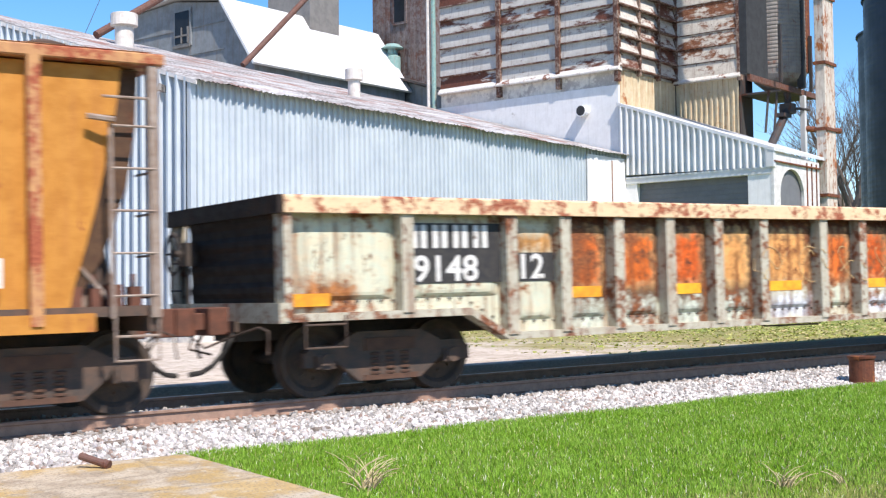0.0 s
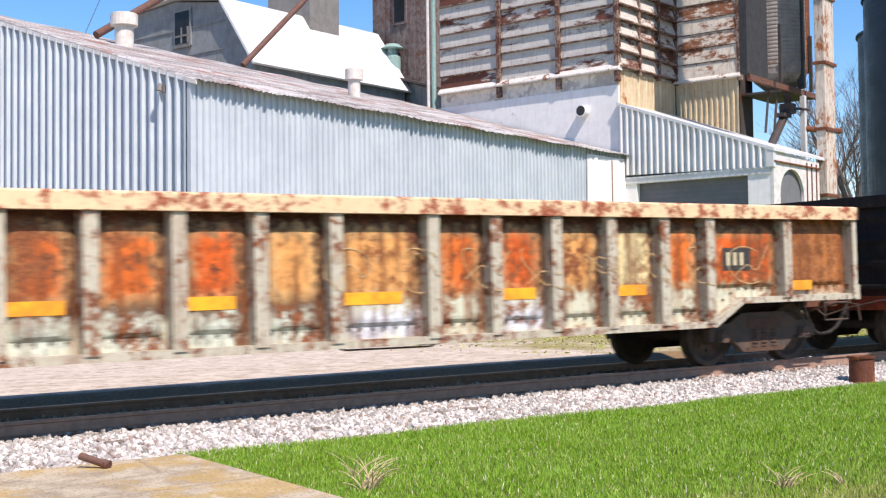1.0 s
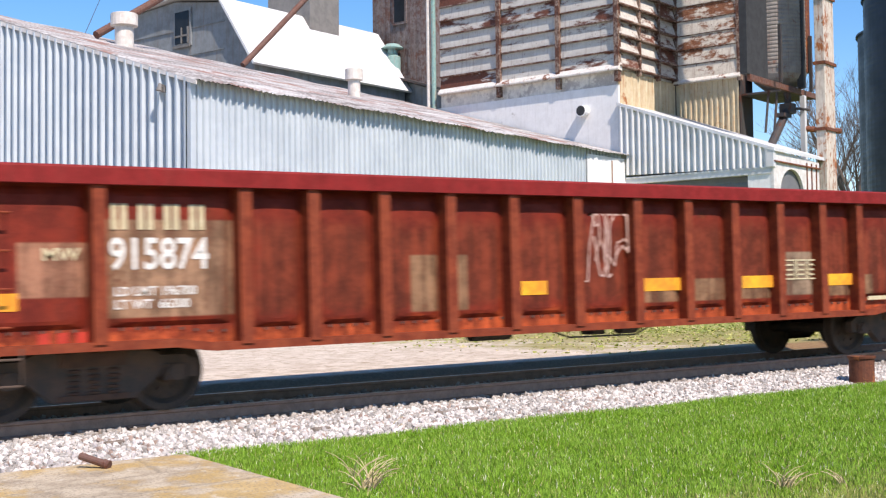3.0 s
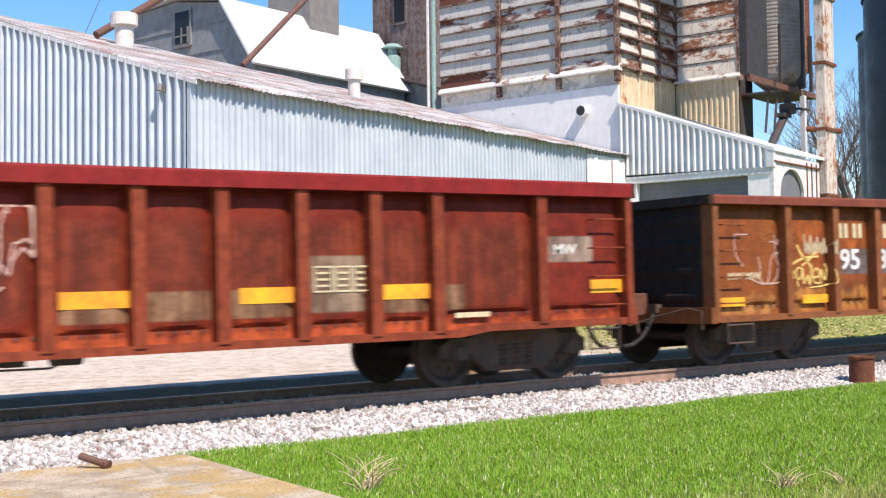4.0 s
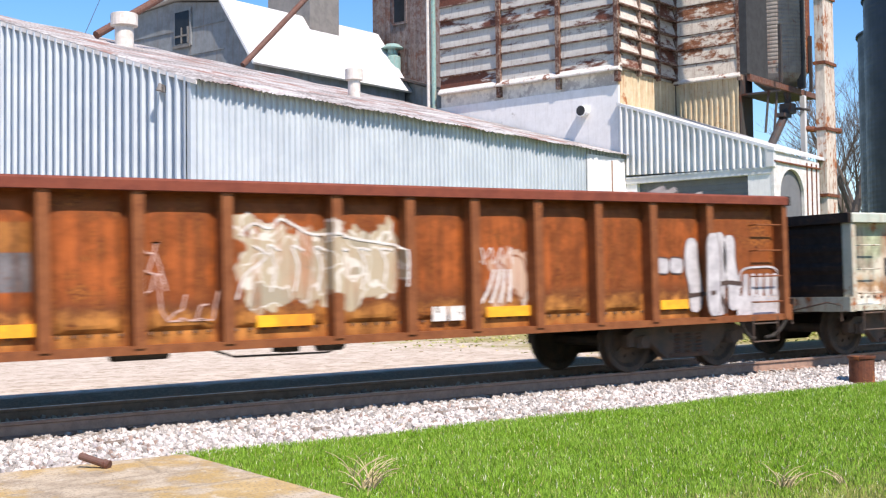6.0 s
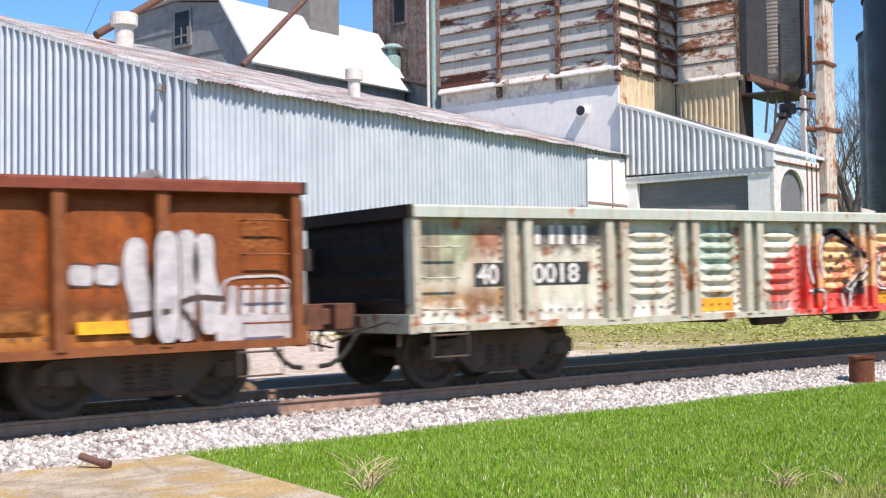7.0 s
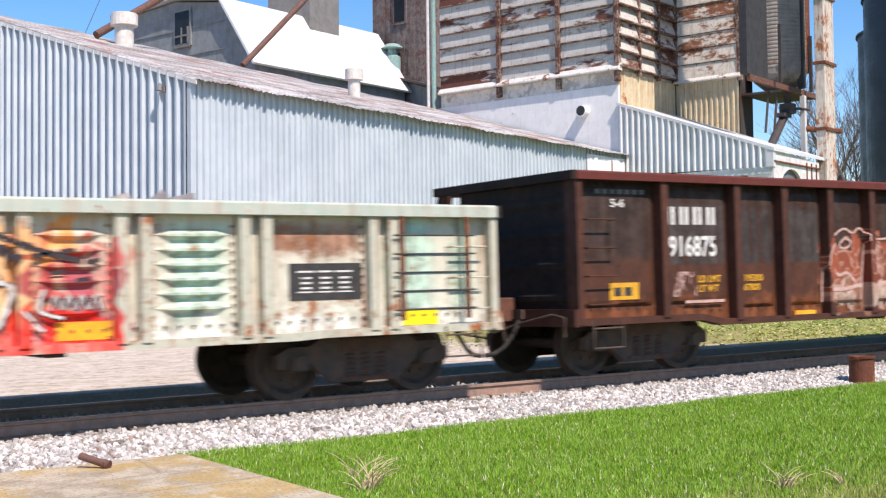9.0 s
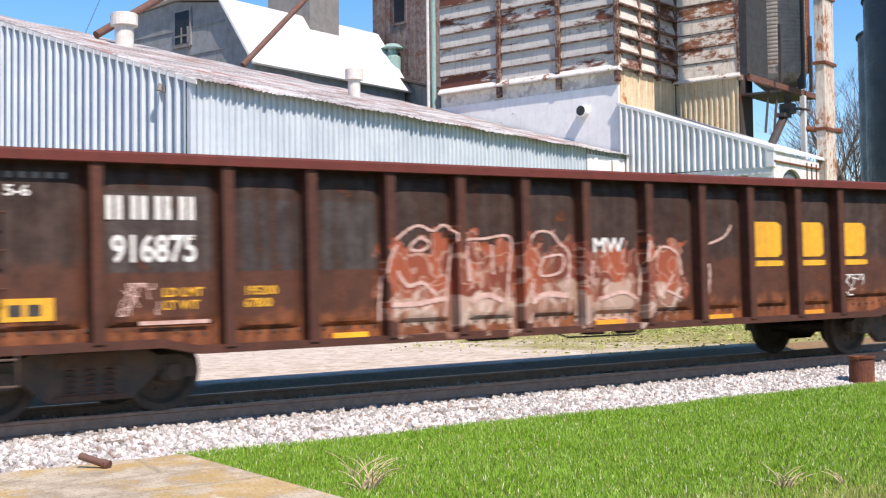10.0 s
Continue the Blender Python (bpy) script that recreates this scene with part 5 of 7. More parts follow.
# 1: cream and rust gondola with a fishbelly side
A0 = 6.08
ribs_a = [u - A0 for u in (7.65, 9.14, 9.98, 10.87, 11.78, 12.69, 13.6, 14.88, 15.78, 16.71, 17.62, 18.55, 19.4, 20.96)]
edges = ribs_a
pa = []
for i, (a, b) in enumerate(zip(edges, edges[1:])):
    if i in (0, 1):
        continue
    col = ((0.46, 0.080, 0.012), (0.50, 0.11, 0.018), (0.44, 0.10, 0.02), (0.56, 0.25, 0.08))[(i * 3) % 4 if i not in (6, 10) else 3]
    if i == 10:
        col = (0.55, 0.44, 0.24)
    pa.append((a - 0.1, b + 0.1, 0.98 if i < 6 else 1.15, 2.5, (0.10, 0.034, 0.017), True))
    pa.append((a + 0.13, b - 0.19, 1.12, 1.90, (0.52, 0.36, 0.17), True))
    pa.append((a + 0.19, b - 0.25, 1.18, 1.84, tuple(k * 1.4 for k in col), True))
    if i < 6:
        pa.append((a + 0.12, b - 0.12, 0.64, 0.96, (0.56, 0.60, 0.50), True))
    if i >= 4:
        pa.append((b - 0.24, b + 0.2, 0.62, 1.2, (0.20, 0.085, 0.04), True))
pa.append((edges[-1] - 0.1, 17, 1.0, 2.4, (0.34, 0.12, 0.035), True))
pa.append((edges[1] + 0.1, edges[2] - 0.1, 1.62, 1.86, (0.5, 0.25, 0.08), True))
pa.append((0.25, 0.95, 1.0, 1.35, (0.45, 0.18, 0.06), True))
pa.append((14.1 - A0 - 0.3, 14.75 - A0, 0.68, 0.98, (0.66, 0.68, 0.74), True))
pa.append((15.85 - A0, 16.6 - A0, 0.66, 0.95, (0.66, 0.68, 0.74), True))
M_A = weathered("cream_green_gondola", (0.56, 0.59, 0.46), (0.64, 0.58, 0.41), rust=(0.12, 0.042, 0.021), rust2=(0.32, 0.11, 0.04), cover=0.40, scale=1.6, streak=0.75, shift=3.1, patches=pa, chips=0.585, soil=(0.10, 0.06, 0.035))
M_A_RIB = weathered("cream_gondola_rib", (0.50, 0.48, 0.38), (0.42, 0.37, 0.28), rust=(0.12, 0.045, 0.025), rust2=(0.30, 0.11, 0.05), cover=0.45, scale=1.9, streak=0.6, shift=8.0, chips=0.58)
M_A_CH = weathered("cream_chord", (0.74, 0.56, 0.34), (0.68, 0.50, 0.31), rust=(0.22, 0.055, 0.03), rust2=(0.42, 0.15, 0.08), cover=0.52, scale=2.6, streak=0.1, shift=1.0, chips=0.60)
# end walls: grime, plus the shade of the ends put into a near-black colour
M_DARK_END = weathered("shade_dark_end_steel", (0.036, 0.029, 0.026), (0.028, 0.022, 0.02), rust=(0.04, 0.026, 0.02), rust2=(0.07, 0.042, 0.03), cover=0.4, scale=2, streak=0.4)
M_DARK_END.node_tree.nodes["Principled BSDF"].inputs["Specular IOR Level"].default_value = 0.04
refl_a = [(0.12, 0.62), (10.05 - A0, 10.65 - A0), (11.88 - A0, 12.44 - A0), (13.75 - A0, 14.5 - A0), (15.9 - A0, 16.45 - A0), (17.7 - A0, 18.3 - A0), (21.05 - A0, 21.6 - A0)]
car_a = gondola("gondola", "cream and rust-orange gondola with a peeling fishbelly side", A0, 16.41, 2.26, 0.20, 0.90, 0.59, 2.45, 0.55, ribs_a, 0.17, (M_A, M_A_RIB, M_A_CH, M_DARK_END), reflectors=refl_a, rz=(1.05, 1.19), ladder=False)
bm = bmesh.new()
box(bm, ribs_a[0] + 0.09, ribs_a[1] - 0.09, YP - 0.003, YP, 1.27, 1.97)
part("stencil_ground", bm, M_BLACK, car_a, "black ground for the stencilled number")
bm = bmesh.new()
box(bm, ribs_a[1] + 0.1, ribs_a[2] - 0.1, YP - 0.003, YP, 1.27, 1.62)
part("stencil_ground", bm, M_BLACK, car_a, "black ground for the stencilled number")
marks(ribs_a[0] + 0.13, YP - 0.004, 1.68, 1.16, 0.27, 4, M_WHITE, car_a, gap=0.22)
words("9148", 0.42, ribs_a[0] + 0.14, YP - 0.005, 1.30, M_WHITE, car_a, spread=1.10)
words("12", 0.42, ribs_a[1] + 0.14, YP - 0.005, 1.31, M_WHITE, car_a, spread=1.05)
bm = bmesh.new()
box(bm, 19.75 - A0, 20.3 - A0, YP - 0.003, YP, 1.35, 1.66)
part("stencil_ground", bm, M_BLACK, car_a, "small black data panel")
bars(19.82 - A0, YP - 0.004, 1.42, 0.4, 0.18, 3, M_CREAM, car_a, name="data_mark", gap=0.5)

# 2: oxide red gondola
B0 = 23.72
ribs_b = [u - B0 for u in (25.23, 26.79, 27.6, 28.5, 29.4, 30.33, 31.33, 32.35, 33.27, 34.17, 35.1, 36.02, 36.86, 38.4)]
pb = [(ribs_b[0] + 0.08, ribs_b[1] - 0.08, 1.0, 1.98, (0.30, 0.17, 0.10), False), (0.75, 1.5, 1.22, 1.75, (0.32, 0.15, 0.09), False),
      (35.2 - B0, 36.0 - B0, 0.98, 1.6, (0.26, 0.18, 0.12), False), (38.5 - B0, 39.3 - B0, 1.5, 1.82, (0.30, 0.22, 0.17), False)]
for a, b in ((28.9, 29.3), (29.45, 29.7), (33.4, 34.1), (34.3, 35.05), (32.5, 33.2), (36.1, 36.8), (37.0, 37.3)):
    pb.append((a - B0, b - B0, 0.95, 1.25 if a > 30 else 1.6, (0.24, 0.13, 0.07), False))
pb.append((0.0, 16.2, 0.6, 0.84, (0.42, 0.08, 0.024), True))
for a, b in zip(ribs_b, ribs_b[1:]):
    pb.insert(0, (a + 0.1, b - 0.1, 1.0, 1.95, (0.175, 0.032, 0.013), True))
M_B = weathered("oxide_red_gondola", (0.20, 0.022, 0.009), (0.11, 0.013, 0.007), rust=(0.09, 0.02, 0.01), rust2=(0.22, 0.045, 0.015), cover=0.18, scale=0.9, streak=0.4, shift=5.0, patches=pb, chips=0.66, soil=(0.06, 0.02, 0.015))
M_B_RIB = weathered("oxide_red_rib", (0.25, 0.050, 0.019), (0.15, 0.027, 0.012), rust=(0.15, 0.04, 0.02), rust2=(0.3, 0.07, 0.03), cover=0.2, scale=1.4, streak=0.5, shift=2.0, chips=0.66, soil=(0.08, 0.03, 0.02))
M_B_CH = weathered("oxide_red_chord", (0.24, 0.016, 0.014), (0.17, 0.012, 0.011), rust=(0.13, 0.03, 0.02), rust2=(0.2, 0.04, 0.03), cover=0.05, scale=1.2, streak=0.2, shift=2.0, chips=0.7)
refl_b = [(0.1, 0.75), (30.42 - B0, 30.9 - B0), (32.5 - B0, 33.2 - B0), (34.4 - B0, 35.05 - B0), (36.12 - B0, 36.8 - B0), (39.25 - B0, 39.8 - B0)]
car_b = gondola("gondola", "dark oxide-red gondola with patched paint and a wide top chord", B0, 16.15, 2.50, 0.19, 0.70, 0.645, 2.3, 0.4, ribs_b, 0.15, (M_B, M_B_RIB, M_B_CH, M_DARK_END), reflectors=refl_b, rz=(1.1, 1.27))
marks(ribs_b[0] + 0.16, YP, 1.88, 1.1, 0.26, 4, M_CREAM, car_b, gap=0.36)
words("915874", 0.40, ribs_b[0] + 0.13, YP - 0.001, 1.49, M_WHITE, car_b, spread=0.88, tall=1.1)
words("LD LMT 196700\nLT WT  66300", 0.13, ribs_b[0] + 0.18, YP - 0.001, 1.22, M_WHITE, car_b, name="data_lettering")
words("MW", 0.17, 0.98, YP - 0.001, 1.58, M_CREAM, car_b, spread=1.2)
words("MW", 0.17, 38.65 - B0, YP - 0.001, 1.60, M_WHITE, car_b, spread=1.2)
bm = bmesh.new()
for xa, xb in ((0, 0.24), (0.26, 0.48), (0.50, 0.69)):
    x0 = 35.28 - B0
    for q in (0, 1):
        box(bm, x0 + xa, x0 + xb, YP - 0.004, YP, 1.20 + q * 0.27, 1.22 + q * 0.27)
    for q in (xa, xb - 0.018):
        box(bm, x0 + q, x0 + q + 0.018, YP - 0.005, YP, 1.20, 1.49)
    for q in range(3):
        box(bm, x0 + xa + 0.04, x0 + xb - 0.05, YP - 0.004, YP, 1.26 + q * 0.07, 1.285 + q * 0.07)
tagged(part("data_table", bm, M_CREAM, car_b, "white outlined inspection stencil"), kind="stuff")


def scrawl(car, x, z, w, hgt, mat, seed, strokes, r=0.012, name="graffiti"):
    """Loose sprayed strokes on the near side."""
    q = random.Random(seed)
    bm = bmesh.new()
    for i in range(strokes):
        cx = x + w * (i + 0.5) / strokes
        pts = []
        p = Vector((cx + q.uniform(-0.1, 0.1) * w, 0, z + q.uniform(0.1, 0.9) * hgt))
        a = q.uniform(0, 6.28)
        for k in range(12):
            a += q.uniform(-1.0, 1.3)
            p = Vector((min(x + w, max(x, p.x + math.cos(a) * max(w / strokes, 0.06) * 0.6)), 0, min(z + hgt, max(z, p.z + math.sin(a) * hgt * 0.24))))
            pts.append(p.copy())
        for u, v in zip(pts, pts[1:]):
            d = (v - u)
            if d.length < 1e-4:
                continue
            nrm = Vector((-d.z, 0, d.x)).normalized() * r
            vs = [bm.verts.new((c.x, YP - 0.001 - i * 0.0002, c.z)) for c in (u - nrm, u + nrm, v + nrm, v - nrm)]
            bm.faces.new(vs)
            ex = bmesh.ops.extrude_face_region(bm, geom=bm.faces[-1:])
            bmesh.ops.translate(bm, verts=[g for g in ex["geom"] if isinstance(g, bmesh.types.BMVert)], vec=(0, -0.0006, 0))
    return tagged(part(name, bm, mat, car, "sprayed graffiti strokes"), kind="stuff")


M_PALETAG = plain("faded_spray", (0.60, 0.42, 0.36), (0.44, 0.26, 0.21), 14, 0.7)
M_YTAG = plain("yellow_spray", (0.80, 0.62, 0.22), (0.7, 0.5, 0.15), 14, 0.6)
M_WTAG = plain("white_spray", (0.72, 0.70, 0.66), (0.55, 0.5, 0.46), 9, 0.6)
scrawl(car_b, 31.42 - B0, 1.25, 0.85, 0.85, M_PALETAG, 4, 9, 0.011)
bars(0.95, YP + 0.05, 0.76, 0.55, 0.12, 3, plain("bright_red_paint", (0.5, 0.05, 0.03), None, 10, 0.6), car_b, name="painted_mark", gap=0.4)
bm = bmesh.new()
box(bm, 37.15 - B0, 37.65 - B0, YP - 0.004, YP, 0.86, 0.92)
part("pale_plate", bm, M_CREAM, car_b)
TRAIN.append((car_b, B0))

# 3: rust-brown gondola with tags
C0 = 41.36
ribs_c = [u - C0 for u in (42.9, 43.95, 44.93, 45.92, 46.86, 47.8, 48.76, 50.06, 51.01, 51.92, 52.87, 53.85, 54.8, 55.85)]
grey_c = [(44.03 - C0, 44.87 - C0, 1.26, 1.64, (0.15, 0.135, 0.135), False), (45.0 - C0, 45.86 - C0, 1.26, 1.64, (0.15, 0.135, 0.135), False), (46.0 - C0, 46.8 - C0, 1.28, 1.66, (0.16, 0.15, 0.155), False), (46.0 - C0, 46.8 - C0, 1.66, 1.95, (0.30, 0.12, 0.03), False)]
pc = [(0.1, 1.4, 0.7, 0.95, (0.42, 0.20, 0.06), True)]
for a, b in zip(ribs_c, ribs_c[1:]):
    pc.append((a - 0.1, b + 0.1, 1.02, 1.12, (0.09, 0.03, 0.015), True))
    pc.append((a + 0.1, b - 0.1, 0.70, 1.04, (0.46, 0.19, 0.045), True))
    pc.append((a + 0.12, b - 0.18, 1.2, 2.0, (0.33, 0.085, 0.018), True))
pc += grey_c
tags_c = [(48.95 - C0, 50.95 - C0, 1.12, 1.95, (0.46, 0.40, 0.28), (0.36, 0.33, 0.24), (0.70, 0.68, 0.60), 3.4),
          (52.15 - C0, 52.8 - C0, 1.0, 1.6, (0.55, 0.40, 0.30), (0.5, 0.45, 0.4), (0.25, 0.10, 0.05), 3.0)]
M_C = weathered("rust_brown_gondola", (0.25, 0.068, 0.015), (0.15, 0.042, 0.013), rust=(0.10, 0.028, 0.011), rust2=(0.36, 0.12, 0.025), cover=0.35, scale=0.8, streak=0.5, shift=11.0, patches=pc, tags=tags_c, chips=0.64, soil=(0.08, 0.035, 0.02))
M_C_RIB = weathered("rust_brown_rib", (0.24, 0.085, 0.03), (0.17, 0.055, 0.02), rust=(0.14, 0.042, 0.018), rust2=(0.3, 0.11, 0.035), cover=0.3, scale=1.2, streak=0.55, shift=12.0, tags=tags_c, chips=0.64, soil=(0.07, 0.03, 0.02))
M_C_CH = weathered("brown_chord", (0.21, 0.055, 0.03), (0.15, 0.04, 0.025), rust=(0.11, 0.03, 0.02), rust2=(0.2, 0.06, 0.035), cover=0.2, scale=1.2, streak=0.2, shift=14.0, chips=0.7)
refl_c = [(0.07, 0.72), (43.3 - C0, 43.85 - C0), (46.12 - C0, 46.8 - C0), (49.13 - C0, 49.8 - C0), (52.14 - C0, 52.8 - C0), (55.0 - C0, 55.55 - C0), (56.9 - C0, 57.3 - C0)]
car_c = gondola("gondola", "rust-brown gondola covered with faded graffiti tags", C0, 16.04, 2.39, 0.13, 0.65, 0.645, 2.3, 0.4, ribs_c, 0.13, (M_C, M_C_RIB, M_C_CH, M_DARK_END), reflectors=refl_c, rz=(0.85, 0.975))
marks(44.15 - C0, YP, 1.80, 0.66, 0.22, 2, M_CREAM, car_c, gap=0.3)
marks(45.08 - C0, YP, 1.80, 0.66, 0.22, 2, M_CREAM, car_c, gap=0.3)
words("95", 0.42, 44.16 - C0, YP - 0.001, 1.34, M_WHITE, car_c, spread=1.15)
words("8006", 0.42, 45.08 - C0, YP - 0.001, 1.34, M_WHITE, car_c, spread=0.88)
words("MW MW", 0.14, 41.75 - C0, YP - 0.001, 1.22, M_CREAM, car_c, spread=1.2)
scrawl(car_c, 41.9 - C0, 1.15, 0.9, 0.7, M_PALETAG, 8, 6, 0.009)
scrawl(car_c, 47.9 - C0, 0.95, 0.8, 0.8, M_PALETAG, 9, 6, 0.009)
for xa in (51.36, 51.6):
    bm = bmesh.new()
    box(bm, xa - C0, xa + 0.2 - C0, YP - 0.004, YP, 0.83, 1.0)
    part("pale_plate", bm, M_WHITE, car_c, "white square marker")
# bubble tag: overlapping white lobes with dark outlines
M_LOBE = plain("white_spray_lobe", (0.56, 0.54, 0.54), (0.36, 0.34, 0.35), 6, 0.6)
M_LINE = plain("dark_spray_line", (0.09, 0.06, 0.05), None, 9, 0.6)

# 4: pale green and cream gondola with pressed corrugations
D0 = 58.82
ribs_d = [u - D0 for u in (60.37, 61.94, 63.23, 64.5, 65.75, 67.0, 68.2, 69.4, 70.6, 71.93, 73.5)]
tags_d = [(64.95 - D0, 66.2 - D0, 0.72, 1.62, (0.66, 0.014, 0.010), (0.60, 0.014, 0.010), (0.66, 0.02, 0.012), 1.1),
          (65.75 - D0, 70.0 - D0, 1.0, 1.88, (0.76, 0.30, 0.07), (0.80, 0.46, 0.20), (0.55, 0.10, 0.04), 1.9),
          (69.6 - D0, 70.5 - D0, 0.8, 1.68, (0.55, 0.02, 0.03), (0.34, 0.02, 0.05), (0.45, 0.30, 0.22), 2.4),
          (65.6 - D0, 70.5 - D0, 0.60, 1.06, (0.74, 0.020, 0.010), (0.70, 0.018, 0.010), (0.66, 0.016, 0.012), 1.3)]
pd = [(-0.1, 1.5, 0.6, 1.2, (0.40, 0.24, 0.12), True), (0.05, 0.7, 1.3, 2.0, (0.34, 0.30, 0.22), True), (0.9, 1.4, 1.6, 1.95, (0.40, 0.20, 0.13), True), (1.7, 2.95, 1.66, 2.0, (0.12, 0.11, 0.10), True), (72.1 - D0, 73.3 - D0, 1.6, 1.95, (0.36, 0.20, 0.13), True), (63.4 - D0, 64.4 - D0, 1.3, 2.0, (0.45, 0.58, 0.47), True),
      (73.6 - D0, 74.2 - D0, 0.8, 2.0, (0.46, 0.62, 0.50), True), (74.5 - D0, 74.75 - D0, 0.9, 2.0, (0.46, 0.60, 0.46), True), (59.3 - D0, 59.75 - D0, 1.5, 2.0, (0.42, 0.46, 0.30), True), (71.0 - D0, 71.6 - D0, 1.0, 1.9, (0.46, 0.60, 0.48), True)]
pd.append((-0.1, 16.4, 0.6, 0.96, (0.76, 0.74, 0.64), True))
M_D = weathered("cream_mint_gondola", (0.66, 0.625, 0.51), (0.52, 0.53, 0.42), cover=0.30, scale=1.3, streak=0.6, shift=21.0, patches=pd, tags=tags_d, chips=0.62, soil=(0.13, 0.09, 0.055))
M_D_RIB = weathered("cream_mint_rib", (0.52, 0.50, 0.40), (0.42, 0.44, 0.35), cover=0.38, scale=1.6, streak=0.5, shift=23.0, tags=tags_d, chips=0.60, soil=(0.2, 0.15, 0.1))
M_D_CH = weathered("mint_chord", (0.40, 0.47, 0.40), (0.50, 0.50, 0.42), cover=0.16, scale=1.3, streak=0.4, shift=25.0, chips=0.64, soil=(0.2, 0.18, 0.14))
louv = [(1.02, 1.92, [(a + 0.24, b - 0.24) for a, b in zip(ribs_d[1:10], ribs_d[2:10])])]
refl_d = [(63.55 - D0, 64.15 - D0), (67.1 - D0, 67.7 - D0), (69.85 - D0, 70.4 - D0), (73.8 - D0, 74.28 - D0)]
car_d = gondola("gondola", "pale green and cream gondola with pressed sides and red graffiti", D0, 16.25, 2.18, 0.15, 0.72, 0.70, 2.3, 0.4, ribs_d, 0.13, (M_D, M_D_RIB, M_D_CH, M_DARK_END), twin=0.25, rib_out=0.14, bulge=0.0, louvres=louv, reflectors=refl_d, rz=(0.80, 0.98), fresh=(refl_d[3],))
marks(60.55 - D0, YP, 1.72, 1.1, 0.24, 3, M_WHITE, car_d, gap=0.34)
for xa, xb in ((59.78, 60.16), (60.58, 61.5)):
    bm = bmesh.new()
    box(bm, xa - 0.03 - D0, xb + 0.04 - D0, YP - 0.003, YP, 1.22, 1.50)
    part("stencil_ground", bm, M_BLACK, car_d, "black ground for the stencilled number")
words("40", 0.33, 59.80 - D0, YP - 0.004, 1.25, M_WHITE, car_d, spread=0.95)
words("0018", 0.33, 60.64 - D0, YP - 0.004, 1.25, M_WHITE, car_d, spread=1.12)
bm = bmesh.new()
box(bm, 72.36 - D0, 73.27 - D0, YP - 0.003, YP, 1.12, 1.52)
part("stencil_ground", bm, M_BLACK, car_d, "black data panel")
bm = bmesh.new()
for q in range(3):
    x0 = 72.46 - D0 + q * 0.24
    box(bm, x0, x0 + 0.2, YP - 0.005, YP - 0.003, 1.42, 1.44)
    box(bm, x0, x0 + 0.2, YP - 0.005, YP - 0.003, 1.20, 1.215)
    for j in range(3):
        box(bm, x0 + 0.04, x0 + 0.17, YP - 0.005, YP - 0.003, 1.24 + j * 0.055, 1.262 + j * 0.055)
part("data_mark", bm, M_WHITE, car_d)
M_BTAG = plain("black_spray", (0.035, 0.03, 0.035), (0.07, 0.05, 0.05), 9, 0.6)


def spray(car, start, line, mat, r, ribs, twin, out=0.0, rounded=False, name="graffiti"):
    """One sprayed stroke along (u, z) points; it climbs over the ribs that it crosses."""
    bm = bmesh.new()
    pts = []
    ext = [line[0], *line, line[-1]]
    for p0, p1, p2, p3 in zip(ext, ext[1:], ext[2:], ext[3:]):
        k = max(2, int(math.hypot(p2[0] - p1[0], p2[1] - p1[1]) / 0.03))
        for i in range(k):
            f = i / k
            pts.append(tuple(0.5 * (2 * b + (c - a) * f + (2 * a - 5 * b + 4 * c - d) * f * f + (3 * b - a - 3 * c + d) * f ** 3) for a, b, c, d in zip(p0, p1, p2, p3)))
    pts.append(line[-1])

    def skin(u):
        x = u - start
        near = min(min(abs(x - q + twin / 2), abs(x - q - twin / 2)) for q in ribs)
        return YP - (OUT - 0.008) - out % 0.05 if near < 0.075 else YP - out - 0.001
    rows = []
    for i, (u, z) in enumerate(pts):
        p, q = pts[max(0, i - 1)], pts[min(len(pts) - 1, i + 1)]
        dx, dz = q[0] - p[0], q[1] - p[1]
        m = math.hypot(dx, dz) or 1
        f = 2 * i / (len(pts) - 1) - 1
        w = r * max(0.12, 1 - abs(f) ** 5) ** 0.5 if rounded else r * (0.75 + 0.45 * math.sin(i * 0.9 + u * 7) ** 2)
        y = skin(u)
        rows.append([bm.verts.new((u - start + s * dz / m * w, y + e, z - s * dx / m * w)) for s, e in ((-1, 0), (-1, -0.003), (1, -0.003), (1, 0))])
    for a, b in zip(rows, rows[1:]):
        for j in range(3):
            bm.faces.new((a[j], a[j + 1], b[j + 1], b[j]))
    tagged(part(name, bm, mat, car, "sprayed graffiti stroke"), kind="stuff")


# bubble tag on the brown gondola: white tongues with dark edges
for u, z0, z1, r in ((55.62, 0.80, 1.80, 0.12), (55.87, 0.74, 1.86, 0.125), (56.12, 0.74, 1.88, 0.12), (56.36, 0.80, 1.84, 0.115)):
    bow = 0.04 * math.sin(u * 9)
    line = [(u, z0), (u - bow, z0 + 0.3 * (z1 - z0)), (u + bow, z0 + 0.65 * (z1 - z0)), (u + bow * 0.4, z1)]
    spray(car_c, C0, line, M_LINE, r + 0.022, ribs_c, 0.0, 0.0, True)
    spray(car_c, C0, line, M_LOBE, r, ribs_c, 0.0, 0.004, True)
for u in (55.04, 55.30):
    spray(car_c, C0, [(u - 0.13, 1.44), (u + 0.13, 1.42)], M_LINE, 0.12, ribs_c, 0.0, 0.0, True)
    spray(car_c, C0, [(u - 0.12, 1.44), (u + 0.12, 1.42)], M_LOBE, 0.10, ribs_c, 0.0, 0.004, True)
spray(car_c, C0, [(55.5, 1.02), (55.9, 1.06), (56.2, 1.18), (56.55, 1.16)], M_LINE, 0.03, ribs_c, 0.0, 0.008)
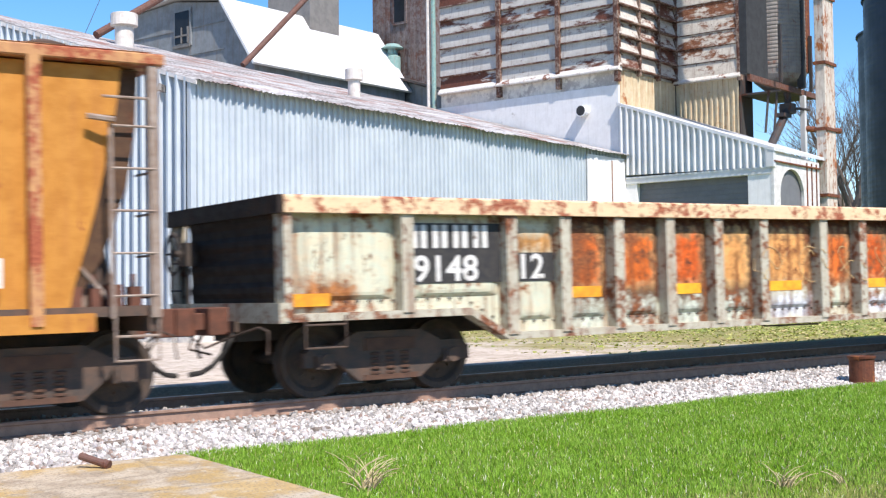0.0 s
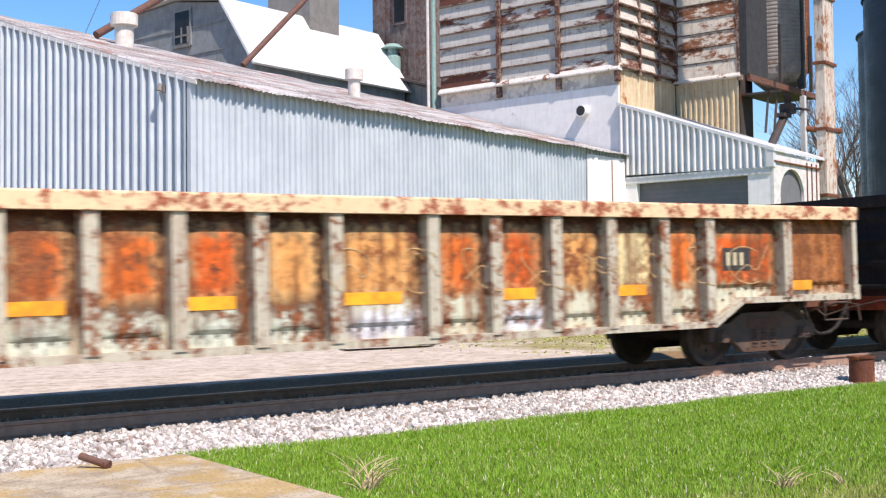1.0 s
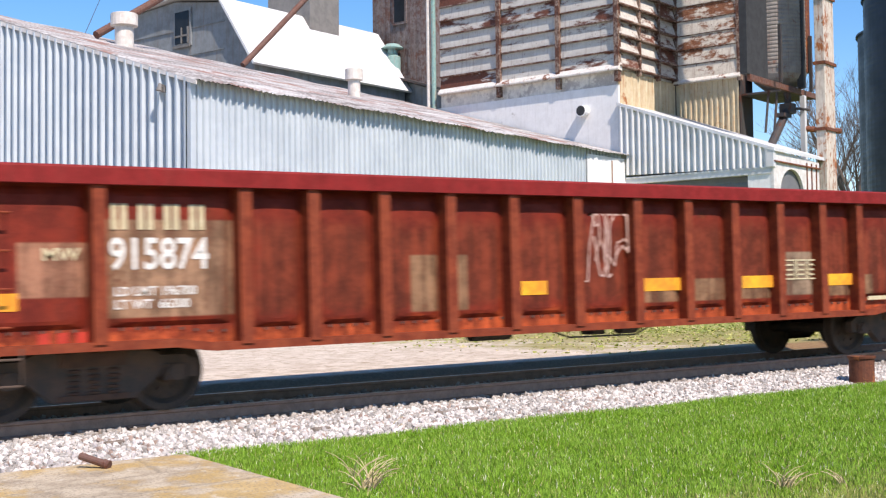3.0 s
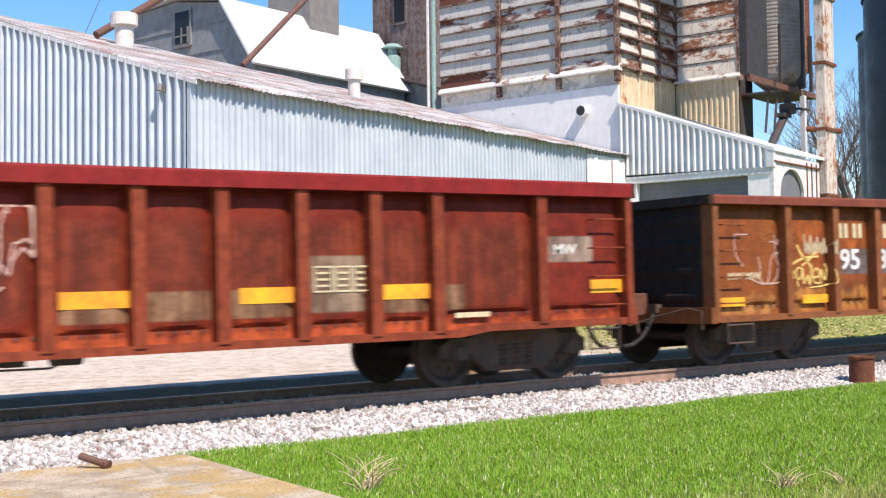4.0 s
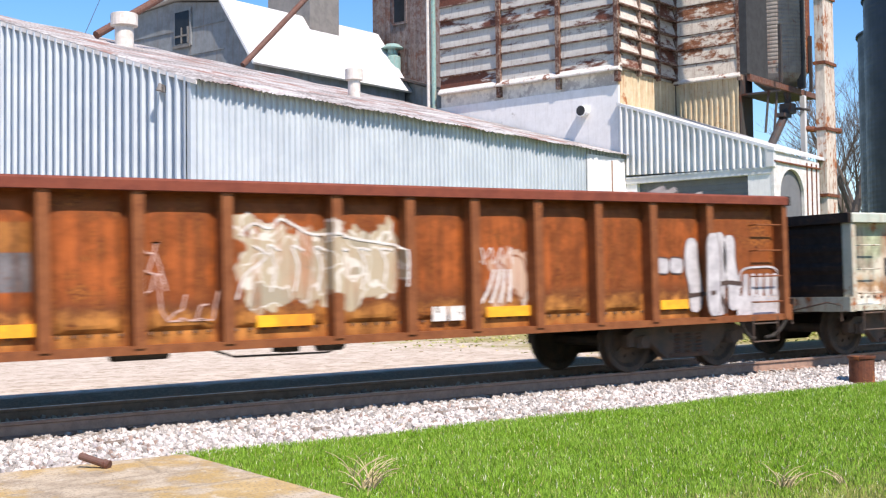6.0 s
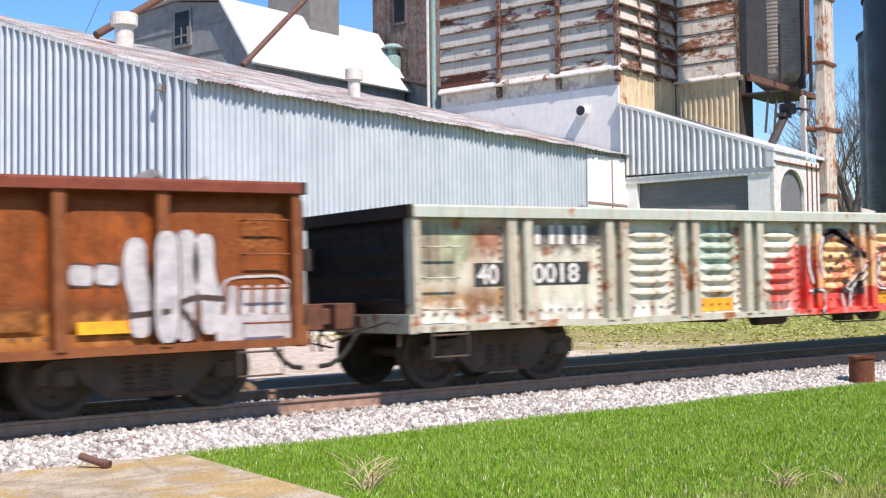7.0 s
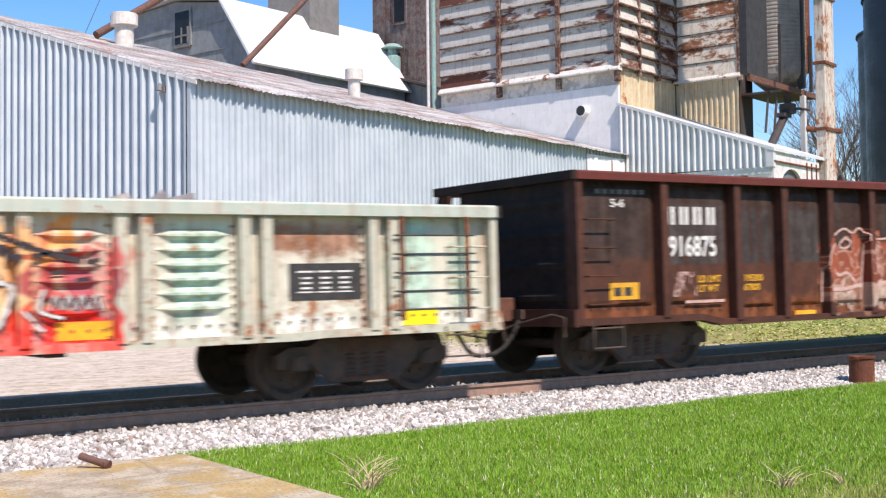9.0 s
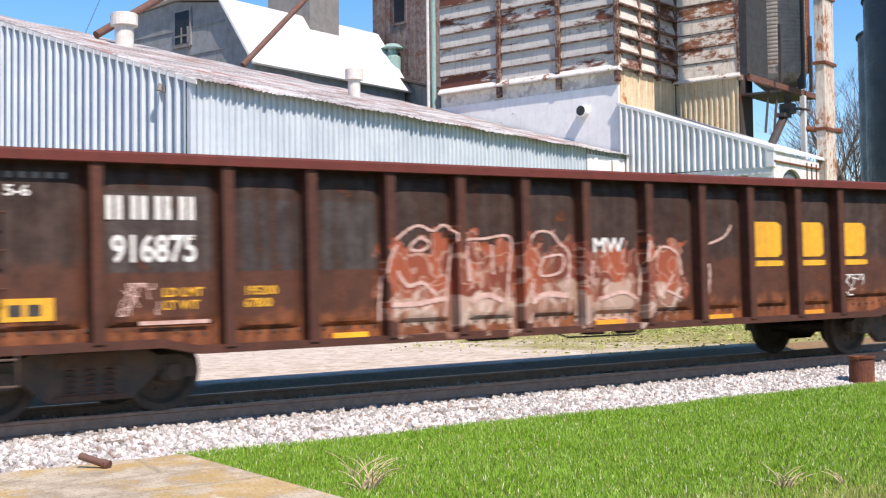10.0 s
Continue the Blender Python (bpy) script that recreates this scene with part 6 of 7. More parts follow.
spray(car_c, C0, [(56.02, 1.12), (56.18, 0.92), (56.22, 0.76)], M_LINE, 0.035, ribs_c, 0.0, 0.009)
spray(car_c, C0, [(56.45, 0.86), (57.3, 0.84)], M_LOBE, 0.15, ribs_c, 0.0, 0.003)
for k in range(5):
    spray(car_c, C0, [(56.62 + k * 0.15, 0.98), (56.64 + k * 0.15, 1.30)], M_LOBE, 0.055, ribs_c, 0.0, 0.005, True)
spray(car_c, C0, [(56.52, 1.1), (56.56, 1.34), (56.9, 1.39), (57.28, 1.34), (57.3, 0.95)], M_LOBE, 0.014, ribs_c, 0.0, 0.006)
for k in range(4):
    spray(car_c, C0, [(51.98 + k * 0.16, 1.5 + 0.05 * (k % 2)), (52.08 + k * 0.15, 1.68), (52.12 + k * 0.14, 1.48)], M_WTAG, 0.008, ribs_c, 0.0)
    spray(car_c, C0, [(52.06 + k * 0.14, 1.02), (52.2 + k * 0.1, 1.22), (52.26 + k * 0.08, 1.42)], M_WTAG, 0.02, ribs_c, 0.0)
# yellow tag: a zigzag crown, long arcs and a row of loops
def tag_c(line, r=0.014, mat=None):
    spray(car_c, C0, line, mat or M_YTAG, r, ribs_c, 0.0, 0.001)


for k in range(4):
    u = 43.36 + k * 0.15
    tag_c([(u, 1.86 - k * 0.02), (u + 0.03, 1.58), (u + 0.075, 1.74), (u + 0.11, 1.56), (u + 0.14, 1.84 - k * 0.02)], 0.011, M_CREAM)
tag_c([(43.06, 1.40), (43.2, 1.47), (43.42, 1.52), (43.66, 1.53)], 0.015)
tag_c([(43.20, 1.70), (43.30, 1.56), (43.44, 1.44), (43.52, 1.36)], 0.016)
tag_c([(43.60, 1.60), (43.48, 1.50), (43.30, 1.40)], 0.013)
tag_c([(42.94, 1.30), (43.12, 1.22), (43.0, 1.36), (43.02, 1.12), (43.13, 1.33)], 0.012)
tag_c([(43.20, 1.10), (43.18, 1.34), (43.28, 1.36), (43.27, 1.22), (43.17, 1.20)], 0.012)
tag_c([(43.32, 1.36), (43.33, 1.14), (43.42, 1.26), (43.46, 1.12), (43.50, 1.38)], 0.012)
tag_c([(43.66, 1.14), (43.56, 1.16), (43.54, 1.30), (43.64, 1.36), (43.66, 1.24), (43.55, 1.23)], 0.012)
tag_c([(43.70, 1.12), (43.72, 1.34), (43.80, 1.18), (43.84, 1.36), (43.80, 1.42)], 0.012)
tag_c([(43.88, 1.34), (43.93, 1.16), (43.75, 1.10), (43.45, 1.08)], 0.010)
tag_c([(43.10, 1.16), (42.98, 1.10), (43.06, 1.06)], 0.010)
# slanted, toothed outline of the pale tag
crest = [(48.95, 1.82), (49.1, 1.95), (49.3, 1.90), (49.42, 2.0), (49.6, 1.93), (49.8, 1.84), (50.1, 1.84), (50.4, 1.78), (50.7, 1.74), (50.95, 1.66), (50.95, 1.24)]
spray(car_c, C0, crest, M_WTAG, 0.014, ribs_c, 0.0)
spray(car_c, C0, [(48.9, 1.15), (49.0, 1.4), (49.25, 1.6), (49.1, 1.72)], M_WTAG, 0.013, ribs_c, 0.0)
for k in range(6):
    u = 49.3 + k * 0.28
    spray(car_c, C0, [(u, 1.22), (u + 0.05, 1.5), (u - 0.02, 1.72 - k * 0.01), (u + 0.12, 1.66)], M_WTAG, 0.012, ribs_c, 0.0)
TRAIN.append((car_c, C0))


def tag_d(line, r=0.020):
    spray(car_d, D0, [(u + 0.022, z - 0.008) for u, z in line], M_BTAG, r * 1.35, ribs_d, 0.25, 0.054)
    spray(car_d, D0, line, M_WTAG, r * 0.85, ribs_d, 0.25, 0.060)


def dark_d(line, r=0.05):
    spray(car_d, D0, line, M_BTAG, r, ribs_d, 0.25, 0.055)


tag_d([(65.94, 1.82), (65.88, 1.64), (65.88, 1.47), (65.94, 1.24), (66.04, 0.94)], 0.028)
tag_d([(65.95, 0.74), (65.93, 0.90), (65.95, 1.02), (66.03, 1.03)])
dark_d([(65.96, 1.76), (66.2, 1.90), (66.45, 1.83), (66.72, 1.58), (66.95, 1.55)], 0.042)
dark_d([(66.42, 1.80), (66.7, 1.72), (66.9, 1.50)], 0.03)
for u, z in ((66.2, 1.52), (66.46, 1.52), (66.33, 1.43), (66.2, 1.34), (66.5, 1.36)):
    dark_d([(u - 0.04, z), (u + 0.04, z + 0.01)], 0.032)
tag_d([(66.94, 1.46), (66.95, 1.30), (66.78, 1.15), (66.66, 1.04), (66.62, 0.92), (66.60, 0.74)])
tag_d([(66.92, 1.40), (66.75, 1.22), (66.55, 1.08), (66.64, 1.02)], 0.016)
dark_d([(66.45, 1.05), (66.7, 1.0), (66.85, 1.02)], 0.05)
tag_d([(67.30, 1.50), (67.34, 1.33), (67.28, 1.07), (67.55, 1.05), (67.6, 1.30)], 0.016)
dark_d([(67.34, 1.62), (67.6, 1.68), (67.9, 1.76)], 0.02)
tag_d([(67.55, 0.92), (67.64, 0.84), (67.74, 0.75)], 0.022)
tag_d([(67.86, 0.98), (67.80, 0.78), (67.94, 0.78), (67.86, 0.98)], 0.016)
tag_d([(67.92, 1.62), (67.95, 1.30), (67.98, 1.14), (67.92, 1.03)], 0.018)
tag_d([(68.12, 1.42), (68.22, 1.12), (68.36, 1.28), (68.36, 1.44)])
tag_d([(68.42, 1.82), (68.44, 1.44), (68.58, 1.40)])
dark_d([(68.1, 1.68), (68.3, 1.78), (68.6, 1.74)], 0.04)
tag_d([(68.40, 0.76), (68.38, 1.02)], 0.014)
tag_d([(69.06, 1.50), (69.26, 1.42), (69.04, 1.12), (68.82, 1.02), (68.84, 0.80)])
tag_d([(68.75, 1.18), (68.95, 1.34), (69.1, 1.22)], 0.016)
tag_d([(69.5, 1.1), (69.62, 0.98), (69.72, 0.90)], 0.016)
dark_d([(69.0, 1.78), (69.3, 1.68), (69.5, 1.58)], 0.05)
for u, z in ((69.7, 1.62), (69.95, 1.66), (70.2, 1.56), (69.85, 1.45), (70.1, 1.38)):
    dark_d([(u - 0.07, z), (u + 0.08, z + 0.02)], 0.022)
dark_d([(66.0, 1.74), (66.22, 1.86), (66.5, 1.86), (66.72, 1.66)], 0.06)
dark_d([(67.82, 1.62), (68.0, 1.74), (68.25, 1.76)], 0.045)
dark_d([(68.55, 1.70), (68.9, 1.80), (69.25, 1.82), (69.6, 1.70), (70.1, 1.56)], 0.03)
dark_d([(66.5, 1.18), (66.68, 1.08), (66.84, 1.1)], 0.05)
tag_d([(65.63, 1.78), (65.61, 1.4), (65.76, 0.98)], 0.026)
tag_d([(65.6, 1.03), (65.93, 1.02), (65.91, 0.72)], 0.02)
tag_d([(66.42, 0.98), (66.5, 0.76)], 0.018)
tag_d([(67.36, 1.56), (67.3, 1.2), (67.42, 1.06)], 0.02)
tag_d([(67.6, 1.6), (67.85, 1.66), (68.0, 1.5), (67.97, 1.12)], 0.022)
tag_d([(68.28, 1.36), (68.72, 1.34), (68.5, 1.08), (68.3, 1.14), (68.28, 1.36)], 0.024)
tag_d([(69.2, 1.38), (69.42, 1.32), (69.3, 1.02), (69.16, 0.84)], 0.026)
tag_d([(69.72, 1.3), (69.68, 1.1), (69.9, 1.02)], 0.018)
for k in range(4):
    tag_d([(69.78 + k * 0.13, 1.10), (69.83 + k * 0.13, 1.24), (69.88 + k * 0.13, 1.10)], 0.009)
for x in ribs_d:
    bm = bmesh.new()
    for dx in (-0.23, 0.23):
        for k in range(13):
            z = 0.80 + k * 0.092
            box(bm, x + dx - 0.014, x + dx + 0.014, YP - 0.014, YP, z, z + 0.03)
    tagged(part("rivet_strip", bm, M_RUST, car_d), kind="stuff")
for u in (73.72, 74.62):
    bm = bmesh.new()
    box(bm, u - 0.025 - D0, u + 0.025 - D0, YP - 0.16, YP - 0.12, 0.86, 2.04)
    part("ladder_rail", bm, M_RUST, car_d, "rust-red ladder rail")
for k in range(5):
    bm = bmesh.new()
    rod(bm, (73.6 - D0, YP - 0.165, 0.98 + k * 0.21), (74.72 - D0, YP - 0.165, 0.98 + k * 0.21), 0.012, 6)
    part("rung", bm, M_UNDER, car_d)
bars(64.72 - D0, YP, 0.80, 0.62, 0.09, 6, M_SHAFT, car_d, name="data_mark", gap=0.45)
TRAIN.append((car_d, D0))


# faded loops across the panels of the first gondola
def tag_a(line, r=0.0055):
    spray(car_a, A0, line, M_FADED, r, ribs_a, 0.0)


M_FADED = plain("faded_cream_spray", (0.62, 0.46, 0.24), (0.45, 0.28, 0.12), 12, 0.7)
for k in range(8):
    u0 = 13.8 + k * 0.92
    w = 0.3 + 0.05 * math.sin(k * 2.1)
    lean = 0.12 * math.sin(k * 1.7)
    tag_a([(u0 + w * math.cos(j * 0.55 + k) + lean * math.sin(j * 0.55), 1.42 + 0.26 * math.sin(j * 0.55 + k * 0.6)) for j in range(9)])
    tag_a([(u0 - 0.25, 1.22 + 0.1 * math.sin(k)), (u0, 1.5 + lean), (u0 + 0.2, 1.36), (u0 + 0.42, 1.62 - lean)])
TRAIN.append((car_a, A0))

# 5: tall brown gondola
E0 = 76.32
ribs_e = [u - E0 for u in (77.85, 79.24, 80.22, 81.22, 82.19, 83.15, 84.12, 85.2, 86.18, 87.13, 88.13, 89.07, 90.6)]
pe = [(a + 0.08, b - 0.08, 1.5, 2.6, (0.055, 0.035, 0.028), True) for a, b in zip([0.1] + ribs_e, ribs_e + [16.1])]
pe += [(79.35 - E0, 80.15 - E0, 1.45, 2.2, (0.055, 0.045, 0.042), False), (80.3 - E0, 81.1 - E0, 1.45, 2.2, (0.06, 0.05, 0.045), False), (77.95 - E0, 79.1 - E0, 1.45, 2.25, (0.065, 0.05, 0.045), False)]
tags_e = [(81.15 - E0, 85.9 - E0, 0.95, 1.75, (0.34, 0.085, 0.04), (0.20, 0.05, 0.028), (0.46, 0.27, 0.2), 4.2), (81.2 - E0, 85.8 - E0, 0.74, 1.17, (0.42, 0.30, 0.23), (0.27, 0.14, 0.095), (0.56, 0.44, 0.36), 3.6)]
pe.append((0.0, 16.2, 0.6, 0.95, (0.22, 0.075, 0.03), True))
M_E = weathered("dark_brown_gondola", (0.092, 0.037, 0.022), (0.062, 0.027, 0.018), rust=(0.05, 0.018, 0.010), rust2=(0.17, 0.05, 0.018), cover=0.25, scale=0.8, streak=0.35, shift=31.0, patches=pe, tags=tags_e, chips=0.68, soil=(0.05, 0.025, 0.018))
M_E_RIB = weathered("dark_brown_rib", (0.080, 0.032, 0.021), (0.056, 0.024, 0.017), rust=(0.08, 0.03, 0.018), rust2=(0.18, 0.06, 0.03), cover=0.2, scale=1.1, streak=0.4, shift=33.0, tags=tags_e, chips=0.68, soil=(0.05, 0.025, 0.018))
M_E_CH = weathered("maroon_chord", (0.13, 0.03, 0.022), (0.10, 0.026, 0.02), rust=(0.08, 0.025, 0.018), rust2=(0.15, 0.04, 0.03), cover=0.05, scale=1.1, streak=0.2, shift=35.0, chips=0.72)
refl_e = [(0.62, 1.08), (80.5 - E0, 80.95 - E0), (84.32 - E0, 84.83 - E0), (86.32 - E0, 86.82 - E0), (88.25 - E0, 88.75 - E0)]
car_e = gondola("gondola", "tall dark brown gondola with white stencilled lettering", E0, 16.2, 2.65, 0.12, 0.70, 0.62, 2.2, 0.4, ribs_e, 0.13, (M_E, M_E_RIB, M_E_CH, M_DARK_END), reflectors=refl_e[1:], rz=(0.66, 0.75))
marks(77.98 - E0, YP, 1.98, 1.02, 0.24, 4, M_WHITE, car_e, gap=0.3)
words("916875", 0.38, 78.02 - E0, YP - 0.001, 1.56, M_WHITE, car_e, spread=0.80)
words("5-6", 0.15, 77.0 - E0, YP - 0.001, 2.2, M_WHITE, car_e, spread=1.2)
words("LD LMT\nLT WT", 0.13, 78.55 - E0, YP - 0.001, 1.2, M_GOLD, car_e, name="data_lettering")
words("195200\n67800", 0.13, 79.45 - E0, YP - 0.001, 1.2, M_GOLD, car_e, name="data_lettering")
scrawl(car_e, 78.05 - E0, 1.02, 0.45, 0.32, M_PALETAG, 15, 9, 0.006)


def tag_e(line, r=0.011):
    spray(car_e, E0, line, M_PALETAG, r * 1.45, ribs_e, 0.0)


tag_e([(81.1, 0.86), (81.12, 1.2), (81.2, 1.58), (81.38, 1.80), (81.64, 1.94), (81.86, 1.88), (82.0, 1.95), (82.12, 1.85), (82.06, 1.4), (82.0, 0.88)])
tag_e([(81.55, 1.72), (81.68, 1.80), (81.8, 1.74), (81.72, 1.66), (81.56, 1.66), (81.55, 1.72)])
tag_e([(82.3, 0.92), (82.26, 1.38), (82.28, 1.74), (82.6, 1.79), (82.98, 1.80), (82.95, 1.38), (82.9, 0.92)])
tag_e([(82.36, 1.55), (82.4, 1.2)])
tag_e([(82.7, 1.72), (82.72, 1.36)])
tag_e([(83.2, 1.0), (83.25, 1.52), (83.35, 1.84), (83.6, 1.87), (83.76, 1.73), (83.9, 1.6), (83.9, 1.16)])
tag_e([(83.5, 1.56), (83.44, 1.34), (83.76, 1.38), (83.8, 1.58), (83.5, 1.56)])
tag_e([(84.22, 1.05), (84.17, 1.34), (84.22, 1.62), (84.28, 1.68)])
tag_e([(85.08, 1.05), (85.12, 1.42), (85.18, 1.76)], 0.016)
tag_e([(85.34, 1.05), (85.32, 1.44), (85.52, 1.68), (85.8, 1.58), (85.86, 1.3)])
tag_e([(84.4, 1.02), (84.8, 1.10), (85.05, 1.0)], 0.018)
tag_e([(85.54, 1.12), (85.86, 1.0)])
tag_e([(85.48, 1.02), (85.72, 1.32)])
tag_e([(81.2, 1.04), (81.6, 1.04), (82.05, 1.1)], 0.02)
tag_e([(81.35, 1.42), (81.5, 1.25), (81.7, 1.28), (81.9, 1.12)], 0.016)
tag_e([(82.4, 1.02), (82.6, 1.12), (82.86, 1.04)], 0.022)
tag_e([(83.3, 1.0), (83.5, 1.1), (83.86, 1.08)], 0.025)
tag_e([(86.35, 1.0), (86.4, 1.3), (86.38, 1.45)])
tag_e([(86.4, 1.72), (86.7, 1.82), (86.85, 1.98)])
scrawl(car_e, 89.2 - E0, 0.95, 0.5, 0.3, M_WTAG, 17, 8, 0.008)
words("MW", 0.26, 84.30 - E0, YP - 0.001, 1.62, M_WHITE, car_e, spread=1.1)
bm = bmesh.new()
box(bm, 76.95 - E0, 77.45 - E0, YP - 0.003, YP, 1.0, 1.22)
part("reflector", bm, M_GOLD, car_e, "gold stencil with dark rings")
bars(77.02 - E0, YP - 0.003, 1.05, 0.36, 0.11, 2, M_BLACK, car_e, name="ring_mark", gap=0.3)
for xa, w in ((87.2, 0.72), (88.22, 0.62), (89.12, 0.7)):
    marks(xa - E0, YP, 1.53, w, 0.50, 1, M_GOLD, car_e, name="painted_emblem", gap=0.08)
    marks(xa - E0 - 0.02, YP, 1.40, w + 0.03, 0.08, 1, M_GOLD, car_e, name="painted_emblem", gap=0.04)
bm = bmesh.new()
box(bm, 78.3 - E0, 79.05 - E0, YP - 0.003, YP, 0.92, 0.96)
part("painted_mark", bm, M_PALETAG, car_e)
bars(76.75 - E0, YP, 2.37, 0.9, 0.06, 7, M_SHAFT, car_e, name="data_mark", gap=0.5)
TRAIN.append((car_e, E0))


# yellow covered hopper ahead of them
def hopper():
    H1 = 4.74
    H0 = H1 - 15.2
    L = 15.2
    mat = weathered("orange_hopper_paint", (0.52, 0.235, 0.045), (0.42, 0.175, 0.03), rust=(0.28, 0.08, 0.03), rust2=(0.4, 0.15, 0.05), cover=0.12, scale=1.2, streak=0.35, shift=41, chips=0.62, soil=(0.22, 0.1, 0.04))
    rail_m = weathered("hopper_roof_rim", (0.52, 0.28, 0.12), (0.4, 0.2, 0.1), rust=(0.25, 0.06, 0.03), rust2=(0.4, 0.12, 0.06), cover=0.6, scale=2, streak=0.2, shift=43)
    car = thing("hopper_car", "orange-yellow covered hopper with a sloped end and ladder", "hopper car", "", m=pose(H0, MID, gz(H0), 0, -TILT))
    half = WIDTH / 2
    for s in (-1, 1):
        y0, y1 = sorted((s * half * 0.91, s * (half * 0.91 - 0.05)))
        bm = bmesh.new()
        prism(bm, [(1.2, 3.5), (14.84, 3.5), (14.80, 3.2), (14.76, 2.95), (14.68, 2.6), (14.58, 2.15), (14.44, 1.65), (14.33, 1.3), (14.28, 1.02), (11.5, 0.95), (3.9, 0.95), (2.4, 1.05), (1.6, 2.0)], y0, y1)
        part("side_sheet", bm, mat, car)
        bm = bmesh.new()
        y0, y1 = sorted((s * half, s * (half - 0.09)))
        box(bm, 13.88, 14.0, y0, y1, 0.95, 3.54)
        part("side_post", bm, rail_m, car, "rust-streaked side post")
    bm = bmesh.new()
    prism(bm, [(1.25, 3.48), (14.82, 3.48), (14.2, 1.7), (13.2, 0.8), (3.0, 0.8), (2.2, 1.7)], -half + 0.2, half - 0.2)
    part("body", bm, mat, car)
    # end sheet, a much darker brown than the orange body
    bm = bmesh.new()
    prism(bm, [(14.6, 3.5), (15.06, 3.5), (15.02, 2.9), (14.92, 2.3), (14.66, 1.6), (14.35, 1.12), (13.9, 1.12)], -half + 0.26, half - 0.26)
    part("end_sheet", bm, weathered("dark_hopper_end", (0.11, 0.06, 0.032), (0.07, 0.04, 0.026), rust=(0.06, 0.03, 0.02), rust2=(0.16, 0.07, 0.035), cover=0.3, scale=1.6, streak=0.4, shift=45), car, "dark brown sloped end sheet")
    for x, z, w in ((14.30, 1.12, 0.13), (14.52, 1.12, 0.1), (14.68, 1.12, 0.16), (14.92, 1.12, 0.12)):
        bm = bmesh.new()
        box(bm, x, x + w, -half + 0.2, -half + 0.36, z, z + 0.12 + w * 0.6)
        rod(bm, (x + w / 2, -half + 0.28, z + 0.1), (x + w / 2, -half + 0.28, z + 0.32), 0.025, 8)
        part("valve", bm, M_COUPLER, car, "rust-red brake valve")
    bm = bmesh.new()
    tube(bm, [(14.36, -half + 0.3, 1.2), (14.5, -half + 0.28, 1.7), (14.62, -half + 0.3, 1.95), (14.75, -half + 0.3, 1.85)], 0.018, 6)
    part("brake_pipe", bm, M_GRAB, car)
    bm = bmesh.new()
    box(bm, 0.4, L + 0.05, -half, half, 3.52, 3.64)
    prism(bm, [(-half + 0.05, 3.66), (-0.6, 3.78), (0.6, 3.78), (half - 0.05, 3.66)], 0.4, L - 0.05, "x")
    part("roof", bm, rail_m, car, "rusty orange roof rim", bevel=0.015)
    bm = bmesh.new()
    box(bm, 0.0, L, -half * 0.95, half * 0.95, 1.02, 1.12)
    box(bm, 0.0, L, -0.33, 0.33, 0.72, 1.05)
    box(bm, L - 0.14, L, -half * 0.95, half * 0.95, 0.86, 1.10)
    part("end_platform", bm, M_TRUCK, car, "rusty end platform")
    for xx in (L - 0.52, L - 0.06):
        bm = bmesh.new()
        rod(bm, (xx, -half + 0.02, 1.0), (xx, -half + 0.02, 2.95), 0.022, 6)
        part("ladder_rail", bm, M_GRAB, car)
    bm = bmesh.new()
    box(bm, L - 0.12, L - 0.02, -half + 0.02, -half + 0.12, 1.0, 3.52)
    part("end_post", bm, M_GRAB, car)
    for i in range(5):
        bm = bmesh.new()
        z = 1.22 + i * 0.42
        rod(bm, (L - 0.54, -half + 0.02, z), (L - 0.04, -half + 0.02, z), 0.014, 6)
        part("rung", bm, M_GRAB, car)
    for i in range(4):
        bm = bmesh.new()
        z = 1.2 + i * 0.42
        rod(bm, (L - 0.06, -half + 0.05, z), (L - 0.06, -half + 0.6, z), 0.014, 6)
        part("rung", bm, M_GRAB, car)
    for xx, yy in ((L - 0.2, -0.6), (L - 0.2, 0.9), (L - 0.5, -1.2)):
        bm = bmesh.new()
        rod(bm, (xx, yy, 1.1), (xx - 0.5, yy, 3.5), 0.05, 6)
        part("end_strut", bm, M_TRUCK, car)
    bm = bmesh.new()
    rod(bm, (L - 0.55, -0.8, 1.4), (L - 0.95, -0.8, 1.4), 0.16, 14)
    box(bm, L - 0.8, L - 0.4, -1.2, -0.5, 1.12, 1.32)
    rod(bm, (L - 0.45, -0.2, 1.9), (L - 0.42, -0.2, 1.9), 0.25, 16)
    tube(bm, [(L - 0.9, -1.3, 1.15), (L - 0.85, -1.3, 1.6), (L - 0.5, -1.3, 1.2)], 0.03, 6)
    part("brake_gear", bm, M_GRAB, car, "hand brake and valves on the platform")
    bm = bmesh.new()
    tube(bm, [(L - 0.5, -half + 0.03, 1.02), (L - 0.5, -half + 0.03, 0.58), (L - 0.05, -half + 0.03, 0.58), (L - 0.05, -half + 0.03, 1.02)], 0.016, 6)
    tube(bm, [(L - 0.5, -half + 0.03, 0.82), (L - 0.05, -half + 0.03, 0.82)], 0.014, 6)
    part("stirrup_step", bm, M_GRAB, car)
    bm = bmesh.new()
    tube(bm, [(L - 0.6, -half - 0.005, 3.18), (L - 0.15, -half - 0.005, 3.18)], 0.014, 6)
    tube(bm, [(L - 0.75, -half + 0.02, 2.98), (L - 0.5, -half - 0.03, 2.95)], 0.03, 6)
    part("grab_iron", bm, M_GRAB, car)
    bm = bmesh.new()
    box(bm, 13.30, 13.62, -half - 0.0, -half + 0.03, 1.32, 1.6)
    part("pale_plate", bm, M_WHITE, car, "white square plate")
    bm = bmesh.new()
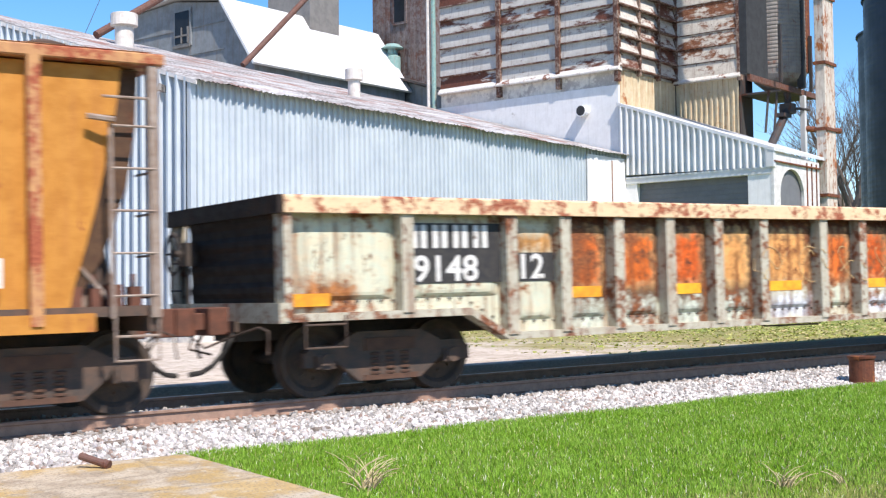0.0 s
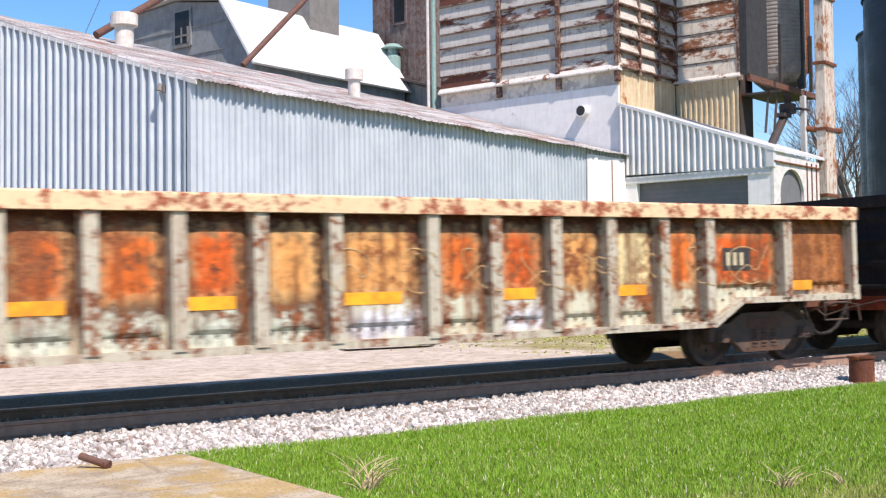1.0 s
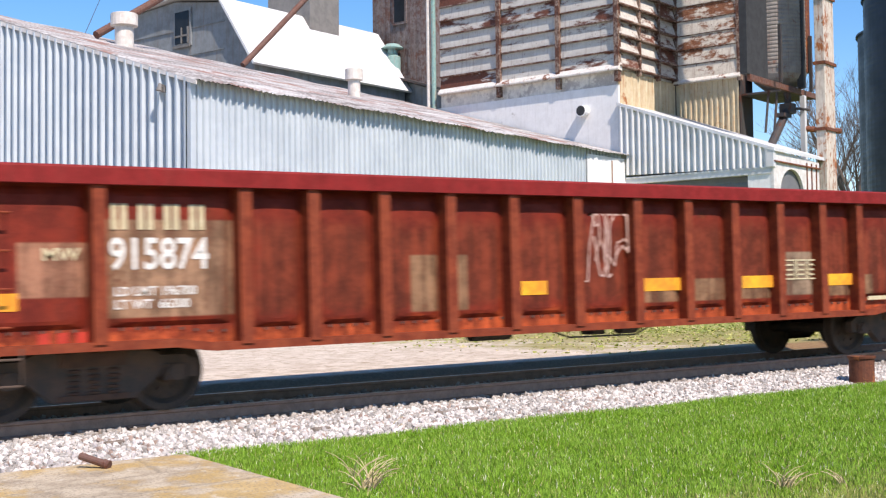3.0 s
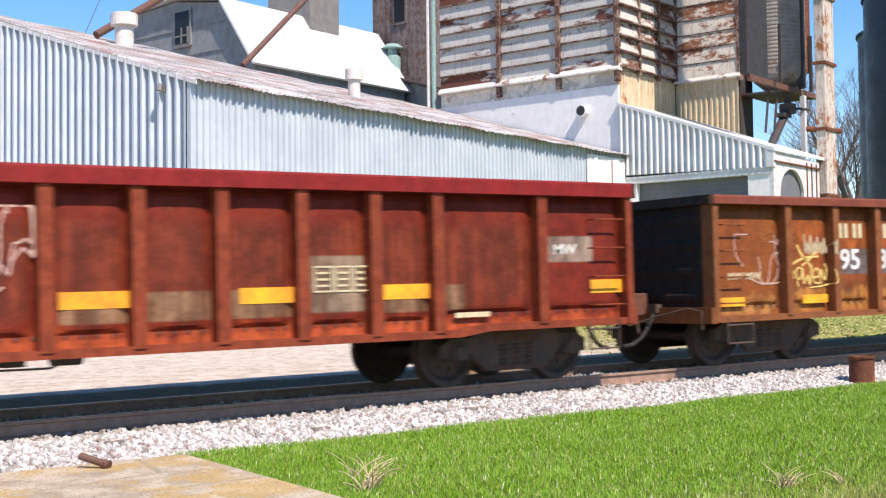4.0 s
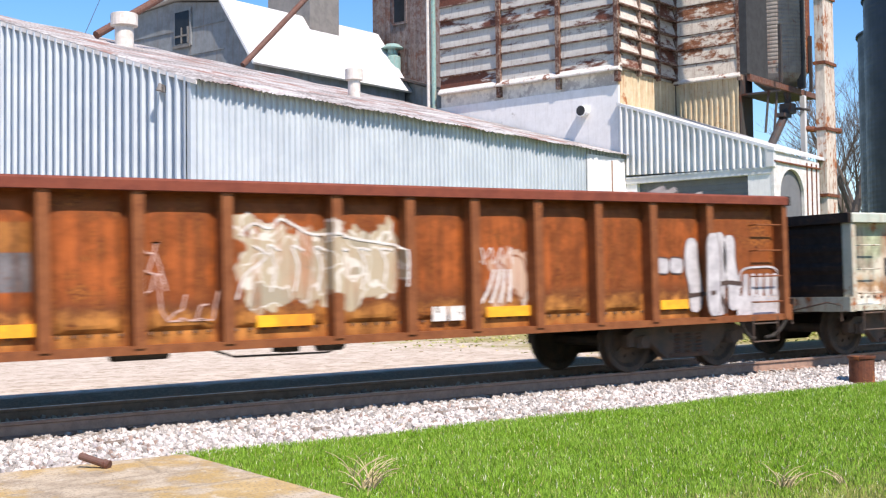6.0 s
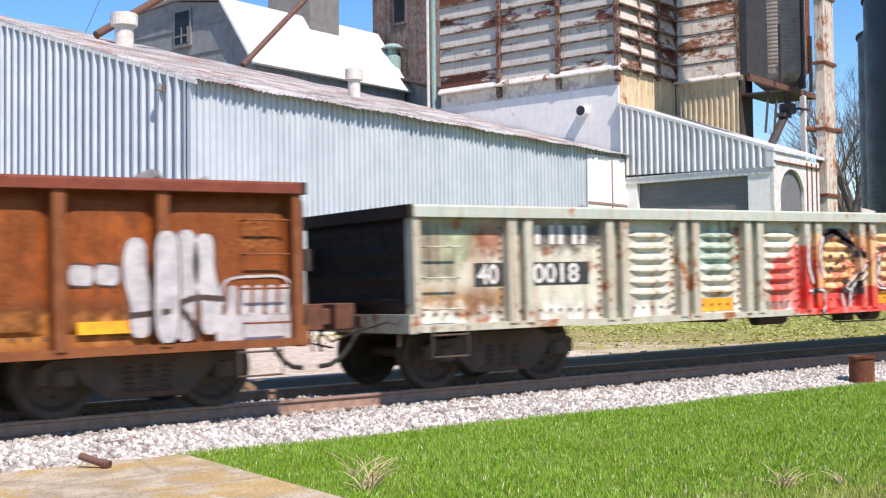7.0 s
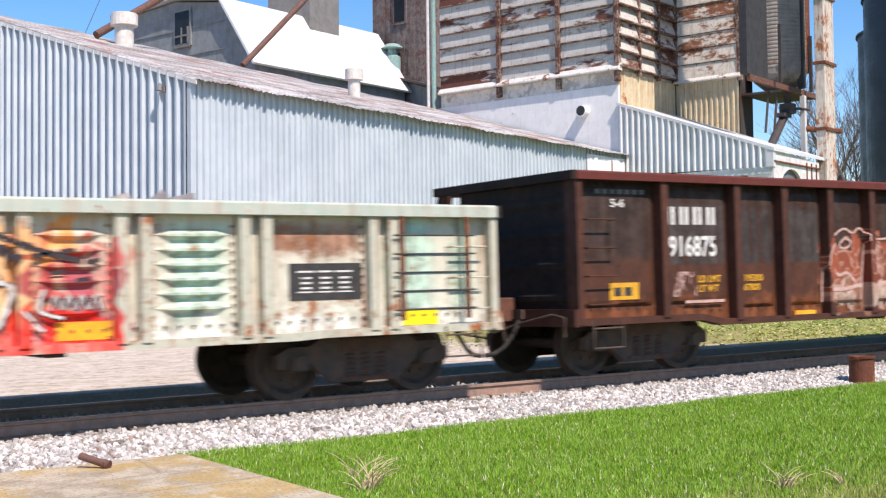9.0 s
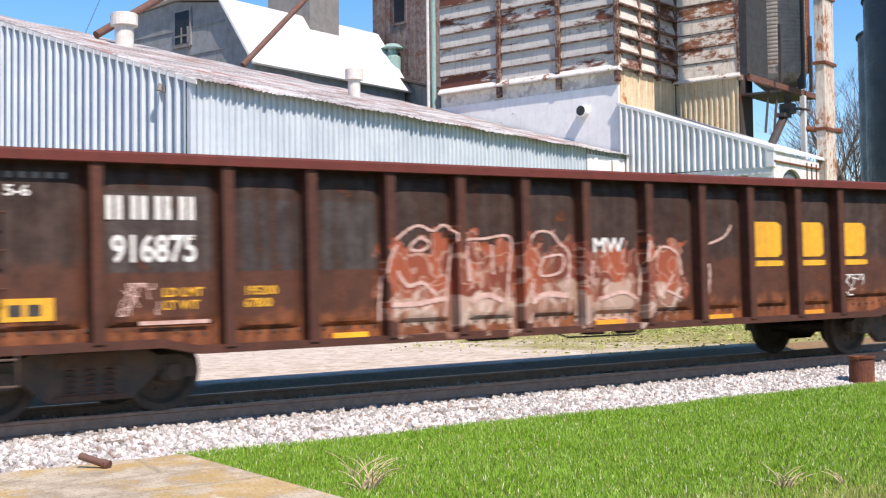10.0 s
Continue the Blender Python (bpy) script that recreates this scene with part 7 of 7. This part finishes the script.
    box(bm, 12.8, 14.5, -half + 0.02, -half + 0.12, 0.88, 1.06)
    part("side_sill", bm, mat, car)
    for x in (1.12, L - 1.12):
        truck(car, x)
    for x in (4.6, 7.6, 10.6):
        bm = bmesh.new()
        prism(bm, [(x - 1.3, 1.0), (x + 1.3, 1.0), (x + 0.35, 0.38), (x - 0.35, 0.38)], -1.0, 1.0)
        part("outlet_bay", bm, mat, car)
    bm = bmesh.new()
    lathe(bm, [(0, 0), (0.26, 0), (0.26, 0.12), (0.1, 0.17), (0, 0.17)], 16, at=(14.4, -0.3, 3.76))
    part("roof_hatch", bm, M_TRUCK, car)
    coupler(car, 0.0, -1)
    coupler(car, L, 1)
    TRAIN.append((car, H0))


hopper()


# scrap that sticks up over the sides
def scrap(left, u, z, seed, w):
    q = random.Random(seed)
    bm = bmesh.new()
    for _ in range(4):
        p = Vector((q.uniform(-w, w) * 0.5, q.uniform(-0.5, 0.5), q.uniform(-0.12, 0.02)))
        b2 = pose(*p, q.uniform(-40, 40), q.uniform(-40, 40), q.uniform(0, 180))
        box(bm, -w * 0.3, w * 0.3, -0.12, 0.12, -0.05, 0.05, b2)
    box(bm, -w * 0.4, w * 0.4, -0.8, 0.8, -1.45, -0.1)
    ob = single("scrap_metal", bm, M_SCRAP, "bent grey scrap metal heaped in the gondola", "scrap", "scrap in the gondolas", bevel=0.01)
    TRAIN.append((ob, u, z))


scrap(D0, 60.6, 2.2, 1, 0.5)
scrap(D0, 62.6, 2.2, 2, 0.4)
scrap(D0, 71.4, 2.28, 3, 0.7)
scrap(C0, 56.3, 2.46, 4, 0.9)
scrap(E0, 81.9, 2.66, 5, 0.4)
scrap(D0, 68.4, 2.2, 6, 0.7)


# ---- what moves ----
def rolled(t):
    return float(np.interp(t, RUN_T, RUN_S))


def motions():
    for entry in TRAIN:
        ob, u = entry[0], entry[1]
        z = entry[2] if len(entry) > 2 else 0.0
        walk(ob, [(t, pose(u - s, MID, SLOPE * (u - s) + z, 0, -TILT)) for t, s in zip(RUN_T, RUN_S)])
    for ob, dx in WHEELSETS:
        rows = []
        for i in range(0, 151):
            t = i / 15
            rows.append((t, pose(dx, 0, WHEEL_R) @ Matrix.Rotation(-rolled(t) / WHEEL_R, 4, "Y")))
        walk(ob, rows)


motions()
